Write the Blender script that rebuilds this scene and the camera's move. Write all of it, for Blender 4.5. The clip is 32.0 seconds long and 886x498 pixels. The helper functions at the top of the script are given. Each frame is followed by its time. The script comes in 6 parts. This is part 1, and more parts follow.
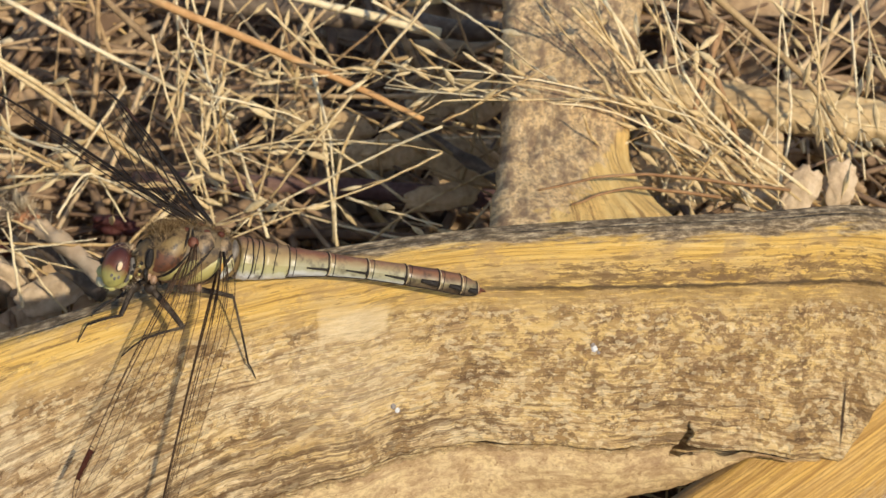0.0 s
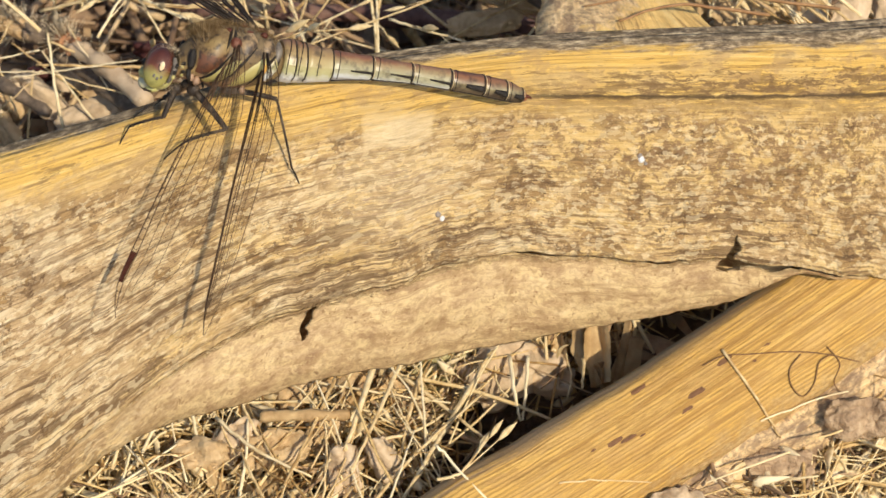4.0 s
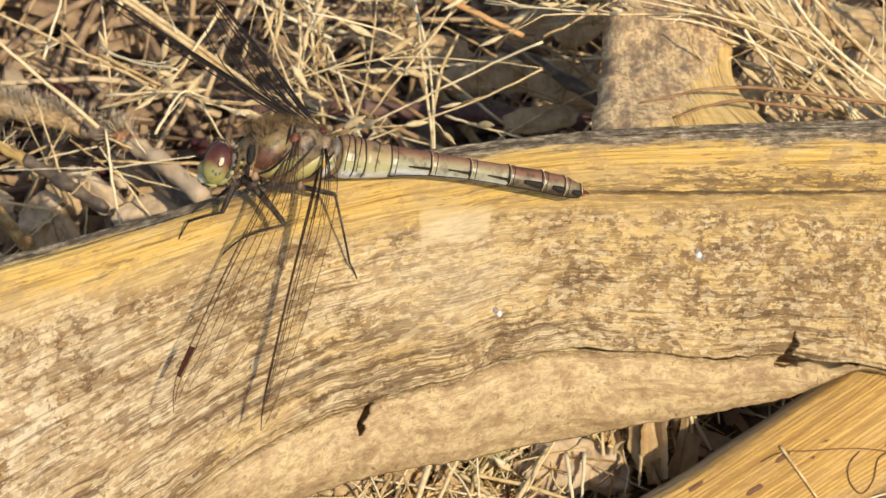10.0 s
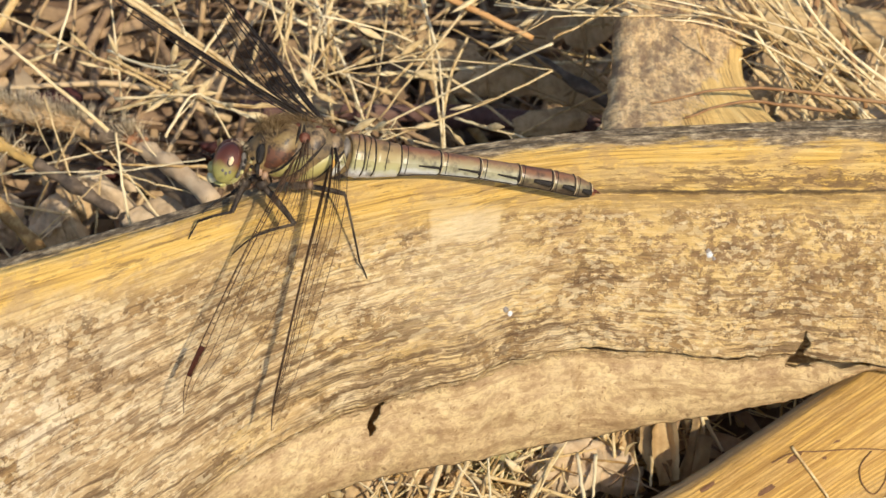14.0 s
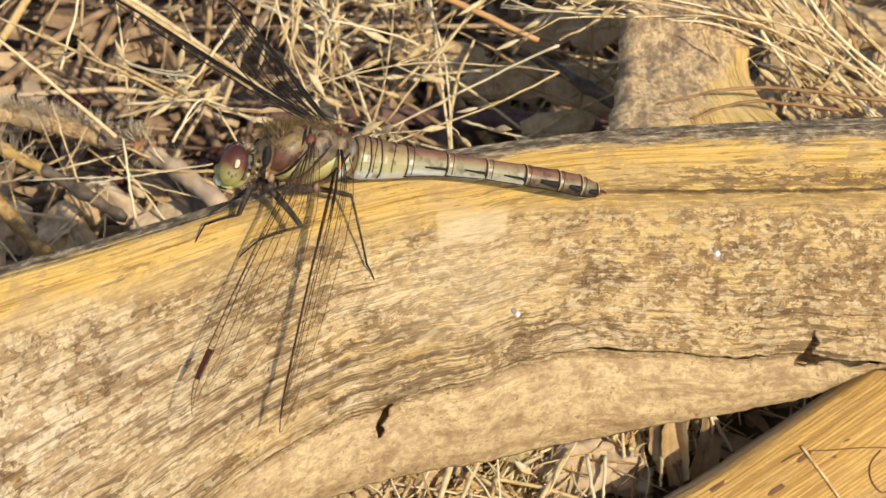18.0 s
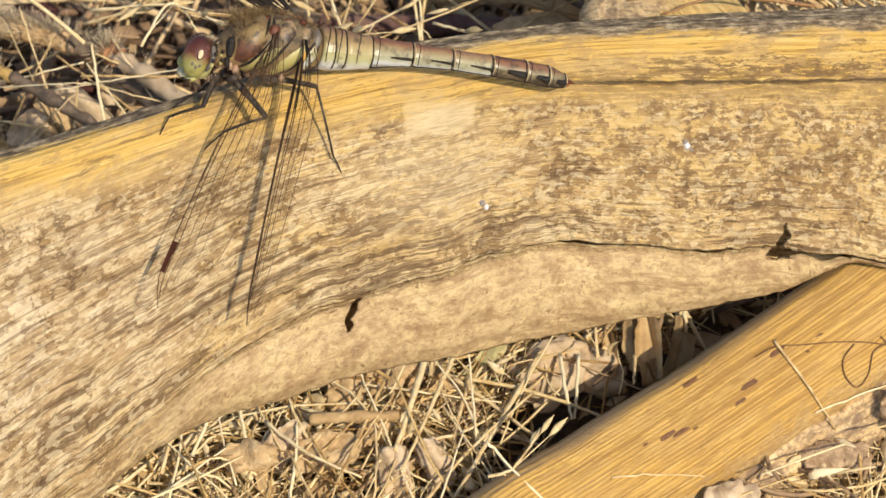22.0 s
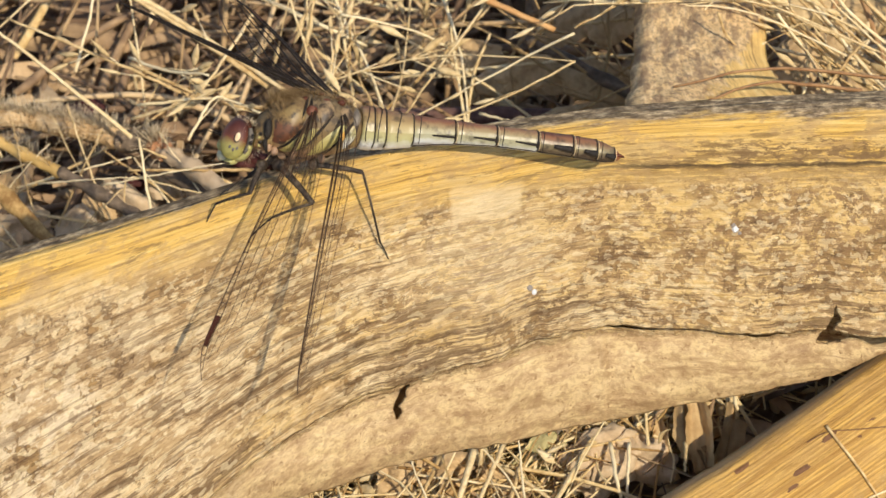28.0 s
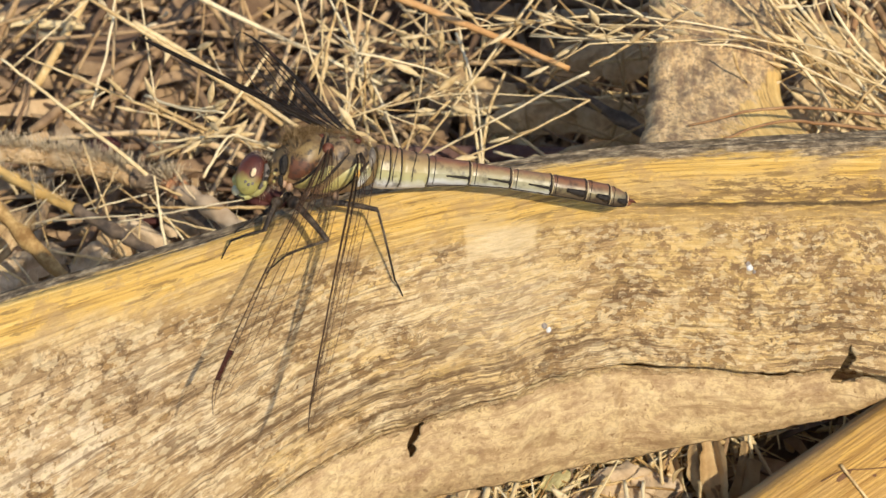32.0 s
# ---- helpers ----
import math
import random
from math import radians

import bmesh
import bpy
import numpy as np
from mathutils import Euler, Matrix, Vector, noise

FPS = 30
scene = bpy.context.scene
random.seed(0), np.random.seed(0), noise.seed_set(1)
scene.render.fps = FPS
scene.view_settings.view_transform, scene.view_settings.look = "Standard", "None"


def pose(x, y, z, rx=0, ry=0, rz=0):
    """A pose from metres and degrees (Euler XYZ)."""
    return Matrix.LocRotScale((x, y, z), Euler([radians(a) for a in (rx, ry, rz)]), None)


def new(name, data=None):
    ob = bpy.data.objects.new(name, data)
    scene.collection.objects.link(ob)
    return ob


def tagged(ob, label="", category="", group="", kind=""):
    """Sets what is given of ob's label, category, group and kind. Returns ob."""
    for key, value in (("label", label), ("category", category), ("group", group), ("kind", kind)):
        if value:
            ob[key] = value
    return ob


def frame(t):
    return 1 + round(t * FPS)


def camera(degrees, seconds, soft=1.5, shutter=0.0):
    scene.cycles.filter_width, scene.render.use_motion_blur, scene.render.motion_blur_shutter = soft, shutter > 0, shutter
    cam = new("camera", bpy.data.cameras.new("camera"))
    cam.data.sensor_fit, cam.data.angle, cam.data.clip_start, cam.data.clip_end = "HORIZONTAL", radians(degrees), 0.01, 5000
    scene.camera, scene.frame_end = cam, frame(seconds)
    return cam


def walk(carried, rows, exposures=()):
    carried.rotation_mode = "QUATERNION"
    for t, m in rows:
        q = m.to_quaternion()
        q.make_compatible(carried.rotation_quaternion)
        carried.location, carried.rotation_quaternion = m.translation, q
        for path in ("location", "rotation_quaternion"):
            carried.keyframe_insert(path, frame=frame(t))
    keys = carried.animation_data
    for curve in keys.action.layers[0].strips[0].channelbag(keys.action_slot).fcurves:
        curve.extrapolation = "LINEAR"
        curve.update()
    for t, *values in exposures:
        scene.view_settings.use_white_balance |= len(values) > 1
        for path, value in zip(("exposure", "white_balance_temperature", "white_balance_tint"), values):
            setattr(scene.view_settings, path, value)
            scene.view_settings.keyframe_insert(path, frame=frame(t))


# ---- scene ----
# A dragonfly on an arched dry leaf above a litter of straw. The leaf's axes TILT have x along the leaf,
# y up its face and z out of its face; MM is one millimetre.
MM = 0.001
cam = camera(20.0, 32.0, soft=1.5)
cam.data.dof.use_dof = True
cam.data.dof.focus_distance, cam.data.dof.aperture_fstop = 0.262, 118.0
walk(cam, [
    (0.0, pose(0.00165, -0.19398, 0.28784, 42.332, -1.470, -1.567)),
    (0.5, pose(0.00141, -0.19407, 0.28787, 42.336, -1.411, -1.486)),
    (1.0, pose(0.00121, -0.19402, 0.28811, 42.365, -1.406, -1.320)),
    (1.5, pose(0.00103, -0.19434, 0.28763, 42.374, -1.219, -1.043)),
    (2.0, pose(0.00105, -0.19530, 0.28662, 41.991, -0.972, -0.663)),
    (2.5, pose(0.00084, -0.19616, 0.28458, 41.544, -0.922, -0.655)),
    (3.0, pose(0.00068, -0.19711, 0.28182, 40.217, -0.903, -0.898)),
    (3.5, pose(0.00084, -0.19783, 0.28048, 39.653, -0.933, -0.984)),
    (5.5, pose(0.00050, -0.19824, 0.27999, 40.242, -0.858, -0.525)),
    (6.0, pose(0.00030, -0.19812, 0.27987, 40.486, -0.779, -0.521)),
    (6.5, pose(0.00052, -0.19794, 0.28005, 40.732, -0.622, -0.336)),
    (7.0, pose(0.00039, -0.19797, 0.28001, 41.030, -0.577, -0.290)),
    (7.5, pose(0.00055, -0.19803, 0.27998, 41.119, -0.429, -0.357)),
    (8.0, pose(0.00019, -0.19806, 0.28017, 41.374, -0.183, -0.309)),
    (8.5, pose(0.00030, -0.19789, 0.28041, 41.706, -0.008, -0.249)),
    (9.0, pose(0.00028, -0.19788, 0.28025, 41.901, -0.139, -0.268)),
    (9.5, pose(0.00035, -0.19797, 0.28008, 41.936, -0.157, -0.284)),
    (10.0, pose(0.00003, -0.19824, 0.28001, 41.928, -0.102, -0.138)),
    (10.5, pose(0.00037, -0.19882, 0.27937, 41.960, -0.220, -0.149)),
    (11.0, pose(0.00031, -0.19874, 0.27938, 42.219, -0.310, -0.141)),
    (11.5, pose(0.00002, -0.19880, 0.27935, 42.084, -0.137, -0.059)),
    (12.0, pose(-0.00002, -0.19887, 0.27934, 42.117, -0.056, 0.006)),
    (12.5, pose(-0.00000, -0.19884, 0.27909, 42.141, -0.067, 0.012)),
    (13.0, pose(-0.00000, -0.19886, 0.27886, 42.000, -0.000, 0.000)),
    (13.5, pose(0.00034, -0.19910, 0.27869, 41.843, 0.022, -0.127)),
    (14.0, pose(0.00016, -0.19904, 0.27888, 42.220, 0.190, -0.072)),
    (14.5, pose(0.00031, -0.19901, 0.27907, 42.435, 0.131, -0.148)),
    (16.5, pose(0.00049, -0.19929, 0.27896, 42.529, 0.496, -0.179)),
    (17.0, pose(0.00060, -0.19938, 0.27860, 42.241, 0.493, -0.296)),
    (17.5, pose(0.00065, -0.19967, 0.27827, 42.216, 0.584, -0.305)),
    (18.0, pose(0.00064, -0.19955, 0.27838, 42.407, 0.724, -0.256)),
    (18.5, pose(0.00071, -0.19979, 0.27837, 42.532, 0.751, -0.204)),
    (19.0, pose(0.00074, -0.19973, 0.27831, 42.467, 0.808, -0.276)),
    (19.5, pose(0.00120, -0.20031, 0.27717, 41.926, 0.764, -0.491)),
    (20.0, pose(0.00170, -0.20080, 0.27602, 41.540, 0.643, -0.700)),
    (20.5, pose(0.00219, -0.20109, 0.27553, 41.302, 0.715, -0.738)),
    (21.0, pose(0.00206, -0.20135, 0.27541, 41.428, 0.955, -0.717)),
    (21.5, pose(0.00231, -0.20170, 0.27464, 41.437, 0.908, -0.857)),
    (22.0, pose(0.00264, -0.20221, 0.27371, 41.081, 0.904, -0.853)),
    (22.5, pose(0.00295, -0.20275, 0.27259, 40.694, 0.946, -0.920)),
    (23.0, pose(0.00298, -0.20295, 0.27238, 40.984, 1.090, -0.962)),
    (23.5, pose(0.00270, -0.20279, 0.27240, 41.641, 1.270, -0.908)),
    (24.0, pose(0.00279, -0.20266, 0.27246, 41.973, 1.395, -0.849)),
    (24.5, pose(0.00278, -0.20291, 0.27237, 42.296, 1.606, -0.769)),
    (25.0, pose(0.00270, -0.20295, 0.27237, 42.491, 1.736, -0.786)),
    (25.5, pose(0.00252, -0.20317, 0.27211, 42.798, 1.817, -0.708)),
    (27.5, pose(0.00284, -0.20346, 0.27171, 43.503, 2.190, -0.508)),
    (28.0, pose(0.00283, -0.20345, 0.27159, 43.564, 2.152, -0.526)),
    (28.5, pose(0.00278, -0.20354, 0.27164, 43.792, 2.211, -0.491)),
    (29.0, pose(0.00256, -0.20341, 0.27173, 43.954, 2.178, -0.480)),
    (29.5, pose(0.00264, -0.20346, 0.27168, 44.062, 2.138, -0.461)),
    (30.0, pose(0.00244, -0.20338, 0.27153, 44.203, 2.135, -0.420)),
    (30.5, pose(0.00244, -0.20358, 0.27181, 44.277, 2.279, -0.338)),
    (31.0, pose(0.00253, -0.20372, 0.27194, 44.492, 2.282, -0.284)),
    (31.5, pose(0.00269, -0.20390, 0.27154, 44.491, 2.125, -0.297)),
    (32.0, pose(0.00275, -0.20372, 0.27157, 44.482, 2.272, -0.196)),
], exposures=((0.0, -0.15), (2.0, -0.12), (3.0, 0.02), (6.0, 0.04), (20.0, 0.04), (23.0, 0.05), (25.0, 0.03), (32.0, 0.0)))

# ---- light ----
TILT = pose(0, 0, 0.058, 42, 0, 0)
SUN_WAY = (TILT.to_3x3() @ Vector((0.42, 0.065, 0.905))).normalized()
world = bpy.data.worlds.new("sky")
scene.world = world
world.use_nodes = True
sky = world.node_tree.nodes.new("ShaderNodeTexSky")
sky.sky_type, sky.sun_disc, sky.dust_density = "NISHITA", False, 1.3
sky.sun_elevation = math.asin(SUN_WAY.z)
sky.sun_rotation = math.atan2(SUN_WAY.x, SUN_WAY.y)
world.node_tree.links.new(sky.outputs[0], world.node_tree.nodes["Background"].inputs[0])
world.node_tree.nodes["Background"].inputs[1].default_value = 0.15
lamp = bpy.data.lights.new("sun", "SUN")
lamp.energy, lamp.angle, lamp.color = 4.0, radians(0.6), (1.0, 0.868, 0.67)
sun = new("sun", lamp)
sun.matrix_world = Matrix.Translation((0, 0, 1)) @ SUN_WAY.to_track_quat("Z", "Y").to_matrix().to_4x4()


# ---- materials ----
def shade(name):
    m = bpy.data.materials.new(name)
    m.use_nodes = True
    nt = m.node_tree
    return m, nt, nt.nodes["Principled BSDF"]


def node(nt, kind, **ins):
    n = nt.nodes.new(kind)
    for k, v in ins.items():
        s = n.inputs[int(k[1:])] if k[0] == "i" and k[1:].isdigit() else n.inputs[k.replace("_", " ")]
        if hasattr(v, "is_output"):
            nt.links.new(v, s)
        else:
            s.default_value = v
    return n


def ramp(nt, fac, stops):
    n = nt.nodes.new("ShaderNodeValToRGB")
    el = n.color_ramp.elements
    while len(el) < len(stops):
        el.new(0.5)
    for e, (p, c) in zip(el, stops):
        e.position, e.color = p, (*c, 1) if len(c) == 3 else (c[0], c[0], c[0], 1)
    nt.links.new(fac, n.inputs[0])
    return n.outputs[0]


def mix(nt, fac, a, b, mode="MIX"):
    n = nt.nodes.new("ShaderNodeMix")
    n.data_type, n.blend_type = "RGBA", mode
    for s, v in ((n.inputs[0], fac), (n.inputs[6], a), (n.inputs[7], b)):
        if hasattr(v, "is_output"):
            nt.links.new(v, s)
        else:
            s.default_value = v if not isinstance(v, tuple) or len(v) != 3 else (*v, 1)
    return n.outputs[2]


def calc(nt, op, a, b=0.5, c=0.0):
    n = nt.nodes.new("ShaderNodeMath")
    n.operation = op
    for s, v in zip(n.inputs, (a, b, c)):
        if hasattr(v, "is_output"):
            nt.links.new(v, s)
        else:
            s.default_value = v
    return n.outputs[0]


def noise_of(nt, vec, scale, detail=4.0, rough=0.6, stretch=(1, 1, 1), shift=(0, 0, 0)):
    mp = node(nt, "ShaderNodeMapping", Vector=vec, Scale=stretch, Location=shift)
    n = node(nt, "ShaderNodeTexNoise", Vector=mp.outputs[0], Scale=scale, Detail=detail, Roughness=rough)
    return n.outputs[0]


def bump(nt, height, dist, strength=1.0):
    return node(nt, "ShaderNodeBump", Height=height, Distance=dist, Strength=strength).outputs[0]


def blotch(nt, vec, cx, cy, rx, ry, soft=0.5):
    """A soft round mask at (cx, cy) of the given half sizes."""
    mp = node(nt, "ShaderNodeMapping", Vector=vec, Location=(-cx / rx, -cy / ry, 0), Scale=(1 / rx, 1 / ry, 0))
    ln = nt.nodes.new("ShaderNodeVectorMath")
    ln.operation = "LENGTH"
    nt.links.new(mp.outputs[0], ln.inputs[0])
    return ramp(nt, ln.outputs[1], [(1 - soft, (1,)), (1.0, (0,))])


def between(nt, value, lo, hi, soft):
    """1 where the value lies between lo and hi, falling to 0 over soft."""
    masks = []
    for a, b in ((lo - soft, lo + soft), (hi + soft, hi - soft)):
        n = node(nt, "ShaderNodeMapRange", Value=value)
        n.inputs[1].default_value, n.inputs[2].default_value = a, b
        masks.append(n.outputs[0])
    return calc(nt, "MULTIPLY", *masks)


def leaf_material(name, marks=False, warm=0.0, stripes=False, speckle=0.35):
    """Dry strap leaf. UV 'grain' is in millimetres along and across the fibres; UV 'zone' holds millimetres along, and
    0 at the rim, 1 at the fold, 2 at the far edge."""
    m, nt, b = shade(name)
    uv = node(nt, "ShaderNodeUVMap")
    uv.uv_map = "grain"
    zn = node(nt, "ShaderNodeUVMap")
    zn.uv_map = "zone"
    g, zo = uv.outputs[0], zn.outputs[0]
    zx = node(nt, "ShaderNodeSeparateXYZ", Vector=zo).outputs[1]
    bent_by = node(nt, "ShaderNodeTexNoise", Vector=g, Scale=0.8, Detail=3.0).outputs[1]
    warped_node = node(nt, "ShaderNodeVectorMath", i0=g)
    warped_node.operation = "ADD"
    nt.links.new(mix(nt, 0.85, (0, 0, 0), bent_by), warped_node.inputs[1])
    warped = warped_node.outputs[0]
    fine = noise_of(nt, g, 1.7, 6, 0.75, (0.25, 1.5, 1))
    fibre = noise_of(nt, g, 1.5, 4, 0.62, (0.04, 2.2, 1))
    wob = noise_of(nt, g, 0.25, 4, 0.65, (0.35, 1, 1))
    blot = noise_of(nt, warped, 0.40, 5, 0.62, (0.75, 1.05, 1), (3, 7, 0))
    blot2 = noise_of(nt, warped, 0.95, 4.5, 0.62, (0.75, 1.05, 1), (33, 17, 0))
    fleck = noise_of(nt, warped, 2.3, 3, 0.62, (0.75, 1.1, 1), (9, 1, 0))
    big = noise_of(nt, g, 0.13, 3, 0.6, (0.6, 1.2, 1), (11, 2, 0))
    z = calc(nt, "ADD", zx, calc(nt, "MULTIPLY", calc(nt, "SUBTRACT", wob, 0.5), 0.22))
    yellow = ramp(nt, fibre, [(0.30, (0.37, 0.215, 0.05)), (0.42, (0.55, 0.345, 0.088)), (0.54, (0.68, 0.435, 0.115)), (0.70, (0.76, 0.54, 0.175))])
    pale = ramp(nt, fine, [(0.30, (0.33, 0.215, 0.10)), (0.40, (0.53, 0.385, 0.195)), (0.52, (0.69, 0.53, 0.295)), (0.66, (0.80, 0.67, 0.43))])
    clean = ramp(nt, calc(nt, "ADD", calc(nt, "MULTIPLY", noise_of(nt, warped, 0.5, 8, 0.75, (0.55, 1.0, 1), (5, 5, 0)), 0.8), calc(nt, "MULTIPLY", fine, 0.2)), [(0.37, (0.30, 0.19, 0.10)), (0.46, (0.47, 0.325, 0.165)), (0.53, (0.57, 0.415, 0.215)), (0.64, (0.67, 0.515, 0.285))])
    rimc = ramp(nt, noise_of(nt, g, 1.6, 6, 0.74, (0.35, 1.3, 1), (51, 5, 0)), [(0.38, (0.040, 0.030, 0.022)), (0.48, (0.15, 0.115, 0.08)), (0.55, (0.33, 0.255, 0.165)), (0.63, (0.58, 0.47, 0.30))])
    darker = ramp(nt, fine, [(0.3, (0.055, 0.031, 0.016)), (0.5, (0.135, 0.078, 0.036)), (0.7, (0.28, 0.17, 0.08))])
    ochre = mix(nt, ramp(nt, big, [(0.40, (0,)), (0.58, (0.8,))]), pale, yellow)
    ochre = mix(nt, ramp(nt, z, [(0.34, (0.8,)), (0.58, (0,))]), ochre, yellow)
    if marks:
        right = blotch(nt, zo, 38, 0.55, 36, 0.62, 0.7)
        along = calc(nt, "ADD", node(nt, "ShaderNodeSeparateXYZ", Vector=zo).outputs[0], calc(nt, "MULTIPLY", calc(nt, "SUBTRACT", wob, 0.5), 2.5))
        bare = calc(nt, "MULTIPLY", between(nt, along, -1.6, 5.7, 0.25), between(nt, z, 0.285, 0.43, 0.012))
        bare = calc(nt, "MAXIMUM", bare, calc(nt, "MULTIPLY", blotch(nt, zo, 1.5, 0.60, 9.5, 0.30, 0.6), 0.30))
        leftish = blotch(nt, zo, -40, 0.7, 46, 0.7, 0.6)
        ashen = blotch(nt, zo, -42, 0.62, 26, 0.5, 0.8)
        band = blotch(nt, zo, -4, 0.9, 22, 0.16, 0.7)
        stain = blotch(nt, zo, 46.5, 0.58, 4.6, 0.14, 0.8)
        for place in ((16.0, 0.69, 3.0, 0.08), (22.7, 0.71, 3.0, 0.09), (33.0, 0.79, 9.0, 0.07), (30.0, 0.52, 4.0, 0.08), (9.0, 0.66, 2.4, 0.07), (39.0, 0.64, 4.0, 0.09), (-6.0, 0.66, 4.5, 0.10), (-30.0, 0.36, 2.5, 0.06), (55.0, 0.8, 5.0, 0.12)):
            stain = calc(nt, "MAXIMUM", stain, blotch(nt, zo, *place, 0.8))
        ochre = mix(nt, calc(nt, "MULTIPLY", right, 0.9), ochre, mix(nt, 0.12, yellow, pale))
        ochre = mix(nt, calc(nt, "MULTIPLY", ashen, 0.7), ochre, (0.62, 0.53, 0.41))
        level = calc(nt, "SUBTRACT", calc(nt, "ADD", calc(nt, "ADD", 0.534, calc(nt, "MULTIPLY", leftish, 0.03)), calc(nt, "MULTIPLY", bare, 0.22)), calc(nt, "ADD", calc(nt, "MULTIPLY", stain, 0.055), calc(nt, "ADD", calc(nt, "MULTIPLY", right, 0.016), calc(nt, "MULTIPLY", between(nt, z, 0.30, 0.43, 0.05), 0.03))))
    else:
        level = calc(nt, "ADD", 0.53, 0.0)
    patchy = noise_of(nt, g, 0.22, 4, 0.6, (0.7, 1.1, 1), (23, 14, 0))
    level = calc(nt, "ADD", level, calc(nt, "MULTIPLY", calc(nt, "SUBTRACT", patchy, 0.5), 0.22))
    some = ramp(nt, patchy, [(0.40, (1,)), (0.62, (0.12,))])
    mixed = calc(nt, "ADD", calc(nt, "ADD", calc(nt, "MULTIPLY", blot, 0.45), calc(nt, "MULTIPLY", blot2, 0.3)), calc(nt, "MULTIPLY", fleck, 0.25))
    spots = node(nt, "ShaderNodeMapRange", Value=mixed)
    nt.links.new(calc(nt, "SUBTRACT", level, 0.004), spots.inputs[1])
    nt.links.new(calc(nt, "ADD", level, 0.014), spots.inputs[2])
    dense = ramp(nt, z, [(0.26, (0.0,)), (0.40, (0.95,)), (0.8, (0.95,))])
    tanned = ramp(nt, fine, [(0.32, (0.27, 0.165, 0.075)), (0.5, (0.44, 0.29, 0.135)), (0.68, (0.60, 0.42, 0.21))])
    middle = ramp(nt, noise_of(nt, warped, 0.62, 8, 0.72, (0.5, 1.15, 1), (71, 8, 0)), [(0.475, (0,)), (0.50, (0.72,)), (0.58, (0.85,))])
    base = mix(nt, calc(nt, "MULTIPLY", middle, calc(nt, "SUBTRACT", dense, calc(nt, "MULTIPLY", band, 0.5)) if marks else dense), mix(nt, 0.62, pale, ochre), tanned)
    face = mix(nt, calc(nt, "MULTIPLY", spots.outputs[0], dense), base, mix(nt, ramp(nt, blot2, [(0.44, (0,)), (0.55, (0.9,))]), darker, (0.36, 0.225, 0.09)))
    dash = ramp(nt, noise_of(nt, g, 2.6, 5, 0.72, (0.28, 1.25, 1), (17, 6, 0)), [(0.575, (0,)), (0.605, (0.7,))])
    face = mix(nt, calc(nt, "MULTIPLY", calc(nt, "MULTIPLY", dash, some), dense), face, darker)
    chip = ramp(nt, noise_of(nt, g, 1.9, 5, 0.7, (0.6, 1.1, 1), (41, 3, 0)), [(0.58, (0,)), (0.63, (0.7,))])
    face = mix(nt, calc(nt, "MULTIPLY", chip, dense), face, (0.78, 0.65, 0.41))
    clump = noise_of(nt, warped, 0.17, 3, 0.6, (0.45, 1.4, 1), (15, 9, 0))
    streaky = calc(nt, "ADD", noise_of(nt, g, 1.0, 6, 0.7, (0.10, 1.3, 1), (1, 9, 0)), calc(nt, "MULTIPLY", calc(nt, "SUBTRACT", clump, 0.5), 0.45))
    if marks:
        streaky = calc(nt, "ADD", streaky, calc(nt, "MULTIPLY", band, 0.03))
        streaky = calc(nt, "ADD", streaky, calc(nt, "MULTIPLY", leftish, 0.03))
    streak = ramp(nt, streaky, [(0.55, (0,)), (0.585, (0.8,))])
    face = mix(nt, calc(nt, "MULTIPLY", streak, ramp(nt, z, [(0.50, (0.5,)), (0.80, (0.95,))])), face, darker)
    outline = node(nt, "ShaderNodeMapRange", Value=calc(nt, "ABSOLUTE", calc(nt, "SUBTRACT", mixed, level)))
    for k, v in ((1, 0.002), (2, 0.010), (3, 0.7), (4, 0.0)):
        outline.inputs[k].default_value = v
    face = mix(nt, calc(nt, "MULTIPLY", outline.outputs[0], dense), face, (0.075, 0.04, 0.02))
    warp = node(nt, "ShaderNodeVectorMath", i0=g)
    warp.operation = "ADD"
    nt.links.new(mix(nt, 0.6, (0, 0, 0), node(nt, "ShaderNodeTexNoise", Vector=g, Scale=1.5, Detail=3.0).outputs[1]), warp.inputs[1])
    vo = node(nt, "ShaderNodeTexVoronoi", Vector=node(nt, "ShaderNodeMapping", Vector=warp.outputs[0], Scale=(0.8, 1.5, 1)).outputs[0], Scale=1.7)
    cell = node(nt, "ShaderNodeSeparateXYZ", Vector=vo.outputs["Color"]).outputs[0]
    lighter = ramp(nt, cell, [(0.74, (0,)), (0.78, (0.42,))])
    if marks:
        calm = calc(nt, "SUBTRACT", 1.0, calc(nt, "MULTIPLY", band, 0.9))
        lighter = calc(nt, "MULTIPLY", lighter, calm)
        thin_lines = ramp(nt, noise_of(nt, g, 1.5, 5, 0.7, (0.03, 1.2, 1), (27, 9, 0)), [(0.52, (0,)), (0.56, (0.8,))])
        face = mix(nt, calc(nt, "MULTIPLY", calc(nt, "MULTIPLY", thin_lines, ramp(nt, blot2, [(0.42, (0.25,)), (0.54, (1,))])), band), face, darker)
    face = mix(nt, calc(nt, "MULTIPLY", lighter, dense), face, (0.80, 0.66, 0.40))
    duller = ramp(nt, cell, [(0.12, (0.45,)), (0.15, (0,))])
    face = mix(nt, calc(nt, "MULTIPLY", duller, dense), face, (0.22, 0.135, 0.065))
    hair = ramp(nt, noise_of(nt, g, 1.4, 3, 0.6, (0.025, 2.0, 1), (13, 29, 0)), [(0.565, (0,)), (0.60, (0.85,)), (0.64, (0,))])
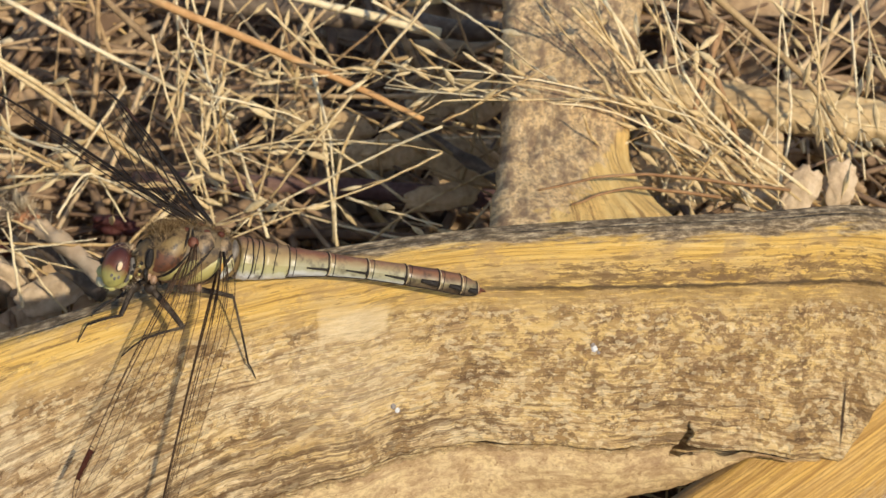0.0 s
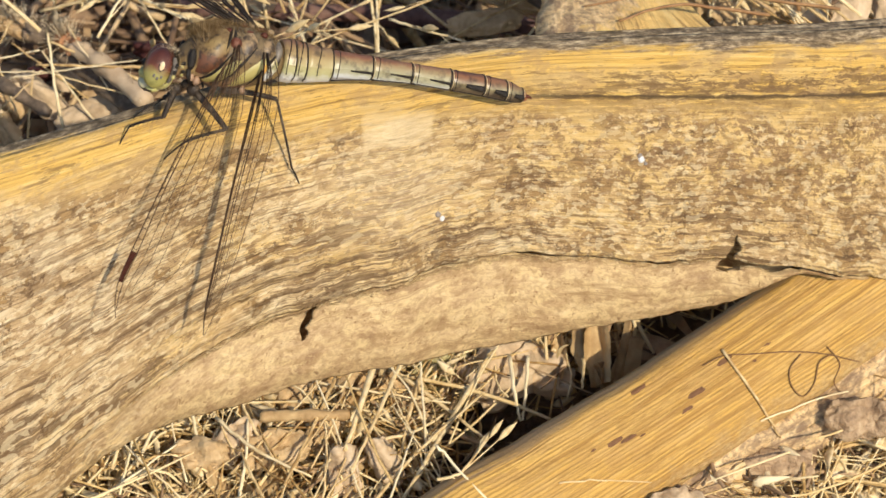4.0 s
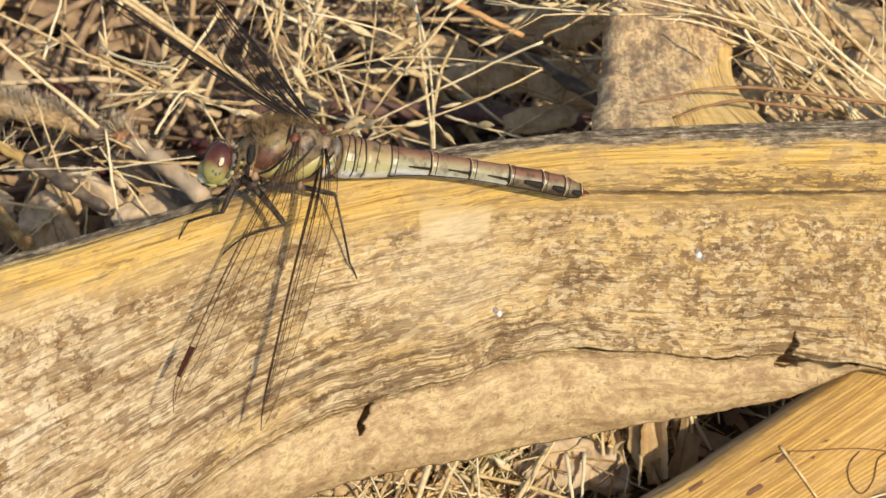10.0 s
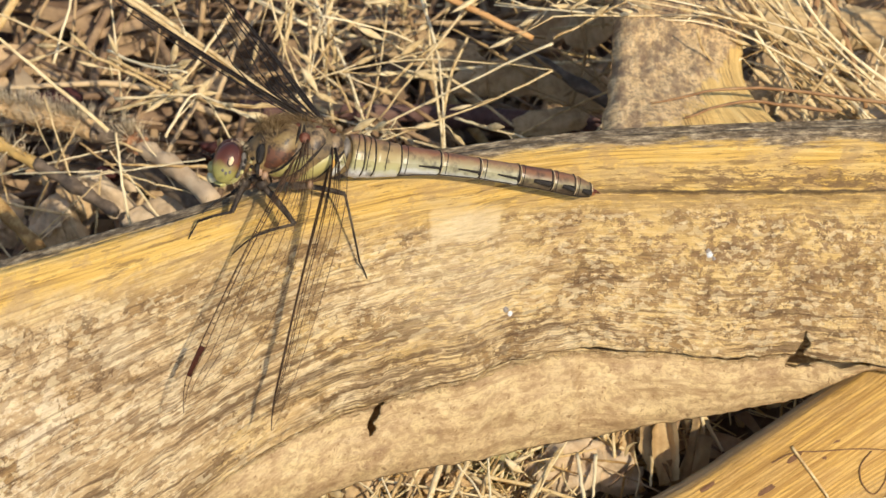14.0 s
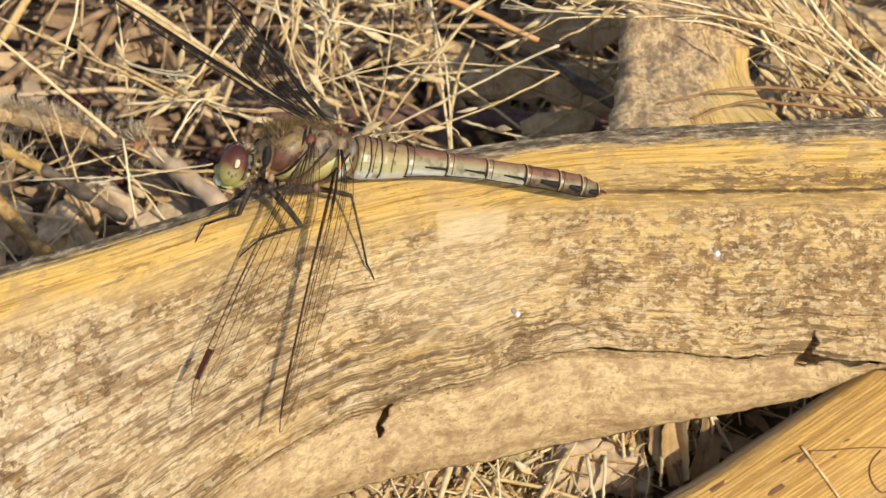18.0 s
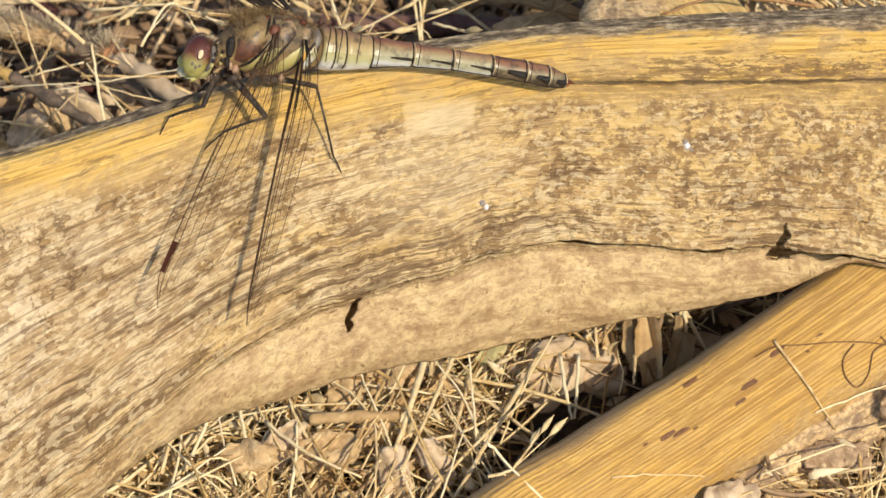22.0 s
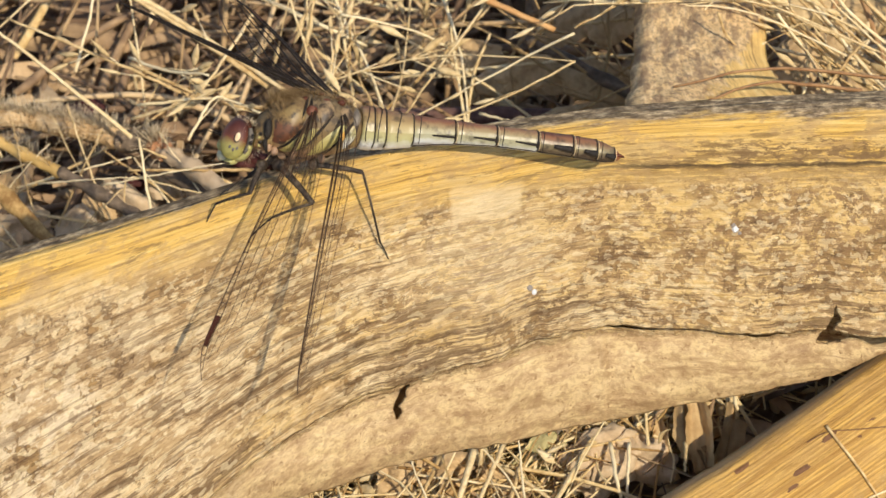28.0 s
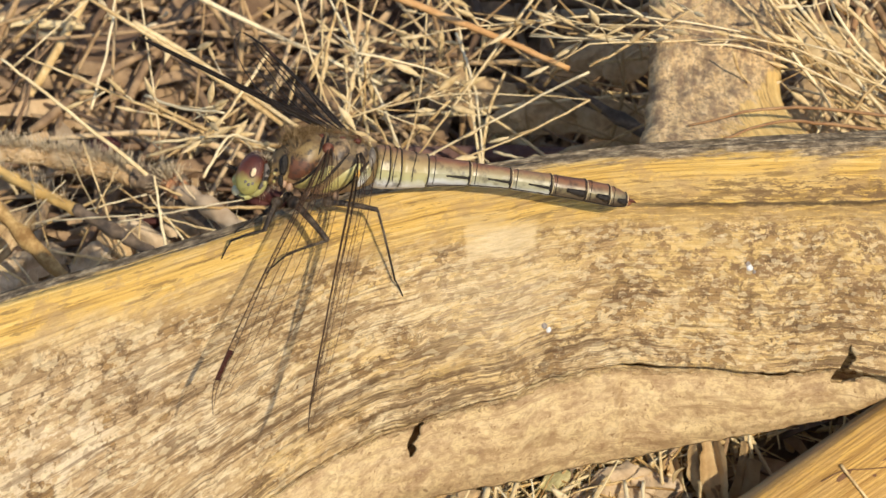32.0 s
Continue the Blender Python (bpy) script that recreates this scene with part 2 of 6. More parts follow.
    if marks:
        hair = calc(nt, "MULTIPLY", hair, calc(nt, "SUBTRACT", 1.0, calc(nt, "MULTIPLY", right, 0.65)))
    face = mix(nt, calc(nt, "MULTIPLY", hair, dense), face, (0.12, 0.07, 0.035))
    if marks:
        face = mix(nt, blotch(nt, zo, 59.3, 0.80, 0.28, 0.17, 0.5), face, (0.05, 0.03, 0.018))
        face = mix(nt, calc(nt, "MULTIPLY", bare, 0.80), face, mix(nt, 0.4, pale, (0.78, 0.64, 0.39)))
        scratch = ramp(nt, noise_of(nt, g, 2.4, 5, 0.7, (0.16, 1.2, 1), (57, 21, 0)), [(0.56, (0,)), (0.60, (0.75,))])
        face = mix(nt, calc(nt, "MULTIPLY", scratch, blotch(nt, zo, 0.5, 0.62, 10, 0.3, 0.6)), face, (0.36, 0.25, 0.15))
        skin = ramp(nt, noise_of(nt, warped, 0.42, 7, 0.66, (0.6, 1.0, 1), (63, 31, 0)), [(0.49, (0,)), (0.515, (0.62,)), (0.60, (0.8,))])
        face = mix(nt, calc(nt, "MULTIPLY", calc(nt, "MULTIPLY", skin, calc(nt, "SUBTRACT", 1.0, calc(nt, "MULTIPLY", spots.outputs[0], 0.6))), blotch(nt, zo, 34, 0.46, 34, 0.26, 0.6)), face, mix(nt, 0.75, pale, (0.66, 0.44, 0.14)))
        bits = ramp(nt, noise_of(nt, warped, 1.15, 6, 0.7, (0.7, 1.0, 1), (16, 73, 0)), [(0.555, (0,)), (0.575, (0.8,))])
        face = mix(nt, calc(nt, "MULTIPLY", bits, blotch(nt, zo, 40, 0.5, 36, 0.4, 0.5)), face, (0.25, 0.15, 0.07))
    yb = mix(nt, ramp(nt, fibre, [(0.34, (0.6,)), (0.45, (0,))]), yellow, (0.26, 0.155, 0.055))
    glint = ramp(nt, noise_of(nt, g, 1.1, 5, 0.66, (0.06, 1.4, 1), (101, 7, 0)), [(0.56, (0,)), (0.59, (0.6,))])
    yb = mix(nt, glint, yb, (0.80, 0.575, 0.22))
    low_side = ramp(nt, z, [(0.06, (0.0,)), (0.17, (0.05,)), (0.26, (0.13,))])
    if marks:
        low_side = calc(nt, "MULTIPLY", low_side, calc(nt, "ADD", 0.35, calc(nt, "MULTIPLY", blotch(nt, zo, 44, 0.2, 42, 0.8, 0.5), 0.7)))
    brownish = calc(nt, "ADD", noise_of(nt, g, 1.5, 7, 0.72, (0.13, 1.1, 1), (31, 4, 0)), low_side)
    yb = mix(nt, ramp(nt, noise_of(nt, g, 0.3, 6, 0.65, (0.4, 1.1, 1), (61, 4, 0)), [(0.46, (0,)), (0.64, (0.65,))]), yb, (0.55, 0.40, 0.19))
    yb = mix(nt, ramp(nt, brownish, [(0.595, (0,)), (0.62, (0.7,)), (0.70, (0.85,))]), yb, (0.24, 0.15, 0.055))
    smudge = ramp(nt, noise_of(nt, warped, 0.45, 6, 0.68, (0.6, 1.0, 1), (81, 12, 0)), [(0.54, (0,)), (0.56, (0.45,)), (0.64, (0.65,))])
    yb = mix(nt, smudge, yb, (0.42, 0.275, 0.12))
    if marks:
        line = ramp(nt, calc(nt, "ADD", zx, calc(nt, "MULTIPLY", calc(nt, "SUBTRACT", fine, 0.5), 0.04)), [(0.258, (0,)), (0.264, (0.95,)), (0.272, (0.8,)), (0.280, (0,))])
        grainy = ramp(nt, calc(nt, "ADD", noise_of(nt, warped, 1.7, 6, 0.74, (0.3, 1.2, 1), (36, 8, 0)), calc(nt, "MULTIPLY", between(nt, zx, 0.19, 0.26, 0.04), 0.10)), [(0.575, (0,)), (0.60, (0.8,))])
        yb = mix(nt, calc(nt, "MULTIPLY", grainy, blotch(nt, zo, 50, 0.23, 40, 0.14, 0.5)), yb, (0.17, 0.10, 0.045))
    c1 = mix(nt, ramp(nt, z, [(0.27, (0,)), (0.37, (1,))]), yb, face)
    if marks:
        c1 = mix(nt, calc(nt, "MULTIPLY", line, blotch(nt, zo, 48, 0.28, 42, 0.4, 0.3)), c1, (0.07, 0.045, 0.022))
    edge = calc(nt, "ADD", zx, calc(nt, "MULTIPLY", calc(nt, "SUBTRACT", noise_of(nt, g, 0.8, 5, 0.7, (0.2, 1.5, 1), (2, 2, 0)), 0.5), 0.22))
    if marks:
        edge = calc(nt, "SUBTRACT", edge, calc(nt, "MULTIPLY", blotch(nt, zo, 55, 0.0, 45, 2.0, 0.8), 0.022))
    c2 = mix(nt, ramp(nt, edge, [(0.05, (0.9,)), (0.085, (0,))]), c1, rimc)
    fl = node(nt, "ShaderNodeMapRange", Value=calc(nt, "ADD", zx, calc(nt, "MULTIPLY", calc(nt, "SUBTRACT", fleck, 0.5), 0.25)))
    fl.inputs[1].default_value, fl.inputs[2].default_value = 1.0, 1.08
    clean_part = fl.outputs[0]
    if marks:
        clean_part = calc(nt, "MULTIPLY", clean_part, ramp(nt, calc(nt, "DIVIDE", calc(nt, "ADD", along, 60.0), 100.0), [(0.27, (0.1,)), (0.42, (1,))]))
    flap_spots = ramp(nt, noise_of(nt, warped, 1.3, 7, 0.74, (0.7, 1, 1), (20, 4, 0)), [(0.495, (0,)), (0.515, (0.32,)), (0.57, (0.42,)), (0.585, (0.65,))])
    clean = mix(nt, ramp(nt, noise_of(nt, warped, 0.7, 5, 0.66, (0.6, 1, 1), (90, 4, 0)), [(0.53, (0,)), (0.55, (0.45,)), (0.65, (0.6,))]), clean, (0.70, 0.535, 0.27))
    crease = ramp(nt, noise_of(nt, g, 0.5, 3, 0.5, (0.03, 1.3, 1), (44, 2, 0)), [(0.56, (0,)), (0.58, (0.7,)), (0.60, (0,))])
    dots = ramp(nt, noise_of(nt, warped, 1.6, 3, 0.6, (1, 1, 1), (70, 4, 0)), [(0.63, (0,)), (0.66, (0.95,))])
    flap_spots = calc(nt, "MAXIMUM", flap_spots, calc(nt, "MAXIMUM", crease, dots))
    flap_spots = calc(nt, "MAXIMUM", flap_spots, calc(nt, "MULTIPLY", ramp(nt, fleck, [(0.53 if speckle < 0.5 else 0.50, (0,)), (0.60 if speckle < 0.5 else 0.58, (1,))]), speckle))
    col = mix(nt, clean_part, c2, mix(nt, flap_spots, clean, (0.29, 0.18, 0.085)))
    if warm:
        col = mix(nt, warm, col, (0.70, 0.405, 0.105))
    if stripes:
        across = node(nt, "ShaderNodeSeparateXYZ", Vector=g).outputs[1]
        ph = calc(nt, "FRACT", calc(nt, "DIVIDE", calc(nt, "ADD", calc(nt, "ADD", across, 6.19), calc(nt, "MULTIPLY", calc(nt, "SUBTRACT", fibre, 0.5), 0.5)), 0.459))
        groove = ramp(nt, ph, [(0.0, (0.75,)), (0.16, (0.2,)), (0.3, (0,)), (0.72, (0,)), (0.86, (0.2,)), (1.0, (0.75,))])
        some = ramp(nt, noise_of(nt, g, 0.5, 4, 0.6, (0.12, 1.6, 1), (8, 8, 0)), [(0.36, (0.15,)), (0.52, (1,))])
        col = mix(nt, calc(nt, "MULTIPLY", groove, some), col, (0.24, 0.125, 0.035))
        long_streak = ramp(nt, noise_of(nt, g, 0.9, 5, 0.65, (0.02, 1.4, 1), (19, 3, 0)), [(0.54, (0,)), (0.60, (0.6,)), (0.66, (0.75,))])
        col = mix(nt, long_streak, col, (0.36, 0.19, 0.05))
        worn = calc(nt, "ADD", across, calc(nt, "MULTIPLY", calc(nt, "SUBTRACT", blot2, 0.5), 9.0))
        col = mix(nt, ramp(nt, calc(nt, "DIVIDE", worn, 9.0), [(0.44, (0,)), (0.70, (0.7,)), (0.95, (0.9,))]), col, mix(nt, ramp(nt, fleck, [(0.42, (0,)), (0.58, (1,))]), (0.58, 0.41, 0.19), (0.38, 0.245, 0.11)))
        worn2 = calc(nt, "ADD", across, calc(nt, "MULTIPLY", calc(nt, "SUBTRACT", fibre, 0.5), 3.0))
        col = mix(nt, ramp(nt, calc(nt, "DIVIDE", calc(nt, "ADD", worn2, 8.0), 4.0), [(0.30, (0.7,)), (0.52, (0,))]), col, (0.34, 0.25, 0.17))
    nt.links.new(col, b.inputs["Base Color"])
    nt.links.new(ramp(nt, fine, [(0.3, (0.62,)), (0.7, (0.42,))]), b.inputs["Roughness"])
    b.inputs["Specular IOR Level"].default_value = 0.22
    h = calc(nt, "ADD", calc(nt, "MULTIPLY", fibre, 0.8), calc(nt, "ADD", calc(nt, "MULTIPLY", blot, 0.5), calc(nt, "MULTIPLY", fleck, 0.4)))
    h = calc(nt, "MULTIPLY", h, calc(nt, "SUBTRACT", 1.0, calc(nt, "MULTIPLY", clean_part, 0.85)))
    nt.links.new(bump(nt, h, 0.0005, 0.9), b.inputs["Normal"])
    thin = node(nt, "ShaderNodeBsdfTranslucent", Color=col)
    both = node(nt, "ShaderNodeMixShader", Fac=0.10)
    nt.links.new(b.outputs[0], both.inputs[1])
    nt.links.new(thin.outputs[0], both.inputs[2])
    nt.links.new(both.outputs[0], nt.nodes["Material Output"].inputs[0])
    return m


def dry_material(name, cols, scale=900, stretch=(1, 1, 1), rough=0.6, relief=0.0002, island=0.0):
    """Dry plant matter: colours from light to dark by two noises, some change from piece to piece."""
    m, nt, b = shade(name)
    tc = node(nt, "ShaderNodeTexCoord").outputs["Object"]
    n1 = noise_of(nt, tc, scale, 4, 0.65, stretch)
    n2 = noise_of(nt, tc, scale * 0.12, 3, 0.6)
    f = calc(nt, "ADD", calc(nt, "MULTIPLY", n1, 0.6), calc(nt, "MULTIPLY", n2, 0.4))
    if island:
        geo = node(nt, "ShaderNodeNewGeometry")
        r = calc(nt, "MULTIPLY", calc(nt, "SUBTRACT", geo.outputs["Random Per Island"], 0.5), island)
        oi = node(nt, "ShaderNodeObjectInfo")
        r2 = calc(nt, "MULTIPLY", calc(nt, "SUBTRACT", oi.outputs["Random"], 0.5), island * 0.6)
        f = calc(nt, "ADD", f, calc(nt, "ADD", r, r2))
    k = len(cols)
    col = ramp(nt, f, [(0.3 + 0.4 * i / (k - 1), c) for i, c in enumerate(cols)])
    nt.links.new(col, b.inputs["Base Color"])
    b.inputs["Roughness"].default_value, b.inputs["Specular IOR Level"].default_value = rough, 0.2
    nt.links.new(bump(nt, n1, relief), b.inputs["Normal"])
    return m


def strip_material():
    """Bleached dead leaf: tan with dark decay specks, a warmer clean part near its foot."""
    m, nt, b = shade("mottled_dead_leaf")
    uv = node(nt, "ShaderNodeUVMap")
    uv.uv_map = "grain"
    g = uv.outputs[0]
    fine = noise_of(nt, g, 1.2, 6, 0.7, (0.22, 1.2, 1))
    cloud = noise_of(nt, g, 0.28, 5, 0.65, (0.45, 1.1, 1), (4, 4, 0))
    tan = ramp(nt, fine, [(0.3, (0.44, 0.285, 0.135)), (0.5, (0.73, 0.52, 0.265)), (0.7, (0.86, 0.66, 0.38))])
    gold = ramp(nt, noise_of(nt, g, 0.9, 5, 0.7, (0.03, 1.3, 1)), [(0.3, (0.52, 0.32, 0.11)), (0.55, (0.78, 0.54, 0.20)), (0.75, (0.84, 0.64, 0.29))])
    xyz = node(nt, "ShaderNodeSeparateXYZ", Vector=g)
    foot = calc(nt, "ADD", calc(nt, "MULTIPLY", calc(nt, "SUBTRACT", 548.0, xyz.outputs[0]), 0.09), calc(nt, "MULTIPLY", xyz.outputs[1], 0.24))
    foot = calc(nt, "ADD", foot, calc(nt, "MULTIPLY", calc(nt, "SUBTRACT", cloud, 0.5), 3.0))
    clean = ramp(nt, calc(nt, "DIVIDE", foot, 4.0), [(0.36, (0,)), (0.42, (1,))])
    level = calc(nt, "ADD", calc(nt, "MULTIPLY", cloud, 0.55), calc(nt, "MULTIPLY", noise_of(nt, g, 0.8, 7, 0.72, (0.4, 1, 1), (8, 3, 0)), 0.6))
    dark = ramp(nt, level, [(0.555, (0,)), (0.60, (0.55,)), (0.66, (0.85,))])
    speck = ramp(nt, noise_of(nt, g, 1.1, 7, 0.76, (0.7, 1, 1), (1, 7, 0)), [(0.50, (0,)), (0.56, (0.55,)), (0.62, (0.8,))])
    col = mix(nt, calc(nt, "MAXIMUM", dark, speck), tan, (0.20, 0.128, 0.085))
    line = ramp(nt, noise_of(nt, g, 0.8, 6, 0.72, (0.05, 1.3, 1), (6, 6, 0)), [(0.55, (0,)), (0.60, (0.75,))])
    col = mix(nt, clean, col, mix(nt, line, gold, (0.30, 0.17, 0.07)))
    nt.links.new(col, b.inputs["Base Color"])
    b.inputs["Roughness"].default_value, b.inputs["Specular IOR Level"].default_value = 0.65, 0.2
    nt.links.new(bump(nt, calc(nt, "ADD", fine, level), 0.0005, 0.9), b.inputs["Normal"])
    return m


STRIP = strip_material()
LEAF = leaf_material("dry_leaf", marks=True)
LEAF_WARM = leaf_material("dry_leaf_orange", warm=0.5, stripes=True)
STRAW = dry_material("straw", [(0.26, 0.145, 0.05), (0.50, 0.33, 0.13), (0.70, 0.51, 0.24), (0.80, 0.65, 0.37)], 700, island=0.55)
STALK = dry_material("pale_stalk", [(0.36, 0.225, 0.09), (0.62, 0.45, 0.22), (0.80, 0.64, 0.365), (0.88, 0.76, 0.50)], 700, island=0.5)
SHEATH = dry_material("sheath", [(0.24, 0.145, 0.065), (0.44, 0.295, 0.14), (0.60, 0.44, 0.23)], 420, (1, 1, 1), relief=0.0004, island=0.3)
HUSK = dry_material("husk", [(0.44, 0.31, 0.14), (0.67, 0.52, 0.28), (0.82, 0.69, 0.44)], 900, island=0.35)
LITTER = dry_material("litter", [(0.18, 0.115, 0.07), (0.30, 0.20, 0.115), (0.43, 0.295, 0.165), (0.56, 0.405, 0.235)], 500, island=0.4)
FLECK = dry_material("stain", [(0.10, 0.045, 0.02), (0.22, 0.11, 0.05)], 1500)
CHALK = dry_material("chalk", [(0.55, 0.55, 0.55), (0.82, 0.82, 0.80)], 2500)
SPECK_GREY = dry_material("speck_grey", [(0.20, 0.17, 0.15), (0.36, 0.32, 0.28)], 2500)
SOIL = dry_material("soil", [(0.10, 0.066, 0.046), (0.21, 0.14, 0.095), (0.34, 0.235, 0.155)], 300, relief=0.002, rough=0.9)


# ---- mesh helpers ----
class Acc:
    """Collects vertices and faces of one mesh."""

    def __init__(self):
        self.v, self.f = [], []

    def tube(self, pts, radii, sides=6, flat=1.0):
        pts = [Vector(p) for p in pts]
        n = len(pts)
        base = len(self.v)
        side = None
        for i, p in enumerate(pts):
            t = (pts[min(i + 1, n - 1)] - pts[max(i - 1, 0)]).normalized()
            if side is None:
                side = t.orthogonal().normalized()
            side = (side - side.dot(t) * t).normalized()
            up = t.cross(side)
            for k in range(sides):
                a = 2 * math.pi * k / sides
                self.v.append(p + (side * math.cos(a) + up * (flat * math.sin(a))) * float(radii[i]))
        for i in range(n - 1):
            for k in range(sides):
                k2 = (k + 1) % sides
                a = base + i * sides
                self.f.append((a + k, a + k2, a + sides + k2, a + sides + k))
        self.f.append(tuple(base + k for k in range(sides))[::-1])
        self.f.append(tuple(base + (n - 1) * sides + k for k in range(sides)))

    def grid(self, rows):
        base, w = len(self.v), len(rows[0])
        for r in rows:
            self.v.extend(r)
        for i in range(len(rows) - 1):
            for j in range(w - 1):
                a = base + i * w + j
                self.f.append((a, a + 1, a + w + 1, a + w))

    def mesh(self, name, smooth=True):
        me = bpy.data.meshes.new(name)
        me.from_pydata([tuple(p) for p in self.v], [], self.f)
        if smooth:
            me.shade_smooth()
        return me


def thing(name, mesh, material, m=None, parent=None, label="", category="", group="", kind=""):
    ob = new(name, mesh)
    if mesh is not None and material is not None and not mesh.materials:
        mesh.materials.append(material)
    if m is not None:
        ob.matrix_basis = m
    if parent is not None:
        ob.parent = parent
    return tagged(ob, label, category, group, kind)


def part(name, acc, material, parent, label=""):
    return thing(name, acc.mesh(name), material, parent=parent, label=label)


def curve_of(points, smooth=3.0):
    """A smoothed height over x from a few stations (x, y), as an array function."""
    xs = np.array([p[0] for p in points], float)
    ys = np.array([p[1] for p in points], float)
    gx = np.arange(xs[0] - 60, xs[-1] + 60, 0.25)
    lo, hi = (ys[1] - ys[0]) / (xs[1] - xs[0]), (ys[-1] - ys[-2]) / (xs[-1] - xs[-2])
    gy = np.interp(gx, xs, ys)
    gy = np.where(gx < xs[0], ys[0] + lo * (gx - xs[0]), np.where(gx > xs[-1], ys[-1] + hi * (gx - xs[-1]), gy))
    k = np.exp(-np.arange(-40, 41) ** 2 / (2 * (smooth * 4 / 2) ** 2))
    gy2 = np.convolve(np.pad(gy, 40, "edge"), k / k.sum(), "valid")
    return lambda x: np.interp(x, gx, gy2)


def bulge(a, b):
    """How far the main leaf's face stands out of TILT's plane, all in millimetres."""
    return 41.15 - 0.4147 * a + 0.1167 * b - 0.00106 * a * a + 0.00423 * a * b - 0.01004 * b * b


def wave(x, y, s, seed=0.0):
    return noise.noise(Vector((x * s, y * s, seed)))


# ---- ground ----
def pit(x, y):
    """1 in the hollow beside the lower leaf, 0 outside it."""
    d = (y + 0.0255) * 0.88 - (x - 0.030) * 0.475
    w = min(1.0, max(0.0, (d + 0.004) / 0.004)) * min(1.0, max(0.0, (0.0145 + 0.004 * wave(x, y, 110, 4) - d) / 0.003))
    return w * min(1.0, max(0.0, (x - 0.004) / 0.012)) * min(1.0, max(0.0, (0.085 - x) / 0.02))


def heap(x, y):
    """Height of the litter over the datum, in metres: it rises towards +x and is lower at the back."""
    u = min(1.0, max(0.0, x / 0.05))
    front = 0.035 + 0.005 * u * u * (3 - 2 * u) - 0.10 * max(0.0, -0.036 - y)
    v = min(1.0, max(0.0, (y - 0.005) / 0.04))
    right = min(1.0, max(0.0, ((x - 0.030) * 0.475 - (y + 0.0255) * 0.88 - 0.014) / 0.006))
    front -= 0.006 * right
    far = min(1.0, max(0.0, (math.hypot(x, y) - 0.16) / 0.2))
    return (front * (1 - v) + 0.021 * v) * (1 - far) - 0.030 * pit(x, y)


def ground():
    acc = Acc()
    ring = [*np.arange(0, 0.2, 0.006), 0.22, 0.26, 0.32, 0.45, 0.7, 1.2, 2.5, 6, 20, 60]
    rows = []
    for r in ring:
        row = []
        for t in np.linspace(0, 2 * math.pi, 97):
            x, y = r * math.cos(t), 0.03 + r * math.sin(t)
            row.append(Vector((x, y, heap(x, y) - 0.012 + 0.004 * wave(x, y, 60))))
        rows.append(row)
    acc.grid(rows)
    thing("ground", acc.mesh("ground"), SOIL, label="dark dry soil under a litter of straw", category="ground", kind="structure")


ground()

# ---- the main leaf ----
TOP = curve_of([(-48.5, -1.6), (-35.2, 2.1), (-24.6, 5.3), (-17.1, 7.6), (-10.4, 9.4), (-4.8, 10.6), (0.9, 11.4), (6.7, 12.3), (12.7, 13.0), (18.7, 13.6), (31.2, 14.4), (48.7, 15.3), (62.3, 16.5)])
FOLD = curve_of([(-48, -42), (-36.5, -32.8), (-25.2, -24.4), (-19.6, -20.4), (-15.1, -17.8), (-10.6, -15.7), (-4.9, -14.1), (0.9, -12.8), (6.8, -10.8), (12.8, -9.7), (15.9, -9.5), (19, -10), (25.3, -10.4), (31.8, -11.2), (37.8, -10.7), (44, -11.7), (48.7, -12.4), (60, -14.0)], 1.0)
YEL = curve_of([(-47.4, -6.4), (-37.2, -3.2), (-26.7, -0.2), (-15.9, 2.6), (-4.8, 4.5), (6.7, 5.8), (15.7, 6.1), (37.7, 6.0), (62.6, 6.5)])
LOW = curve_of([(-48, -47.0), (-36.9, -37.8), (-31.1, -32.4), (-28.2, -30.1), (-23.7, -27.6), (-19.8, -26.3), (-14.2, -25.1), (-8.4, -23.2), (-2.6, -22.2), (3.3, -21.6), (9.4, -20.3), (15.6, -19.6), (21.9, -18.5), (28.3, -17.8), (34.9, -16.8), (40.3, -16), (45, -14.1), (48, -12.9), (60, -14.6)], 1.0)


def uv_layers(me, sets):
    idx = np.zeros(len(me.loops), dtype=np.int32)
    me.loops.foreach_get("vertex_index", idx)
    for name, src in sets:
        me.uv_layers.new(name=name).data.foreach_set("uv", np.array(src, dtype=np.float32)[idx].ravel())


TEARS = ((-7.3, -16.6, 1.75, lambda y: 0.12 * y * y + 0.33 * y - 0.15 + 0.1 * math.sin(4 * y), lambda y: 0.44 * max(0.0, 1 - (y / 1.85) ** 2) ** 0.4 + 0.05 * math.sin(5 * y)),
         (39.4, -10.3, 2.0, lambda y: 0.30 * y + 0.25 * math.sin(2.6 * y), lambda y: 0.10 + 0.38 * (2.1 - y) * (0.75 + 0.25 * math.sin(3 * y))))


def torn(a, b):
    """Inside one of the two tears of the leaf."""
    return any(abs(b - cy) < half and abs(a - cx - mid(b - cy)) < wide(b - cy) for cx, cy, half, mid, wide in TEARS)


def to_edge(a, b):
    """The place on the edge of a near tear to which a border vertex of the cut moves."""
    for cx, cy, half, mid, wide in TEARS:
        y = b - cy
        if abs(y) < half + 0.4 and abs(a - cx - mid(y)) < 2:
            off = a - cx - mid(y)
            if abs(y) < half:
                return cx + mid(y) + math.copysign(wide(y), off)
    return a


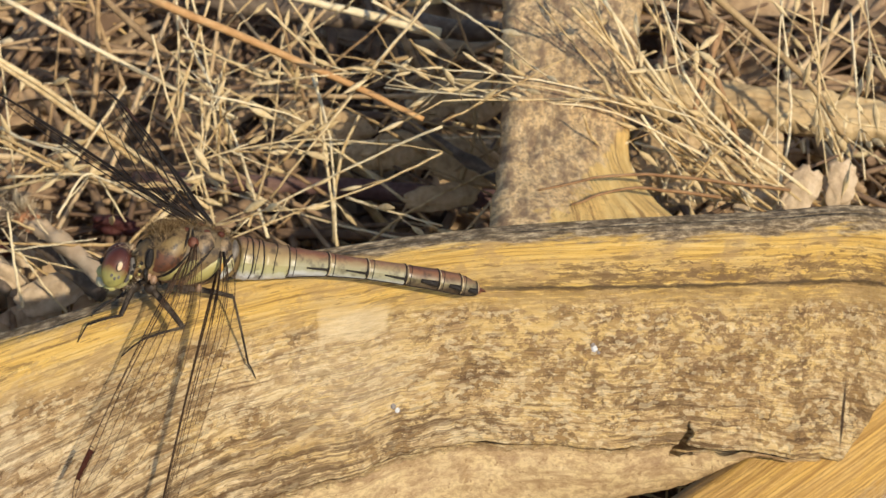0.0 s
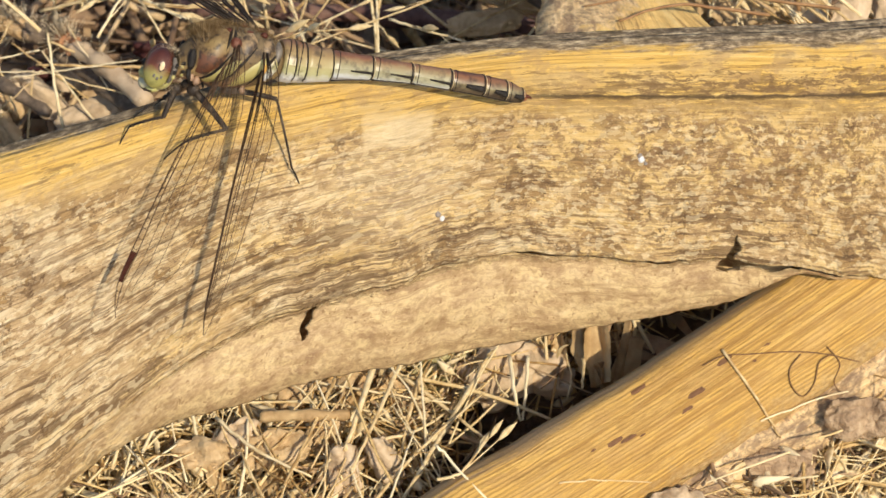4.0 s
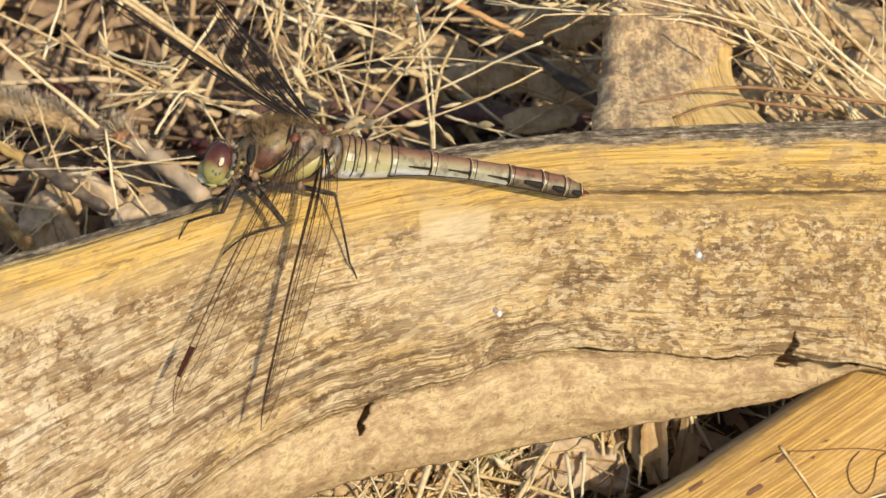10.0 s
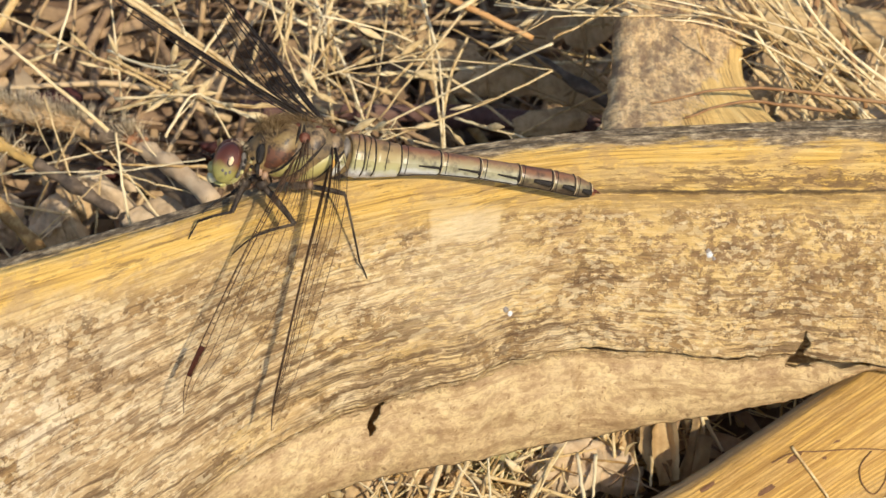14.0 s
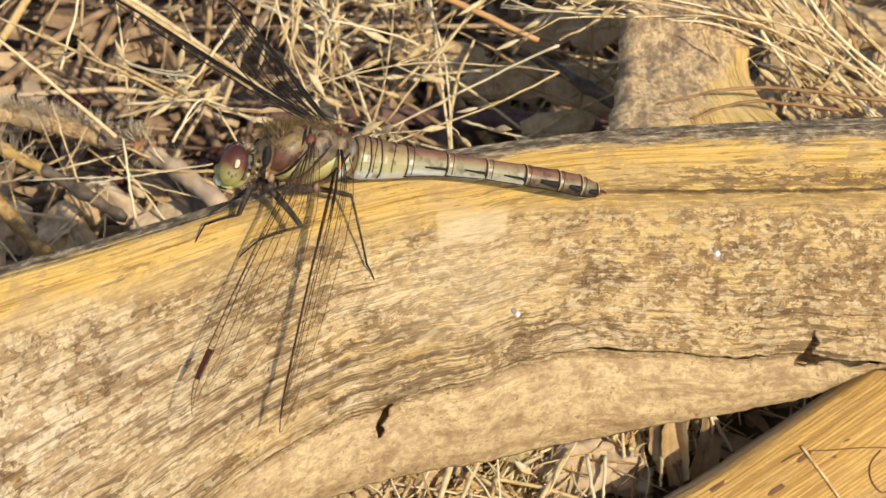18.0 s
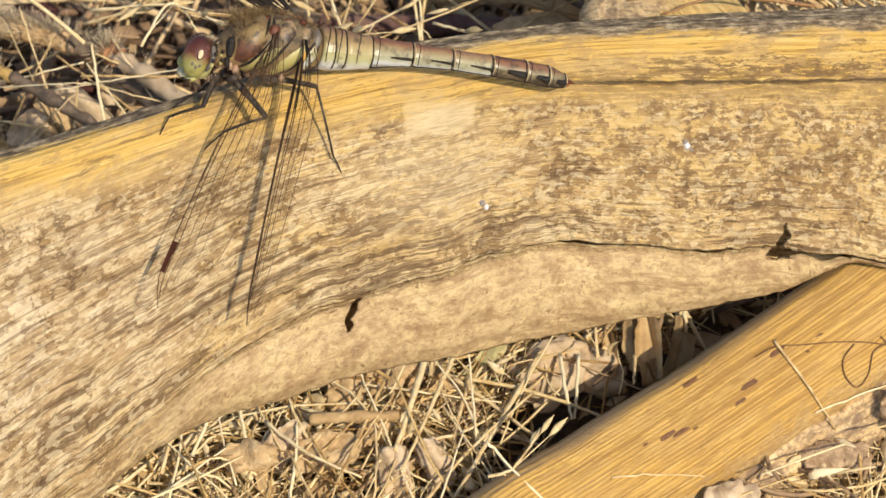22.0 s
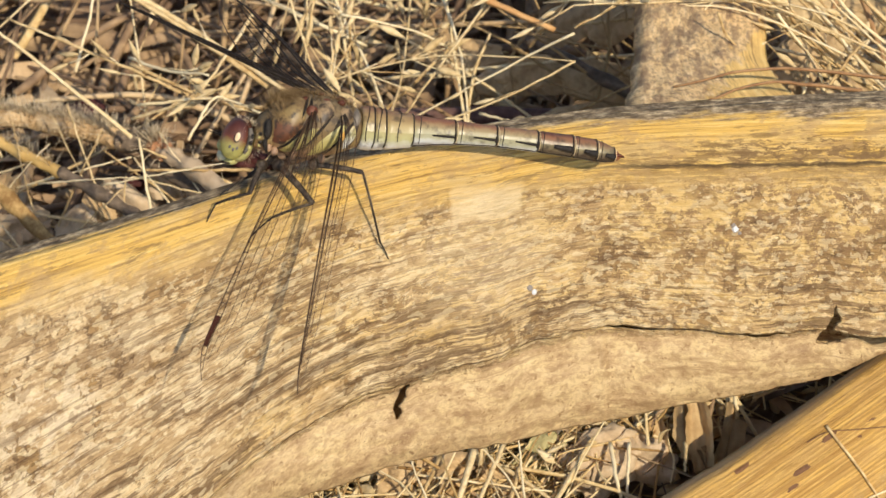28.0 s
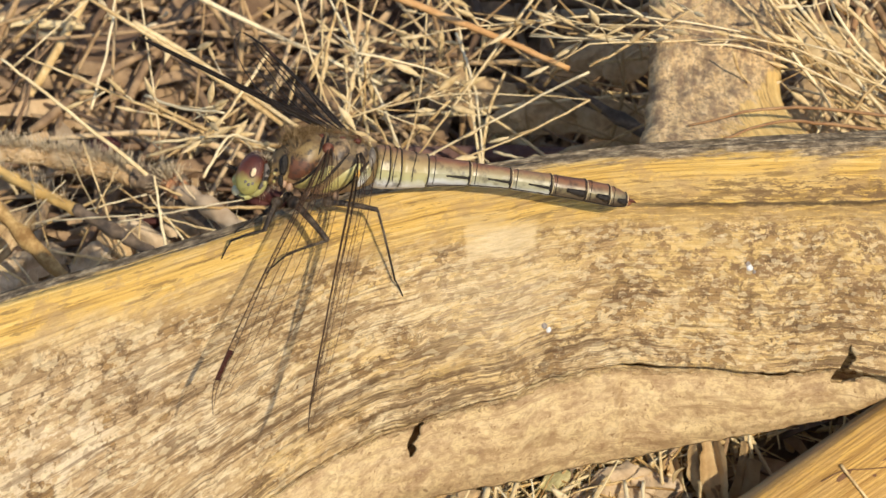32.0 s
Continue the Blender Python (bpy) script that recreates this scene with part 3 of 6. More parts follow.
def leaf_height(a, b, z):
    c = bulge(a, b)
    c -= 2.6 * math.exp(-((TOP(a) - b) / 1.0) ** 1.4)                      # rounded rim
    c += 0.22 * wave(a * 0.25, b * 1.1 - 0.2 * a, 0.55, 14) + 0.45 * wave(a, b * 2.2, 0.09, 3) + 0.14 * wave(a * 0.35, b * 2.5, 0.6, 5)
    c += 0.3 * math.exp(-((z - 0.29) / 0.02) ** 2) * min(1, max(0, (a + 4) / 20))   # crease under the smooth band
    if z <= 1:
        c += (0.55 + 0.5 * wave(a, 0, 0.22, 6)) * math.exp(-((z - 1) / 0.07) ** 2)    # lip above the fold
        ripple = math.exp(-((a + 12) / 11) ** 2) * math.exp(-((z - 0.86) / 0.13) ** 2)
        c += ripple * 0.9 * math.sin(z * 42 + a * 0.12)
    else:
        u = z - 1
        c += -0.8 - 0.5 * (a > 14) + 0.7 * math.sin(u * math.pi) + 0.3 * wave(a, b, 0.25, 8) - 0.9 * max(0, u - 0.85) / 0.15
    over = max(0.0, abs(a) - 56)
    return c - 0.045 * over ** 2, b - 0.012 * over ** 2


def leaf_sheet(name, z0, z1, rows_across, parent, label="", inner=0.0, holes=True):
    """One sheet of the main leaf between two levels across it."""
    pts, uvg, uvz = [], [], []
    for a in np.linspace(-85, 85, 680):
        top, fold = TOP(a), FOLD(a) + 0.22 * wave(a, 0, 0.8, 2) + 0.5 * wave(a, 0, 0.2, 12)
        low = min(LOW(a) + 0.2 * wave(a, 0, 0.7, 9), fold - 0.3)
        row = []
        for z in np.linspace(z0, z1, rows_across):
            gap = 0.30 * max(0, math.sin((a - 13) * 0.42)) * (13 < a < 36) + (0.55 + 0.25 * math.sin(a * 1.3)) * (39 < a < 48) if holes else 0
            b = top + (fold - top) * z if z <= 1 else fold - gap + (low - fold + gap) * (z - 1)
            c, b2 = leaf_height(a, b, z)
            row.append((a * MM, b2 * MM, (c - inner) * MM))
            uvg.append((a, -24 * z if z <= 1 else -24 + (b - fold)))
            yel = YEL(a)
            uvz.append((a, z if z > 1 else (0.3 * (top - b) / (top - yel) if b > yel else 0.3 + 0.7 * (yel - b) / (yel - fold))))
        pts.append(row)
    acc = Acc()
    acc.grid(pts)
    if holes:
        gone = [f for f in acc.f if torn(*(sum(acc.v[i][k] for i in f) / 4 / MM for k in (0, 1)))]
        cut = set(gone)
        acc.f = [f for f in acc.f if f not in cut]
        used = {i for f in acc.f for i in f}
        for i in {i for f in gone for i in f} & used:
            p = acc.v[i]
            acc.v[i] = (to_edge(p[0] / MM, p[1] / MM) * MM, p[1], p[2])
    me = acc.mesh(name)
    uv_layers(me, (("grain", uvg), ("zone", uvz)))
    ob = thing(name, me, LEAF, parent=parent, label=label)
    s = ob.modifiers.new("thick", "SOLIDIFY")
    s.thickness, s.offset = 0.0004, -1
    return ob


def main_leaf():
    root = thing("dry_leaf", None, None, TILT, label="arched dry yellow strap leaf with brown mottling and torn holes", category="leaf")
    leaf_sheet("rim", 0.0, 0.03, 8, root, "grey weathered leaf edge")
    leaf_sheet("blade", 0.03, 1.0, 100, root)
    leaf_sheet("flap", 1.0 + 1e-6, 2.0, 50, root, "clean tan papery lower flap")
    # sheet added deep behind the tears, so they open onto shade, not lit litter
    leaf_sheet("under_layer", 0.78, 1.75, 40, root, "inner layer of the folded leaf, added to keep the tears dark", 7.5, False)


main_leaf()


def speck(a, b, r, seed, material=None):
    """A small chalky white speck on the leaf."""
    rnd = random.Random(seed)
    acc = Acc()
    acc.tube([(0, 0, -0.1 * MM), (0, 0, r * 0.2 * MM), (0.1 * r * MM, 0, r * 0.45 * MM)], [r * MM, r * 0.85 * MM, r * 0.3 * MM], 9)
    acc.v = [Vector(p) * (1 + 0.3 * (rnd.random() - 0.5)) for p in acc.v]
    c, _ = leaf_height(a, b, 0.6)
    thing("white_speck", acc.mesh("white_speck"), material or CHALK, TILT @ Matrix.Translation((a * MM, b * MM, c * MM)),
          label="small grey speck on the leaf" if material else "chalky white dropping on the dry leaf", category="speck", group="white specks")


speck(28.2, 0.25, 0.42, 1)
speck(6.6, -5.8, 0.33, 2)
# grey specks next to the white ones
speck(28.7, -0.2, 0.24, 3, SPECK_GREY)
speck(28.0, 0.65, 0.3, 5, SPECK_GREY)
speck(6.15, -5.35, 0.36, 4, SPECK_GREY)


# ---- the lower leaf and the leaf strip behind ----
def strap(name, label, path, width, arch, uvshift, zone, n=160, m=56, rag=0.3, mat=None, ribs=0, wavy=0.0):
    """A long dry blade: path gives the centre line, across and out directions by station 0 to 1."""
    rows, uvg, uvz = [], [], []
    broad = path(0.5)[3]
    for i in range(n):
        t = i / (n - 1)
        p, side, out, half = path(t)
        row = []
        for j in range(m):
            s = 2 * j / (m - 1) - 1
            h = half * (1 + (rag / half) * (wave(t * 22, s * 0.1, 1, 4 + (s > 0)) + 0.25 * wave(t * 90, 0, 1, 6 + (s > 0))))
            off = arch * (1 - s * s) + 0.15 * wave(t * 60, s * 6, 1, 2)
            off += wavy * (wave(t * 9, s * 2, 1, 12) + 0.5 * wave(t * 26, s * 5, 1, 15))
            if abs(s) > 0.82:
                off -= 2.2 * ((abs(s) - 0.82) / 0.18) ** 2
            row.append((p + side * (s * h) + out * off) * MM)
            uvg.append((t * 120 + uvshift, s * broad))
            uvz.append((t, zone(s)))
        rows.append(row)
    acc = Acc()
    acc.grid(rows)
    me = acc.mesh("blade")
    for nm, src in (("grain", uvg), ("zone", uvz)):
        layer = me.uv_layers.new(name=nm)
        idx = np.zeros(len(me.loops), dtype=np.int32)
        me.loops.foreach_get("vertex_index", idx)
        layer.data.foreach_set("uv", np.array(src, dtype=np.float32)[idx].ravel())
    root = thing(name, None, None, TILT, label=label, category="leaf")
    ob = thing("blade", me, mat or LEAF, parent=root)
    sm = ob.modifiers.new("thick", "SOLIDIFY")
    sm.thickness, sm.offset = 0.0005, 0
    for k in range(ribs):
        s = -0.86 + 1.72 * (k + 0.5) / ribs
        line = []
        for t in np.linspace(0, 1, 60):
            p, side, out, half = path(t)
            line.append((p + side * (s * half) + out * (arch * (1 - s * s) + 0.15 * wave(t * 60, s * 6, 1, 2) + wavy * (wave(t * 9, s * 2, 1, 12) + 0.5 * wave(t * 26, s * 5, 1, 15)) - 0.05)) * MM)
        acc = Acc()
        acc.tube(line, [(0.11 if wavy else 0.13) * MM + 0.05 * MM * wave(i, k, 0.3) for i in range(60)], 6, 0.8)
        me = acc.mesh("rib")
        uv_layers(me, (("grain", [(7 * k + v[0] / MM, s * 7.2) for v in acc.v]), ("zone", [(0.5, 0.2)] * len(acc.v))))
        thing("rib", me, mat or LEAF, parent=root)
    return root


def lower_path(t):
    l = -62 + 130 * t
    c = 10.8 - 0.2 * l - 0.0012 * max(0, l - 12) ** 2 * 3 - 0.012 * max(0, -l - 25) ** 2
    p = Vector((30.2 + 0.853 * l + 0.522 * 6.6, -24.4 + 0.522 * l - 0.853 * 6.6, c))
    wider = 0.026 * max(0, -l - 4)
    side = Vector((0.522, -0.853, -0.10))
    return p - side * wider, side, Vector((0.05, 0.1, 1)), 7.2 + wider


LOWER = strap("dry_leaf", "dry orange-yellow leaf with fine parallel veins and brown flecks", lower_path, 14, 2.2, 300, lambda s: 0.2 + 0.5 * max(0, s - 0.62), mat=LEAF_WARM, ribs=27)


def lower_point(l, s):
    t = (l + 62) / 130
    p, side, out, half = lower_path(t)
    return p + side * (s * half) + out * (2.2 * (1 - s * s) + 0.26)


def fleck(l, s, ln, wd, seed):
    """A brown stain flake on the lower leaf."""
    rnd = random.Random(seed)
    acc = Acc()
    mid = lower_point(l, s)
    ring = []
    for k in range(11):
        t = 2 * math.pi * k / 11
        q = 0.75 + 0.4 * rnd.random()
        ring.append((l + ln * q * math.cos(t), s + wd / 7.2 * q * math.sin(t)))
    rows = [[lower_point(*p) * MM for p in ring + ring[:1]], [(lower_point(l + (p[0] - l) * 0.5, s + (p[1] - s) * 0.5) + Vector((0, 0, 0.05))) * MM for p in ring + ring[:1]], [(mid + Vector((0, 0, 0.05))) * MM for p in ring + ring[:1]]]
    acc.grid(rows)
    part("brown_fleck", acc, FLECK, LOWER, "dark brown stain")


for k, (l, s, ln, wd) in enumerate(((8.4, -0.4, 1.2, 0.35), (3.9, -0.22, 1.4, 0.4), (1.6, -0.07, 1.0, 0.4), (-1.6, -0.76, 1.2, 0.3), (11.4, -0.12, 0.6, 0.35), (-7.7, -0.26, 1.7, 0.32), (-5.6, -0.19, 1.1, 0.26), (-4.0, -0.12, 0.5, 0.14), (-9.6, -0.32, 0.45, 0.18), (14, -0.25, 1.4, 0.3))):
    fleck(l, s, ln, wd, k)


def sheath_path(t):
    p, side, out, half = lower_path(0.22 + 0.72 * t)
    return p + side * (half + 2.6) - out * 1.3, (side - Vector((0, 0, 0.18))).normalized(), out, 4.6 + 1.0 * math.sin(9 * t)


strap("dry_leaf", "weathered brown papery leaf edge under the orange leaf", sheath_path, 9, 0.9, 620, lambda s: 1.5, mat=STRIP, rag=1.3, wavy=0.8, ribs=3)


def back_path(t):
    l = -14 + 75 * t
    d = Vector((0.10, 0.66, -0.74))
    p = Vector((27.5, 15.0, -4)) + d * l
    f = math.exp(-(max(0, t - 0.15) / 0.13) ** 2)
    return p + Vector((4.0 * f, 0, 0)), Vector((1, -0.12, -0.25)).normalized(), Vector((0, 0.3, 1)), 7.8 + 3.2 * t * t + 5.2 * f


strap("dry_leaf", "mottled tan dead leaf lying behind the arched leaf", back_path, 17, 1.2, 500, lambda s: 1.3, rag=0.35, mat=STRIP, wavy=0.7, n=240, ribs=4)


BAND = dry_material("tan_band", [(0.36, 0.24, 0.115), (0.56, 0.41, 0.21), (0.68, 0.53, 0.30)], 260, relief=0.0005)


def band_path(t):
    l = -4 + 44 * t
    p = Vector((46.5 + l, 33.5 - 0.12 * l, -50 - 0.05 * l))
    return p, Vector((0, 0.75, -0.6)).normalized(), Vector((0, 0.4, 0.9)), 3.6


strap("dry_leaf", "flat pale tan leaf lying in the grass", band_path, 8, 0.8, 560, lambda s: 1.5, mat=BAND, rag=0.8, wavy=0.7, ribs=5)


# ---- straw litter ----
def straw_path(rnd, p, ang, tilt, ln, bow):
    """A bent straw through p as eight places."""
    d = Vector((math.cos(ang) * math.cos(tilt), math.sin(ang) * math.cos(tilt), math.sin(tilt)))
    bend = Vector((rnd.gauss(0, 1), rnd.gauss(0, 1), rnd.gauss(0, 0.6))) * ln * bow
    kink = Vector((rnd.gauss(0, 1), rnd.gauss(0, 1), rnd.gauss(0, 0.5))) * ln * bow * 0.35
    return [p + d * ln * (u - 0.5) + bend * (1 - 4 * (u - 0.5) ** 2) + kink * math.sin(u * 7.0) for u in np.linspace(0, 1, 8)]


def litter():
    rnd = random.Random(5)
    acc = Acc()
    taper = (0.7, 1, 1, 0.97, 0.93, 0.88, 0.78, 0.45)
    for k in range(11500):
        x, y = rnd.uniform(-0.11, 0.11), rnd.uniform(-0.075, 0.17)
        if k > 3600:
            x, y = rnd.uniform(-0.052, 0.068), rnd.uniform(-0.062, 0.012)
            if rnd.random() < 0.52:
                continue
        back = y > 0.02
        if pit(x, y) > 0.05 and rnd.random() < 0.99:
            continue
        if back and rnd.random() < (0.95 if x < 0.02 else 0.86):
            continue
        z = heap(x, y) - abs(rnd.gauss(0, 0.006 if back else 0.0045)) + 0.002
        ang, tilt = rnd.uniform(0, math.pi), rnd.gauss(0, 0.22)
        ln = rnd.uniform(0.010, 0.05) if back else rnd.choice((rnd.uniform(0.006, 0.018), rnd.uniform(0.012, 0.036)))
        r = rnd.choice((0.0002, 0.0003, 0.0005, 0.0008) if back else (0.00008, 0.0001, 0.00013, 0.00016, 0.00020, 0.00027))
        path = straw_path(rnd, Vector((x, y, z)), ang, tilt, ln, 0.06 if back else 0.10)
        if not back and max(pit(path[0].x, path[0].y), pit(path[-1].x, path[-1].y)) > 0.5 and rnd.random() < 0.8:
            continue
        acc.tube(path, [r * q for q in taper], 5, 1.0 if r < 0.0002 else 0.55)
    dull = Acc()
    for k in range(1500):
        x, y = rnd.uniform(-0.12, 0.12), rnd.uniform(0.02, 0.18)
        if k > 900:
            x, y = rnd.uniform(-0.052, 0.06), rnd.uniform(-0.06, 0.01)
            if pit(x, y) > 0.1:
                continue
        z = heap(x, y) - abs(rnd.gauss(0, 0.008 if k <= 900 else 0.004)) + 0.002
        ang, tilt = rnd.uniform(0, math.pi), rnd.gauss(0, 0.15)
        ln, r = rnd.uniform(0.02, 0.08) if k <= 900 else rnd.uniform(0.008, 0.025), rnd.choice((0.0003, 0.0004, 0.0005, 0.0008) if k <= 900 else (0.00012, 0.0002, 0.0003))
        dull.tube(straw_path(rnd, Vector((x, y, z)), ang, tilt, ln, 0.06), [r * q for q in taper], 6)
    thing("dead_stem_litter", dull.mesh("dead_stem_litter"), LITTER, label="brown decaying grass stems lying in the litter", category="grass litter", kind="stuff")
    thing("straw_litter", acc.mesh("straw_litter"), STRAW, label="tangled litter of pale broken straw on the soil", category="straw", kind="stuff")


litter()


# ---- dry grasses, twigs ----
STEM_ORANGE = dry_material("orange_stem", [(0.40, 0.20, 0.075), (0.60, 0.34, 0.14), (0.74, 0.50, 0.25)], 500)
OCHRE = dry_material("ochre_stem", [(0.34, 0.20, 0.07), (0.58, 0.38, 0.13), (0.70, 0.49, 0.20)], 400)
TWIG_GREY = dry_material("greyish_twig", [(0.26, 0.18, 0.12), (0.46, 0.34, 0.22), (0.62, 0.49, 0.33)], 260)
STEM_TAN = dry_material("tan_stem", [(0.26, 0.17, 0.08), (0.42, 0.29, 0.14), (0.55, 0.41, 0.22)], 500)
STEM_RUST = dry_material("rust_stem", [(0.20, 0.10, 0.045), (0.36, 0.21, 0.10), (0.50, 0.34, 0.18)], 500)
STEM_DULL = dry_material("dull_stem", [(0.17, 0.10, 0.05), (0.34, 0.22, 0.11), (0.52, 0.36, 0.19), (0.64, 0.48, 0.28)], 500, island=0.6)
TWIG_PURPLE = dry_material("purple_twig", [(0.07, 0.04, 0.035), (0.15, 0.085, 0.075), (0.27, 0.17, 0.13)], 600)
TWIG_DARK = dry_material("dark_twig", [(0.06, 0.045, 0.033), (0.14, 0.105, 0.075), (0.30, 0.225, 0.155)], 700)
HAIR = dry_material("pale_hair", [(0.55, 0.42, 0.25), (0.82, 0.71, 0.51)], 2000)
TWIG_TAN = dry_material("tan_twig", [(0.24, 0.13, 0.06), (0.50, 0.32, 0.15), (0.66, 0.47, 0.26), (0.74, 0.58, 0.36)], 900, relief=0.0009)


def bent(points, n=14):
    """A smooth curve through a few TILT places, as vectors in metres of the world."""
    p = [Vector(q) for q in points]
    p = [p[0] * 2 - p[1], *p, p[-1] * 2 - p[-2]]
    out = []
    seg = len(p) - 3
    for k in range(n):
        s = k / (n - 1) * seg
        i = min(int(s), seg - 1)
        u = s - i
        a, b, c, d = p[i:i + 4]
        q = 0.5 * (2 * b + (c - a) * u + (2 * a - 5 * b + 4 * c - d) * u * u + (3 * b - a - 3 * c + d) * u ** 3)
        out.append(TILT @ (q * MM))
    return out


def spikelet_mesh():
    acc = Acc()
    acc.tube([(0, 0, 0), (0, 0, 0.5 * MM), (0.05 * MM, 0, 1.3 * MM), (0.05 * MM, 0, 2.1 * MM), (0, 0, 2.9 * MM), (0, 0, 3.3 * MM)],
             [0.10 * MM, 0.28 * MM, 0.46 * MM, 0.36 * MM, 0.13 * MM, 0.02 * MM], 7, 0.7)
    me = acc.mesh("spikelet")
    me.materials.append(HUSK)
    return me


SPIKELET = spikelet_mesh()


def grass_stem(points, width, seeds=0, seed=0, material=None, label=""):
    """A dry grass stem along TILT places, with side branches that end in spikelets."""
    rnd = random.Random(seed)
    pts = bent(points)
    foot = pts[0]
    root = thing("grass_stem", None, None, Matrix.Translation(foot), label=label or "thin straw-coloured grass stem with small spikelets", category="grass stem", group="dry grass stems")
    acc = Acc()
    rel = [p - foot for p in pts]
    for i in range(1, len(rel) - 1):
        rel[i] = rel[i] + Vector((rnd.gauss(0, 1), rnd.gauss(0, 1), rnd.gauss(0, 1))) * (0.00005 if width < 0.7 else 0.00004)
    n = len(rel)
    r = width * MM / 2
    acc.tube(rel, [r * (1 - 0.45 * k / n) for k in range(n)], 6)
    part("stalk", acc, material or STALK, root)
    for k in range(seeds + seeds // 2):
        i = rnd.randint(2, n - 1)
        at = rel[i]
        along = (rel[min(i + 1, n - 1)] - rel[i - 1]).normalized()
        side = Vector((rnd.gauss(0, 1), rnd.gauss(0, 1), rnd.gauss(0, 1)))
        d = (along * 1.0 + side * 0.40).normalized()
        ln = rnd.uniform(1.5, 6) * MM
        tip = at + d * ln + Vector((0, 0, -0.1 * ln))
        br = Acc()
        br.tube([at, at.lerp(tip, 0.5) + side * 0.0001, tip], [0.11 * MM, 0.09 * MM, 0.07 * MM], 4)
        b = part("branch", br, STALK, root)
        sp = thing("spikelet", SPIKELET, None, parent=b)
        sp.matrix_basis = Matrix.Translation(tip) @ d.to_track_quat("Z", "Y").to_matrix().to_4x4() @ Matrix.Scale(rnd.uniform(0.75, 1.25), 4)
    return root


SWAY = []


def stem(points, width, seeds):
    """A straw grass stem; every fourth one sways a little."""
    COUNT.append(grass_stem(points, width, seeds, 40 + len(COUNT)))
    if len(COUNT) % 4 == 3:
        SWAY.append(COUNT[-1])


COUNT = []
stem([(-46.8, 38.0, -40), (-37.0, 31.7, -40), (-16.7, 16.8, -30)], 0.9, 2)
stem([(-46.7, 46.7, -50), (-27.9, 36.6, -50), (-14.1, 30.1, -55)], 0.8, 1)
stem([(-11.2, 14.4, -22), (-8.8, 25.3, -38), (-7.4, 41.1, -45)], 0.4, 4)
stem([(-11.1, 20.0, -40), (1.9, 32.6, -45), (13.7, 46.9, -48)], 0.5, 1)
stem([(0.1, 11.6, -40), (-1.2, 22.3, -40), (-3.1, 37.6, -40)], 0.5, 3)
stem([(57.9, 16.6, -30), (61.6, 29.8, -38), (60.5, 46.9, -40)], 0.45, 3)
grass_stem([(57.0, 18.6, -13), (36.6, 20.3, -5), (24.6, 18.4, -3.5)], 0.5, 0, 11, STEM_RUST, "thin brown straw lying across the dead leaf")
grass_stem([(47.5, 17.6, -8), (36.0, 18.6, -4.5), (28.6, 16.6, -2.5)], 0.5, 0, 12, STEM_RUST, "thin brown straw lying across the dead leaf")
stem([(66, 17, -30), (57, 25, -28), (44, 38, -25), (38, 47, -24)], 0.7, 3)
stem([(70, 19, -38), (66, 33, -40), (67, 48, -42)], 0.5, 4)
stem([(-44.6, 26.7, -35), (-31.7, 20.6, -32), (-19.6, 19.7, -30)], 0.55, 4)
stem([(-27.1, 12.3, -30), (-20.7, 19.9, -35), (-14.9, 30.0, -40)], 0.45, 4)
stem([(14.9, 42.5, -60), (1.9, 45.8, -60), (-7.8, 48.2, -60)], 1.6, 0)
stem([(-44.6, 16.9, -35), (-55.6, 26.3, -35), (-63.7, 33.0, -35)], 0.6, 0)
stem([(-26.5, 23.2, -36), (-39.3, 32.5, -38), (-52.7, 41.3, -38)], 0.85, 2)
stem([(-36.7, 22.1, -33), (-48.5, 27.7, -33), (-60.7, 33.3, -35)], 0.5, 4)
stem([(-52, 26, -36), (-50, 36, -40), (-48.5, 47, -42)], 0.45, 2)
stem([(-16, 14, -30), (-18, 26, -36), (-13, 42, -40)], 0.45, 4)
stem([(-9, 13, -30), (-14, 27, -40), (-22, 44, -50)], 0.5, 3)
stem([(-21.2, 44.6, -34.3), (-21.1, 34.8, -38.0), (-21.9, 26.4, -41.7)], 0.32, 2)
stem([(-16.5, 43.9, -28.4), (-18.8, 37.4, -32.1), (-21.0, 30.7, -35.9), (-22.6, 26.8, -39.6)], 0.42, 3)
stem([(-24.1, 39.7, -30.5), (-22.3, 31.9, -31.5), (-20.3, 25.3, -32.5), (-17.1, 17.4, -33.5)], 0.37, 3)
stem([(12.2, 43.5, -25.2), (6.9, 37.5, -28.4), (-2.7, 25.8, -31.6), (-8.8, 18.3, -34.8)], 0.47, 1)
stem([(13.6, 27.0, -19.9), (6.8, 24.3, -24.0), (-8.2, 17.2, -28.0), (-13.2, 14.5, -32.1)], 0.36, 2)
stem([(13.7, 23.8, -22.6), (5.7, 20.0, -23.5), (-11.5, 13.7, -24.5), (-16.0, 11.2, -25.4)], 0.31, 3)
stem([(-3.3, 35.3, -41.9), (-1.7, 29.8, -38.0), (-0.5, 23.4, -34.0), (0.0, 12.0, -30.1)], 0.48, 1)
stem([(-20.9, 22.8, -34.2), (-6.2, 25.8, -31.4), (7.3, 25.1, -28.6), (13.8, 24.1, -25.8)], 0.26, 4)
stem([(1.3, 18.3, -31.7), (6.3, 16.6, -28.0), (13.7, 14.4, -24.3)], 0.41, 2)
stem([(-16.1, 31.5, -29.1), (-9.8, 30.3, -31.7), (-5.2, 29.0, -34.3), (-1.2, 26.7, -36.9)], 0.31, 2)
stem([(14.0, 35.2, -28.5), (8.3, 34.8, -28.2), (0.8, 34.3, -27.8), (-5.9, 33.7, -27.5)], 0.31, 4)
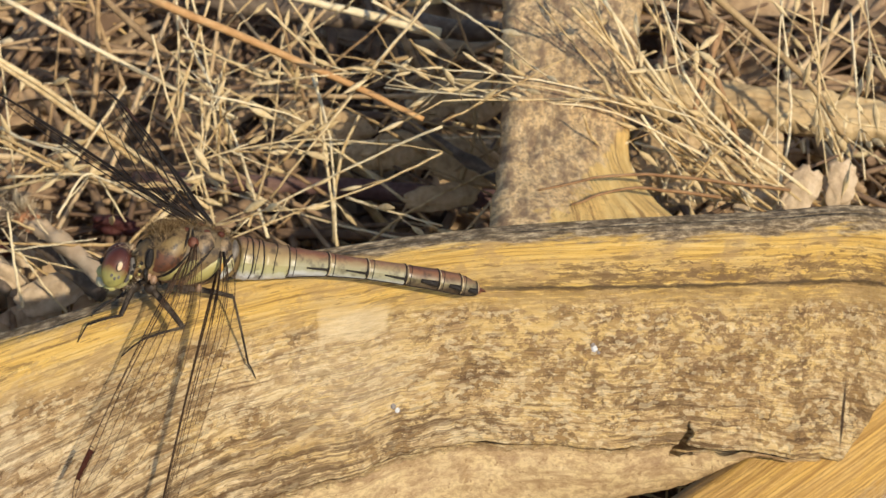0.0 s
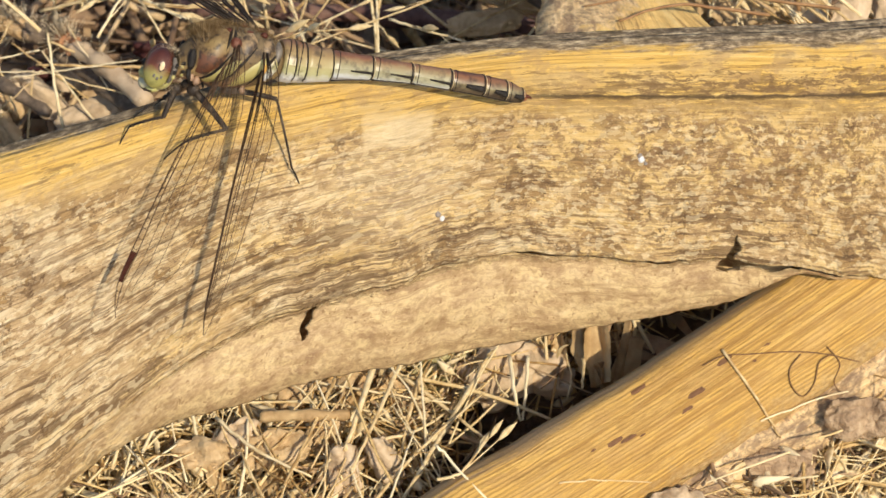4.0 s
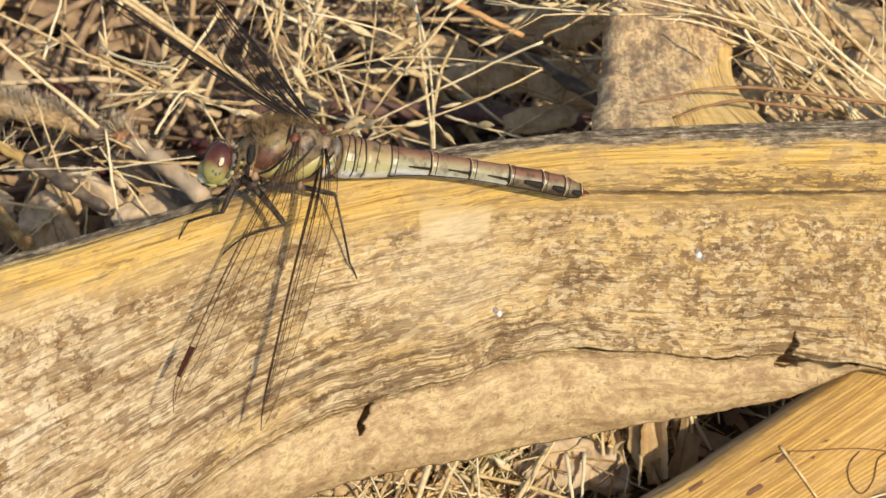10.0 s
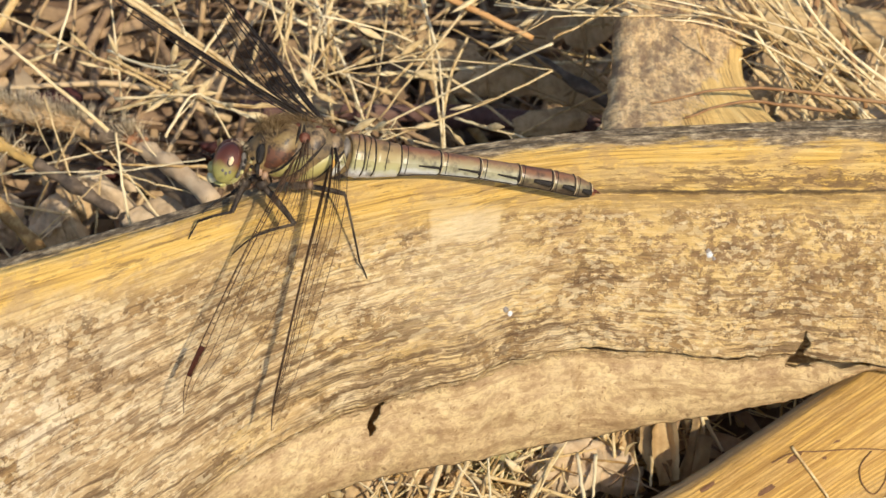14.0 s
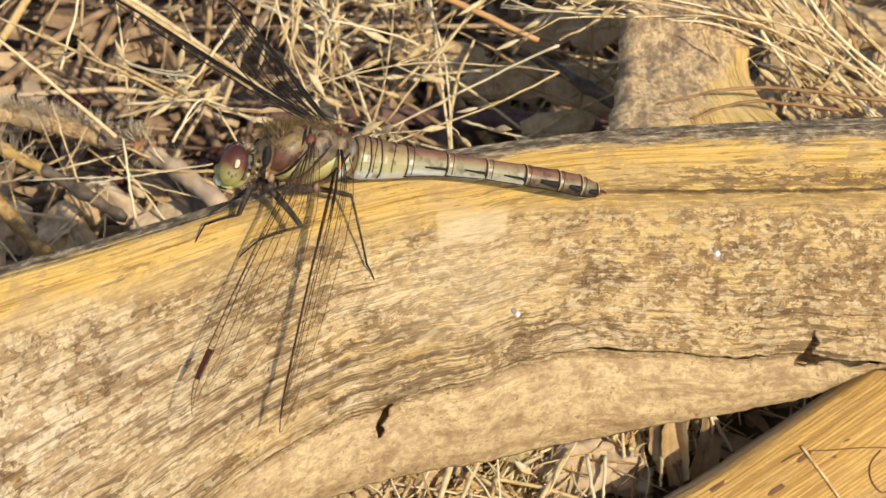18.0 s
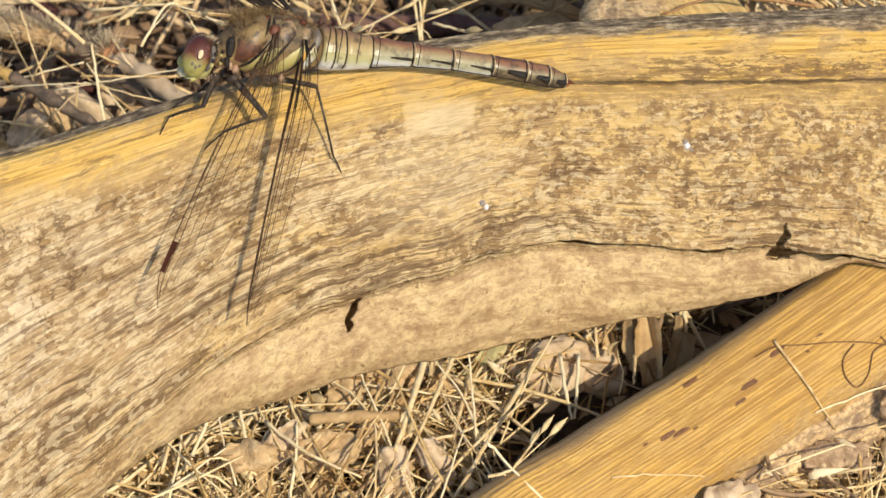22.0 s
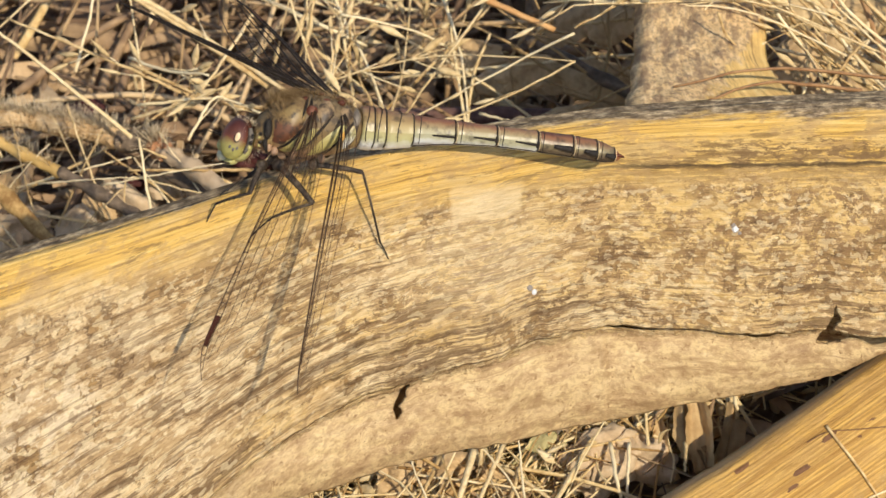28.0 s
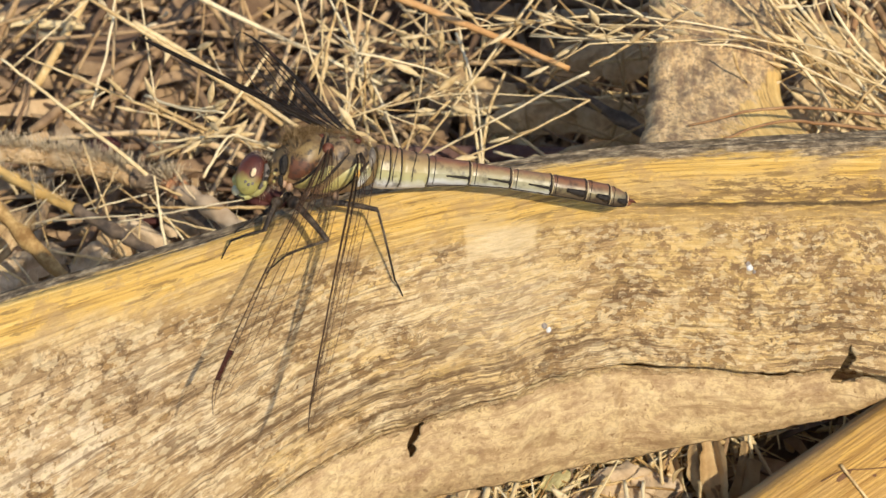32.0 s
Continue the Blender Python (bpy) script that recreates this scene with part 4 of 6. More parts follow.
stem([(-19.9, 39.3, -26.9), (-14.1, 36.2, -30.0), (-9.7, 34.3, -33.1)], 0.31, 2)
stem([(-9.3, 43.6, -35.4), (-4.8, 39.6, -40.0), (-1.8, 36.5, -44.6)], 0.43, 1)
stem([(4.9, 45.0, -38.5), (10.2, 42.6, -44.0), (14.8, 40.6, -49.5)], 0.54, 0)
stem([(-14.9, 36.6, -36.0), (-15.7, 29.8, -40.0), (-16.4, 23.4, -44.0)], 0.43, 2)
stem([(-45.2, 27.9, -39.0), (-39.4, 25.4, -33.0), (-33.3, 24.0, -27.0)], 0.47, 3)
stem([(-45.1, 19.7, -38.6), (-38.5, 20.9, -34.0), (-31.6, 22.6, -29.4)], 0.47, 3)
stem([(-28.5, 33.6, -40.3), (-32.2, 27.1, -36.0), (-35.2, 22.2, -31.7)], 0.53, 1)
stem([(-43.6, 21.1, -34.2), (-32.3, 21.2, -30.0), (-25.3, 18.1, -25.8)], 0.42, 2)
stem([(-35.9, 15.6, -24.7), (-32.2, 21.5, -29.0), (-27.9, 15.2, -33.3)], 0.41, 2)
stem([(-12.4, 19.3, -35.3), (-15.6, 26.1, -38.0), (-18.7, 30.4, -40.7)], 0.37, 2)
stem([(-0.3, 12.4, -43.8), (-0.3, 18.5, -42.6), (0.8, 24.7, -41.4), (3.1, 29.7, -40.2)], 0.65, 0)
stem([(-17.5, 14.3, -27.2), (-12.9, 15.1, -24.0), (-6.9, 17.4, -20.8)], 0.36, 2)
stem([(13.8, 43.2, -21.0), (18.0, 40.1, -17.7), (21.6, 36.8, -14.3), (25.2, 33.4, -11.0)], 0.40, 2)
stem([(35.0, 44.1, -27.3), (41.5, 33.8, -23.8), (48.8, 22.7, -20.2), (53.1, 17.1, -16.7)], 0.61, 1)
stem([(29.7, 41.7, -14.2), (35.0, 37.2, -18.1), (45.7, 26.8, -21.9), (51.7, 20.7, -25.8)], 0.50, 2)
stem([(41.2, 29.2, -21.5), (34.3, 31.3, -20.5), (21.0, 33.6, -19.5), (13.6, 34.2, -18.5)], 0.30, 3)
stem([(59.7, 17.4, -20.4), (43.8, 28.8, -18.8), (20.8, 30.2, -17.2), (13.5, 30.0, -15.6)], 0.35, 4)
stem([(13.6, 27.5, -18.1), (19.4, 30.4, -18.0), (29.1, 35.5, -17.9)], 0.35, 2)
stem([(30.8, 27.9, -10.5), (32.5, 24.8, -13.5), (37.7, 20.2, -16.5), (40.0, 16.0, -19.5)], 0.40, 1)
stem([(56.5, 42.7, -15.6), (56.0, 30.7, -16.0), (56.1, 16.8, -16.4)], 0.25, 0)
stem([(60.1, 42.4, -14.3), (61.5, 35.7, -18.1), (62.5, 28.8, -21.9), (64.2, 20.2, -25.7)], 0.30, 5)
stem([(68.2, 42.5, -30.1), (67.6, 33.7, -24.0), (67.5, 20.0, -17.9)], 0.41, 2)
stem([(69.2, 43.9, -25.1), (68.6, 40.3, -20.0), (67.9, 33.8, -14.9)], 0.25, 4)
stem([(44.7, 18.8, -18.7), (48.5, 23.6, -18.0), (49.9, 24.7, -17.3)], 0.45, 0)
stem([(38.8, 28.3, -17.2), (42.5, 23.7, -20.0), (45.3, 19.5, -22.8)], 0.45, 1)
stem([(42.1, 43.8, -23.7), (42.8, 40.1, -18.0), (43.9, 35.1, -12.3)], 0.25, 2)
stem([(46.6, 28.4, -25.0), (51.4, 23.9, -24.0), (58.1, 16.8, -23.0)], 0.41, 1)
stem([(72.3, 27.1, -27.4), (65.0, 28.7, -22.0), (60.0, 38.3, -16.6)], 0.41, 2)
stem([(48.2, 29.2, -28.9), (49.4, 22.9, -24.0), (53.1, 17.1, -19.1)], 0.46, 1)
SWAY.append(grass_stem([(-25.1, 44.7, -30), (-2.7, 35.0, -28), (11.3, 28.2, -26)], 1.25, 0, 7, STEM_ORANGE, "thick orange-brown dry grass stem"))
grass_stem([(50.2, 45.9, -36), (57.9, 39.3, -36), (64.1, 33.1, -36), (68.7, 25.9, -36)], 1.15, 0, 8, STEM_TAN, "thick tan dry grass stem")
grass_stem([(51.1, 41.2, -31), (48.8, 34.2, -30), (46.8, 28.7, -28)], 1.2, 0, 9, STEM_RUST, "short broken rust-brown stem")
grass_stem([(50.1, 34.5, -30), (52.3, 27.7, -29), (54.3, 19.1, -27)], 1.0, 0, 10, STEM_RUST, "short broken rust-brown stem")

rnd = random.Random(33)
for k in range(9):
    e, f, g = rnd.gauss(0, 3), rnd.gauss(0, 2.5), rnd.uniform(-6, 4)
    stem([(60 + e, 17 + f * 0.4, -24 + g), (46 + e * 0.6, 27 + f, -22 + g), (34 + f * 2, 45 + e * 0.5, -20 + g)], rnd.choice((0.3, 0.4, 0.55)), 2)
for k in range(6):
    e, f, g = rnd.gauss(0, 2.0), rnd.gauss(0, 1.6), rnd.uniform(-5, 4)
    stem([(50 + e, 23 + f, -20 + g), (37 + e, 29 + f * 0.6, -19 + g), (24, 31.5 + e * 0.7, -20 + g), (10 + 2 * e, 33 + 1.5 * f, -24 + g)], rnd.choice((0.28, 0.35)), 3)
rnd = random.Random(21)
for k in range(95):
    a, b = rnd.uniform(-80, 85), rnd.uniform(14, 60)
    c = rnd.uniform(-84, -46)
    ang = rnd.uniform(0, math.pi)
    ln = rnd.uniform(25, 55)
    dx, dy = math.cos(ang) * ln, math.sin(ang) * ln
    lean = rnd.uniform(-8, 8)
    dull = c < -55
    grass_stem([(a - dx / 2, b - dy / 2, c - lean), (a + rnd.gauss(0, 1.5), b + rnd.gauss(0, 1.5), c), (a + dx / 2, b + dy / 2, c + lean)], rnd.choice((0.4, 0.5, 0.8, 1.2) if dull else (0.3, 0.4, 0.5)),
               0 if dull else rnd.randint(0, 2), 300 + k, STEM_DULL if dull else None, "dull brown dry grass stem lying in the litter" if dull else "")


def twig(name, label, points, width, material, hair=0):
    pts = bent(points, 18)
    root = thing(name, None, None, Matrix.Translation(pts[0]), label=label, category="twig")
    rel = [p - pts[0] for p in pts]
    rnd = random.Random(len(points) + hair)
    acc = Acc()
    acc.tube(rel, [width * MM / 2 * (1 + 0.12 * math.sin(k * 1.7) + (0.3 if k in (9, 10) else 0)) for k in range(18)], 16)
    acc.v = [p + Vector((wave(p.x, p.y, 900, 1), wave(p.x, p.z, 900, 2), wave(p.y, p.z, 900, 3))) * (0.16 * width * MM) for p in acc.v]
    part("stalk", acc, material, root)
    if hair:
        h = Acc()
        for _ in range(hair):
            i = rnd.randint(0, 15)
            p = rel[i].lerp(rel[i + 1], rnd.random())
            d = Vector((rnd.gauss(-0.1, 0.35), rnd.gauss(0.3, 0.5), rnd.gauss(0.8, 0.7))).normalized()
            p = p + d * width * 0.45 * MM
            h.tube([p, p + d * rnd.uniform(1.2, 3.0) * MM], [0.055 * MM, 0.025 * MM], 3)
        part("bristle_coat", h, HAIR, root, "coat of fine pale bristles")
    return root


twig("hairy_twig", "thick tan twig covered in pale bristles", [(-69.1, 21.9, -45), (-56.2, 19.7, -42), (-46.5, 17.0, -40)], 2.6, TWIG_TAN, 850)
twig("dark_twig", "dark weathered twig node", [(-47.5, 17.3, -40.2), (-43.5, 16.3, -40), (-40.5, 15.2, -38)], 2.9, TWIG_DARK, 60)
RED_END = dry_material("red_twig_end", [(0.30, 0.12, 0.055), (0.58, 0.32, 0.17)], 1200, relief=0.0006)
twig("cut_twig", "tan broken twig end with reddish tip", [(-41.5, 15.6, -38), (-37.0, 12.8, -35), (-30.0, 7.5, -29)], 2.3, TWIG_GREY, 14)
twig("twig_end", "splintered reddish end of a twig", [(-42.6, 16.3, -38.4), (-41.6, 15.7, -38.0), (-40.4, 14.9, -37.3)], 2.5, RED_END, 130)
# dark tube added below the cut twig to stand for its shaded side
twig("dark_twig", "dark twig added as the shaded underside of the broken twig", [(-43, 14.6, -41), (-37, 10.2, -38), (-31, 5.5, -34)], 2.4, TWIG_DARK)
twig("yellow_twig", "slim ochre twig turning dark towards its end", [(-66.2, 19.0, -38), (-59.8, 15.6, -36), (-53.5, 12.3, -34)], 1.5, OCHRE, 60)
twig("dark_twig", "slim dark twig in the straw", [(-54.2, 12.7, -34.2), (-49.5, 10.0, -33), (-43.0, 6.0, -31)], 1.6, TWIG_DARK)
twig("flat_straw", "broad pale flattened straw", [(-66, 15.5, -28.5), (-60, 9.3, -27), (-52.0, 1.0, -25)], 1.9, STRAW)
twig("dark_twig", "thin dark twig in the straw", [(8, 30, -50), (18, 24, -48), (27, 18, -46)], 1.6, TWIG_DARK)
twig("dark_twig", "dark purple-brown stem in the litter", [(-30, 22, -70), (0, 20.5, -64), (24, 18.5, -58)], 2.6, TWIG_PURPLE)
twig("dark_twig", "long grey-brown stem in the litter", [(-20, 50, -85), (10, 46, -82), (34, 44, -80)], 3.2, TWIG_DARK)
for k, (x, y) in enumerate(((20.0, -21.6), (30.6, -17.4))):
    grass_stem([(x + 1.2, y - 7, -10), (x + 0.3, y - 3, -6), (x, y + 2.0, -4)], 0.6, 1, 80 + k)


def chips():
    """Husks and leaf scraps strewn over the litter."""
    rnd = random.Random(9)
    acc, sc = Acc(), Acc()
    for k in range(9500):
        x, y = rnd.uniform(-0.09, 0.09), rnd.uniform(-0.07, 0.13)
        if k > 2200:
            x, y = rnd.uniform(-0.052, 0.068), rnd.uniform(-0.062, 0.012)
        if rnd.random() < (0.95 if y > 0.02 else 1.0 if pit(x, y) > 0.3 else 0.42 if x < 0.0 else 0.66):
            continue
        z = heap(x, y) - abs(rnd.gauss(0, 0.004)) + 0.002
        d = Vector((rnd.gauss(0, 1), rnd.gauss(0, 1), rnd.gauss(0, 0.45))).normalized() * rnd.uniform(2.2, 5.2) * MM
        side = Vector((rnd.gauss(0, 1), rnd.gauss(0, 1), rnd.gauss(0, 1))) * 0.06 * d.length
        p = Vector((x, y, z))
        w = rnd.uniform(0.32, 0.78) * MM
        acc.tube([p, p + d * 0.15 + side * 0.4, p + d * 0.38 + side, p + d * 0.68 + side * 0.8, p + d], [w * 0.15, w * 0.75, w, w * 0.6, w * 0.03], 6, 0.42)
    for k in range(1300):
        x, y = rnd.uniform(-0.1, 0.1), rnd.uniform(-0.07 if k < 900 else 0.02, 0.15)
        if pit(x, y) > 0.05 or (y < 0.02 and rnd.random() < 0.45) or (y > 0.02 and x < 0.012 and rnd.random() < 0.6):
            continue
        z = heap(x, y) - abs(rnd.gauss(0.001, 0.005))
        ang, ln, w = rnd.uniform(0, math.pi), rnd.uniform(5, 22) * MM, rnd.uniform(1.0, 3.4) * MM
        if y > 0.02:
            ln, w = ln * 1.15, w * 1.2
        d = Vector((math.cos(ang), math.sin(ang), rnd.gauss(0, 0.2)))
        s = Vector((-math.sin(ang), math.cos(ang), rnd.gauss(0, 0.35)))
        curl = rnd.uniform(-0.6, 0.6)
        rows = [[Vector((x, y, z)) + d * ln * (u - 0.5) + s * w * v * (0.4 + math.sin(math.pi * min(max(u, 0.05), 0.95))) * 0.5 + Vector((0, 0, curl * w * v * v + 0.12 * ln * math.sin(3 * u + k)))
                 for v in (-1, -0.4, 0.2, 0.6, 1)] for u in np.linspace(0, 1, 7)]
        sc.grid(rows)
    for k in range(78):
        x, y = rnd.uniform(-0.04, 0.045), rnd.uniform(-0.05, 0.004)
        upright = k >= 64
        if upright:
            x, y = rnd.uniform(0.012, 0.030), rnd.uniform(-0.017, -0.006)
        elif pit(x, y) > 0.1:
            continue
        tan = Acc()
        base = Vector((x, y, 0.037 + rnd.uniform(-0.004, 0.003) if upright else heap(x, y) + rnd.uniform(-0.002, 0.003)))
        ln, w = rnd.uniform(5, 10) * MM, rnd.uniform(1.2, 3.2) * MM
        ang, lean = rnd.gauss(1.5, 0.5), rnd.uniform(-0.4, 0.6) + 0.9 * upright
        d = Vector((math.cos(ang), math.sin(ang), lean)).normalized()
        s = Vector((-math.sin(ang), math.cos(ang), rnd.gauss(0, 0.5))).normalized()
        up = d.cross(s)
        curl = rnd.uniform(0.3, 0.8) * rnd.choice((-1, 1))
        tan.grid([[d * ln * (u - 0.5) + s * w * v * (0.45 + 0.55 * math.sin(math.pi * min(max(u, 0.1), 0.9)) + 0.3 * wave(u * 5, v, 1.3, k)) * 0.6 + up * (curl * w * v * v + 0.12 * ln * math.sin(2.5 * u + k) + 0.09 * w * math.sin(v * 7))
                   for v in np.linspace(-1, 1, 12)] for u in np.linspace(0, 1, 12)])
        thing("leaf_sheath", tan.mesh("leaf_sheath"), SHEATH, Matrix.Translation(base), label="curled tan grass sheath lying among the straw", category="leaf sheath", group="grass sheaths")
    thing("grass_husks", acc.mesh("grass_husks"), HUSK, label="pale grass husks strewn over the litter", category="husks", kind="stuff")
    thing("leaf_scraps", sc.mesh("leaf_scraps"), LITTER, label="curled brown and tan scraps of dead leaf", category="leaf litter", kind="stuff")


chips()


# ---- small things on the lower leaf ----
ROOTLET = dry_material("rootlet", [(0.12, 0.06, 0.025), (0.28, 0.16, 0.075)], 1500)


def lay(points, lift):
    """Lowers places onto the lower leaf's face."""
    out = []
    back = TILT.inverted()
    fine = [tuple(back @ p / MM) for p in bent(points, 6 * len(points))]
    for a, b, c in fine:
        da, db = a - 33.65, b + 30.03
        l, s = da * 0.853 + db * 0.522, (da * 0.522 - db * 0.853) / 7.2
        if abs(s) < 1.6 and -55 < l < 60:
            c = lower_point(l, max(-1.0, min(1.0, s))).z + lift - 4.0 * max(0.0, abs(s) - 1.0)
        out.append((a, b, c))
    return out


def tendril(points, width):
    pts = bent(lay(points, 0.25), 90)
    acc = Acc()
    acc.tube([p - pts[0] for p in pts], [width * MM / 2] * 90, 5)
    thing("dry_tendril", acc.mesh("dry_tendril"), ROOTLET, Matrix.Translation(pts[0]), label="thin brown curled tendril lying on the leaf", category="tendril", group="curled tendrils")


tendril([(37.0, -23.4, 12.5), (39.5, -22.3, 13.0), (42.3, -22.2, 13.3), (47.3, -22.0, 13.5), (51.6, -22.4, 13.5), (56, -23.5, 12.5)], 0.17)
tendril([(48.6, -22.3, 13.6), (47.3, -24.0, 13.8), (47.6, -26.0, 13.2), (49.1, -27.3, 12.5), (50.4, -25.8, 12.8), (50.9, -23.4, 13.4), (52.4, -22.4, 13.4)], 0.16)
tendril([(51.8, -21.5, 13.4), (53.5, -23.6, 13.2), (53.0, -26.0, 12.5), (55, -28, 11.5)], 0.15)
for k, pts in enumerate(([(39.3, -21.6, 13.8), (43, -26.8, 14.0), (46.6, -32.2, 13.0)], [(6.4, -31.8, 17.0), (9.2, -35.0, 18.0), (15.6, -41.6, 20.0)],
                         [(6.5, -35.8, 16.5), (9.1, -35.1, 17.6), (11.5, -32.5, 17.0)], [(20.3, -36.2, 17.2), (25, -36.0, 17.0), (31, -36.6, 15.5)], [(44, -30, 12.5), (52, -27.5, 12.5), (60, -26.5, 12)])):
    grass_stem(lay(pts, 0.3), (0.4, 0.4, 0.45, 0.22, 0.25)[k], 3 if k == 2 else 0, 500 + k, None, "thin pale straw lying across the leaf")


def scrap(a, b, c, w, h, seed, label, material=None, turn=0.0, crumple=1.0):
    """A crumpled scrap of dead leaf."""
    acc = Acc()
    rows = []
    for u in np.linspace(-1, 1, 30):
        row = []
        for v in np.linspace(-1, 1, 30):
            k = 1 - 0.32 * abs(wave(u * 2, v * 2, 0.8, seed))
            row.append(Vector((w * u * k * math.sqrt(1 - 0.4 * v * v), h * v * k * math.sqrt(1 - 0.4 * u * u), crumple * (1.5 * wave(u, v, 1.3, seed + 5) + 0.35 * wave(u, v, 3.0, seed)) - 0.5 * (u * u + v * v))) * MM)
        rows.append(row)
    acc.grid(rows)
    ob = thing("leaf_scrap", acc.mesh("leaf_scrap"), material or SCRAP, TILT @ pose(a * MM, b * MM, c * MM, 0, 0, turn), label=label, category="leaf scrap")
    m = ob.modifiers.new("thick", "SOLIDIFY")
    m.thickness = 0.0003


PALE_SCRAP = dry_material("pale_scrap", [(0.30, 0.21, 0.13), (0.58, 0.44, 0.28), (0.74, 0.60, 0.42)], 500, relief=0.0004)
SCRAP = dry_material("grey_scrap", [(0.14, 0.085, 0.05), (0.42, 0.29, 0.17), (0.64, 0.49, 0.31)], 700, relief=0.0009)
scrap(34.0, -40.4, 14.2, 3.6, 3.4, 2, "crumpled pale grey-tan leaf scrap beside the leaf", PALE_SCRAP)
scrap(46.5, -35.5, 9.0, 4.5, 2.2, 9, "brown crumpled leaf scrap in the straw")
scrap(55.5, -30.0, 9.0, 4.0, 2.6, 4, "brown crumpled leaf scrap in the straw")
TAN_SCRAP = dry_material("tan_scrap", [(0.28, 0.18, 0.09), (0.54, 0.38, 0.20), (0.70, 0.53, 0.31)], 600, relief=0.0006)
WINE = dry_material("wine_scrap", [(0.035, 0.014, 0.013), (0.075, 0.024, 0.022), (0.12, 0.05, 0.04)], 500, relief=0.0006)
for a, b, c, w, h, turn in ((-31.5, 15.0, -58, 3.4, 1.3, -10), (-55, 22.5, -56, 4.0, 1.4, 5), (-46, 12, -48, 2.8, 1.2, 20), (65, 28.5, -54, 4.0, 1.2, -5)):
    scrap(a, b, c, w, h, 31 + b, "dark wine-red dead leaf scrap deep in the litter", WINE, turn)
for a, b, c, w, turn in ((10, 25.5, -62, 10, 4), (-2, 30, -66, 8, -12), (16, 34, -66, 7, 25)):
    scrap(a, b, c, w, 2.6, 60 + b, "flat grey-tan dead leaf lying deep in the litter", TAN_SCRAP, turn, 0.3)
for a, b, c, turn in ((60.5, 18.8, -24, 60), (66.0, 19.8, -26, 80), (56.0, 17.0, -30, 20)):
    scrap(a, b, c, 3.6, 2.2, 40 + b, "pale flat piece of dead leaf among the grass", PALE_SCRAP, turn, 0.35)
for a, b, c, w, h, turn in ((43.7, 23.2, -40, 4.5, 3.2, 70), (48.7, 19.7, -38, 5.0, 2.4, 10), (48.0, 26.5, -44, 4.2, 2.6, 40), (54.3, 20.9, -40, 4.6, 2.6, -30), (58.8, 24.2, -44, 4.4, 2.8, 80)):
    scrap(a, b, c, w, h, 90 + b, "pale tan piece of dead leaf behind the grass", TAN_SCRAP, turn, 0.6)
for a, b, c, w, h, turn in ((18.1, 23.6, -52, 6.0, 3.0, -15), (14.5, 18.8, -50, 5.5, 1.8, 8), (20.3, 32.2, -56, 4.0, 2.6, 30), (8.4, 25.8, -56, 5.0, 2.4, 10)):
    scrap(a, b, c, w, h, 95 + b, "flat grey-tan dead leaf lying deep in the litter", TAN_SCRAP, turn, 0.25)
for pts, w in (([(33.1, 29.8, -22), (33.9, 25.5, -21), (35.8, 22.9, -20), (38.7, 19.2, -18)], 0.5),
        ([(35.4, 29.7, -24), (36.7, 24.8, -22), (38.6, 19.6, -19)], 0.7),
        ([(40.2, 35.7, -30), (48.9, 23.9, -24), (52.7, 17.4, -20)], 0.75),
        ([(42.4, 35.7, -30), (47.1, 26.2, -26), (56.7, 17.4, -20)], 0.7),
        ([(41.8, 27.8, -28), (43.9, 22.9, -25), (45.8, 17.5, -22)], 0.45),
        ([(44.7, 19.0, -22), (48.3, 22.2, -25), (51.8, 25.9, -28)], 0.45),
        ([(47.1, 28.4, -30), (49.3, 31.6, -32), (51.7, 35.4, -34)], 0.5),
        ([(39.4, 25.4, -30), (47.1, 23.0, -27), (58.8, 18.9, -24)], 0.4),
        ([(42.6, 18.2, -26), (43.7, 22.4, -28), (43.9, 26.2, -30)], 0.5),
        ([(48.4, 18.2, -26), (48.1, 23.1, -28), (50.8, 27.8, -32)], 0.4),
        ([(52.1, 18.2, -26), (55.3, 23.1, -28), (57.5, 28.5, -32)], 0.5)):
    stem(pts, w, 1)
rnd = random.Random(14)
for k in range(15):
    scrap(rnd.uniform(-68, -38), rnd.uniform(0, 13), rnd.uniform(-46, -36), rnd.uniform(3.0, 6.0), rnd.uniform(1.4, 3.0), 20 + k, "pale tan leaf scrap in the litter", PALE_SCRAP if k % 3 else TAN_SCRAP, rnd.uniform(0, 180), 0.7)
for k in range(24):
    x, y, z, t = rnd.uniform(-68, -36), rnd.uniform(1, 14), rnd.uniform(-38, -30), rnd.uniform(0, math.pi)
    dx, dy = math.cos(t) * rnd.uniform(5, 10), math.sin(t) * rnd.uniform(4, 9)
    stem([(x - dx, y - dy, z - 3), (x, y, z), (x + dx, y + dy, z + 1)], rnd.choice((0.25, 0.35, 0.5)), 0)

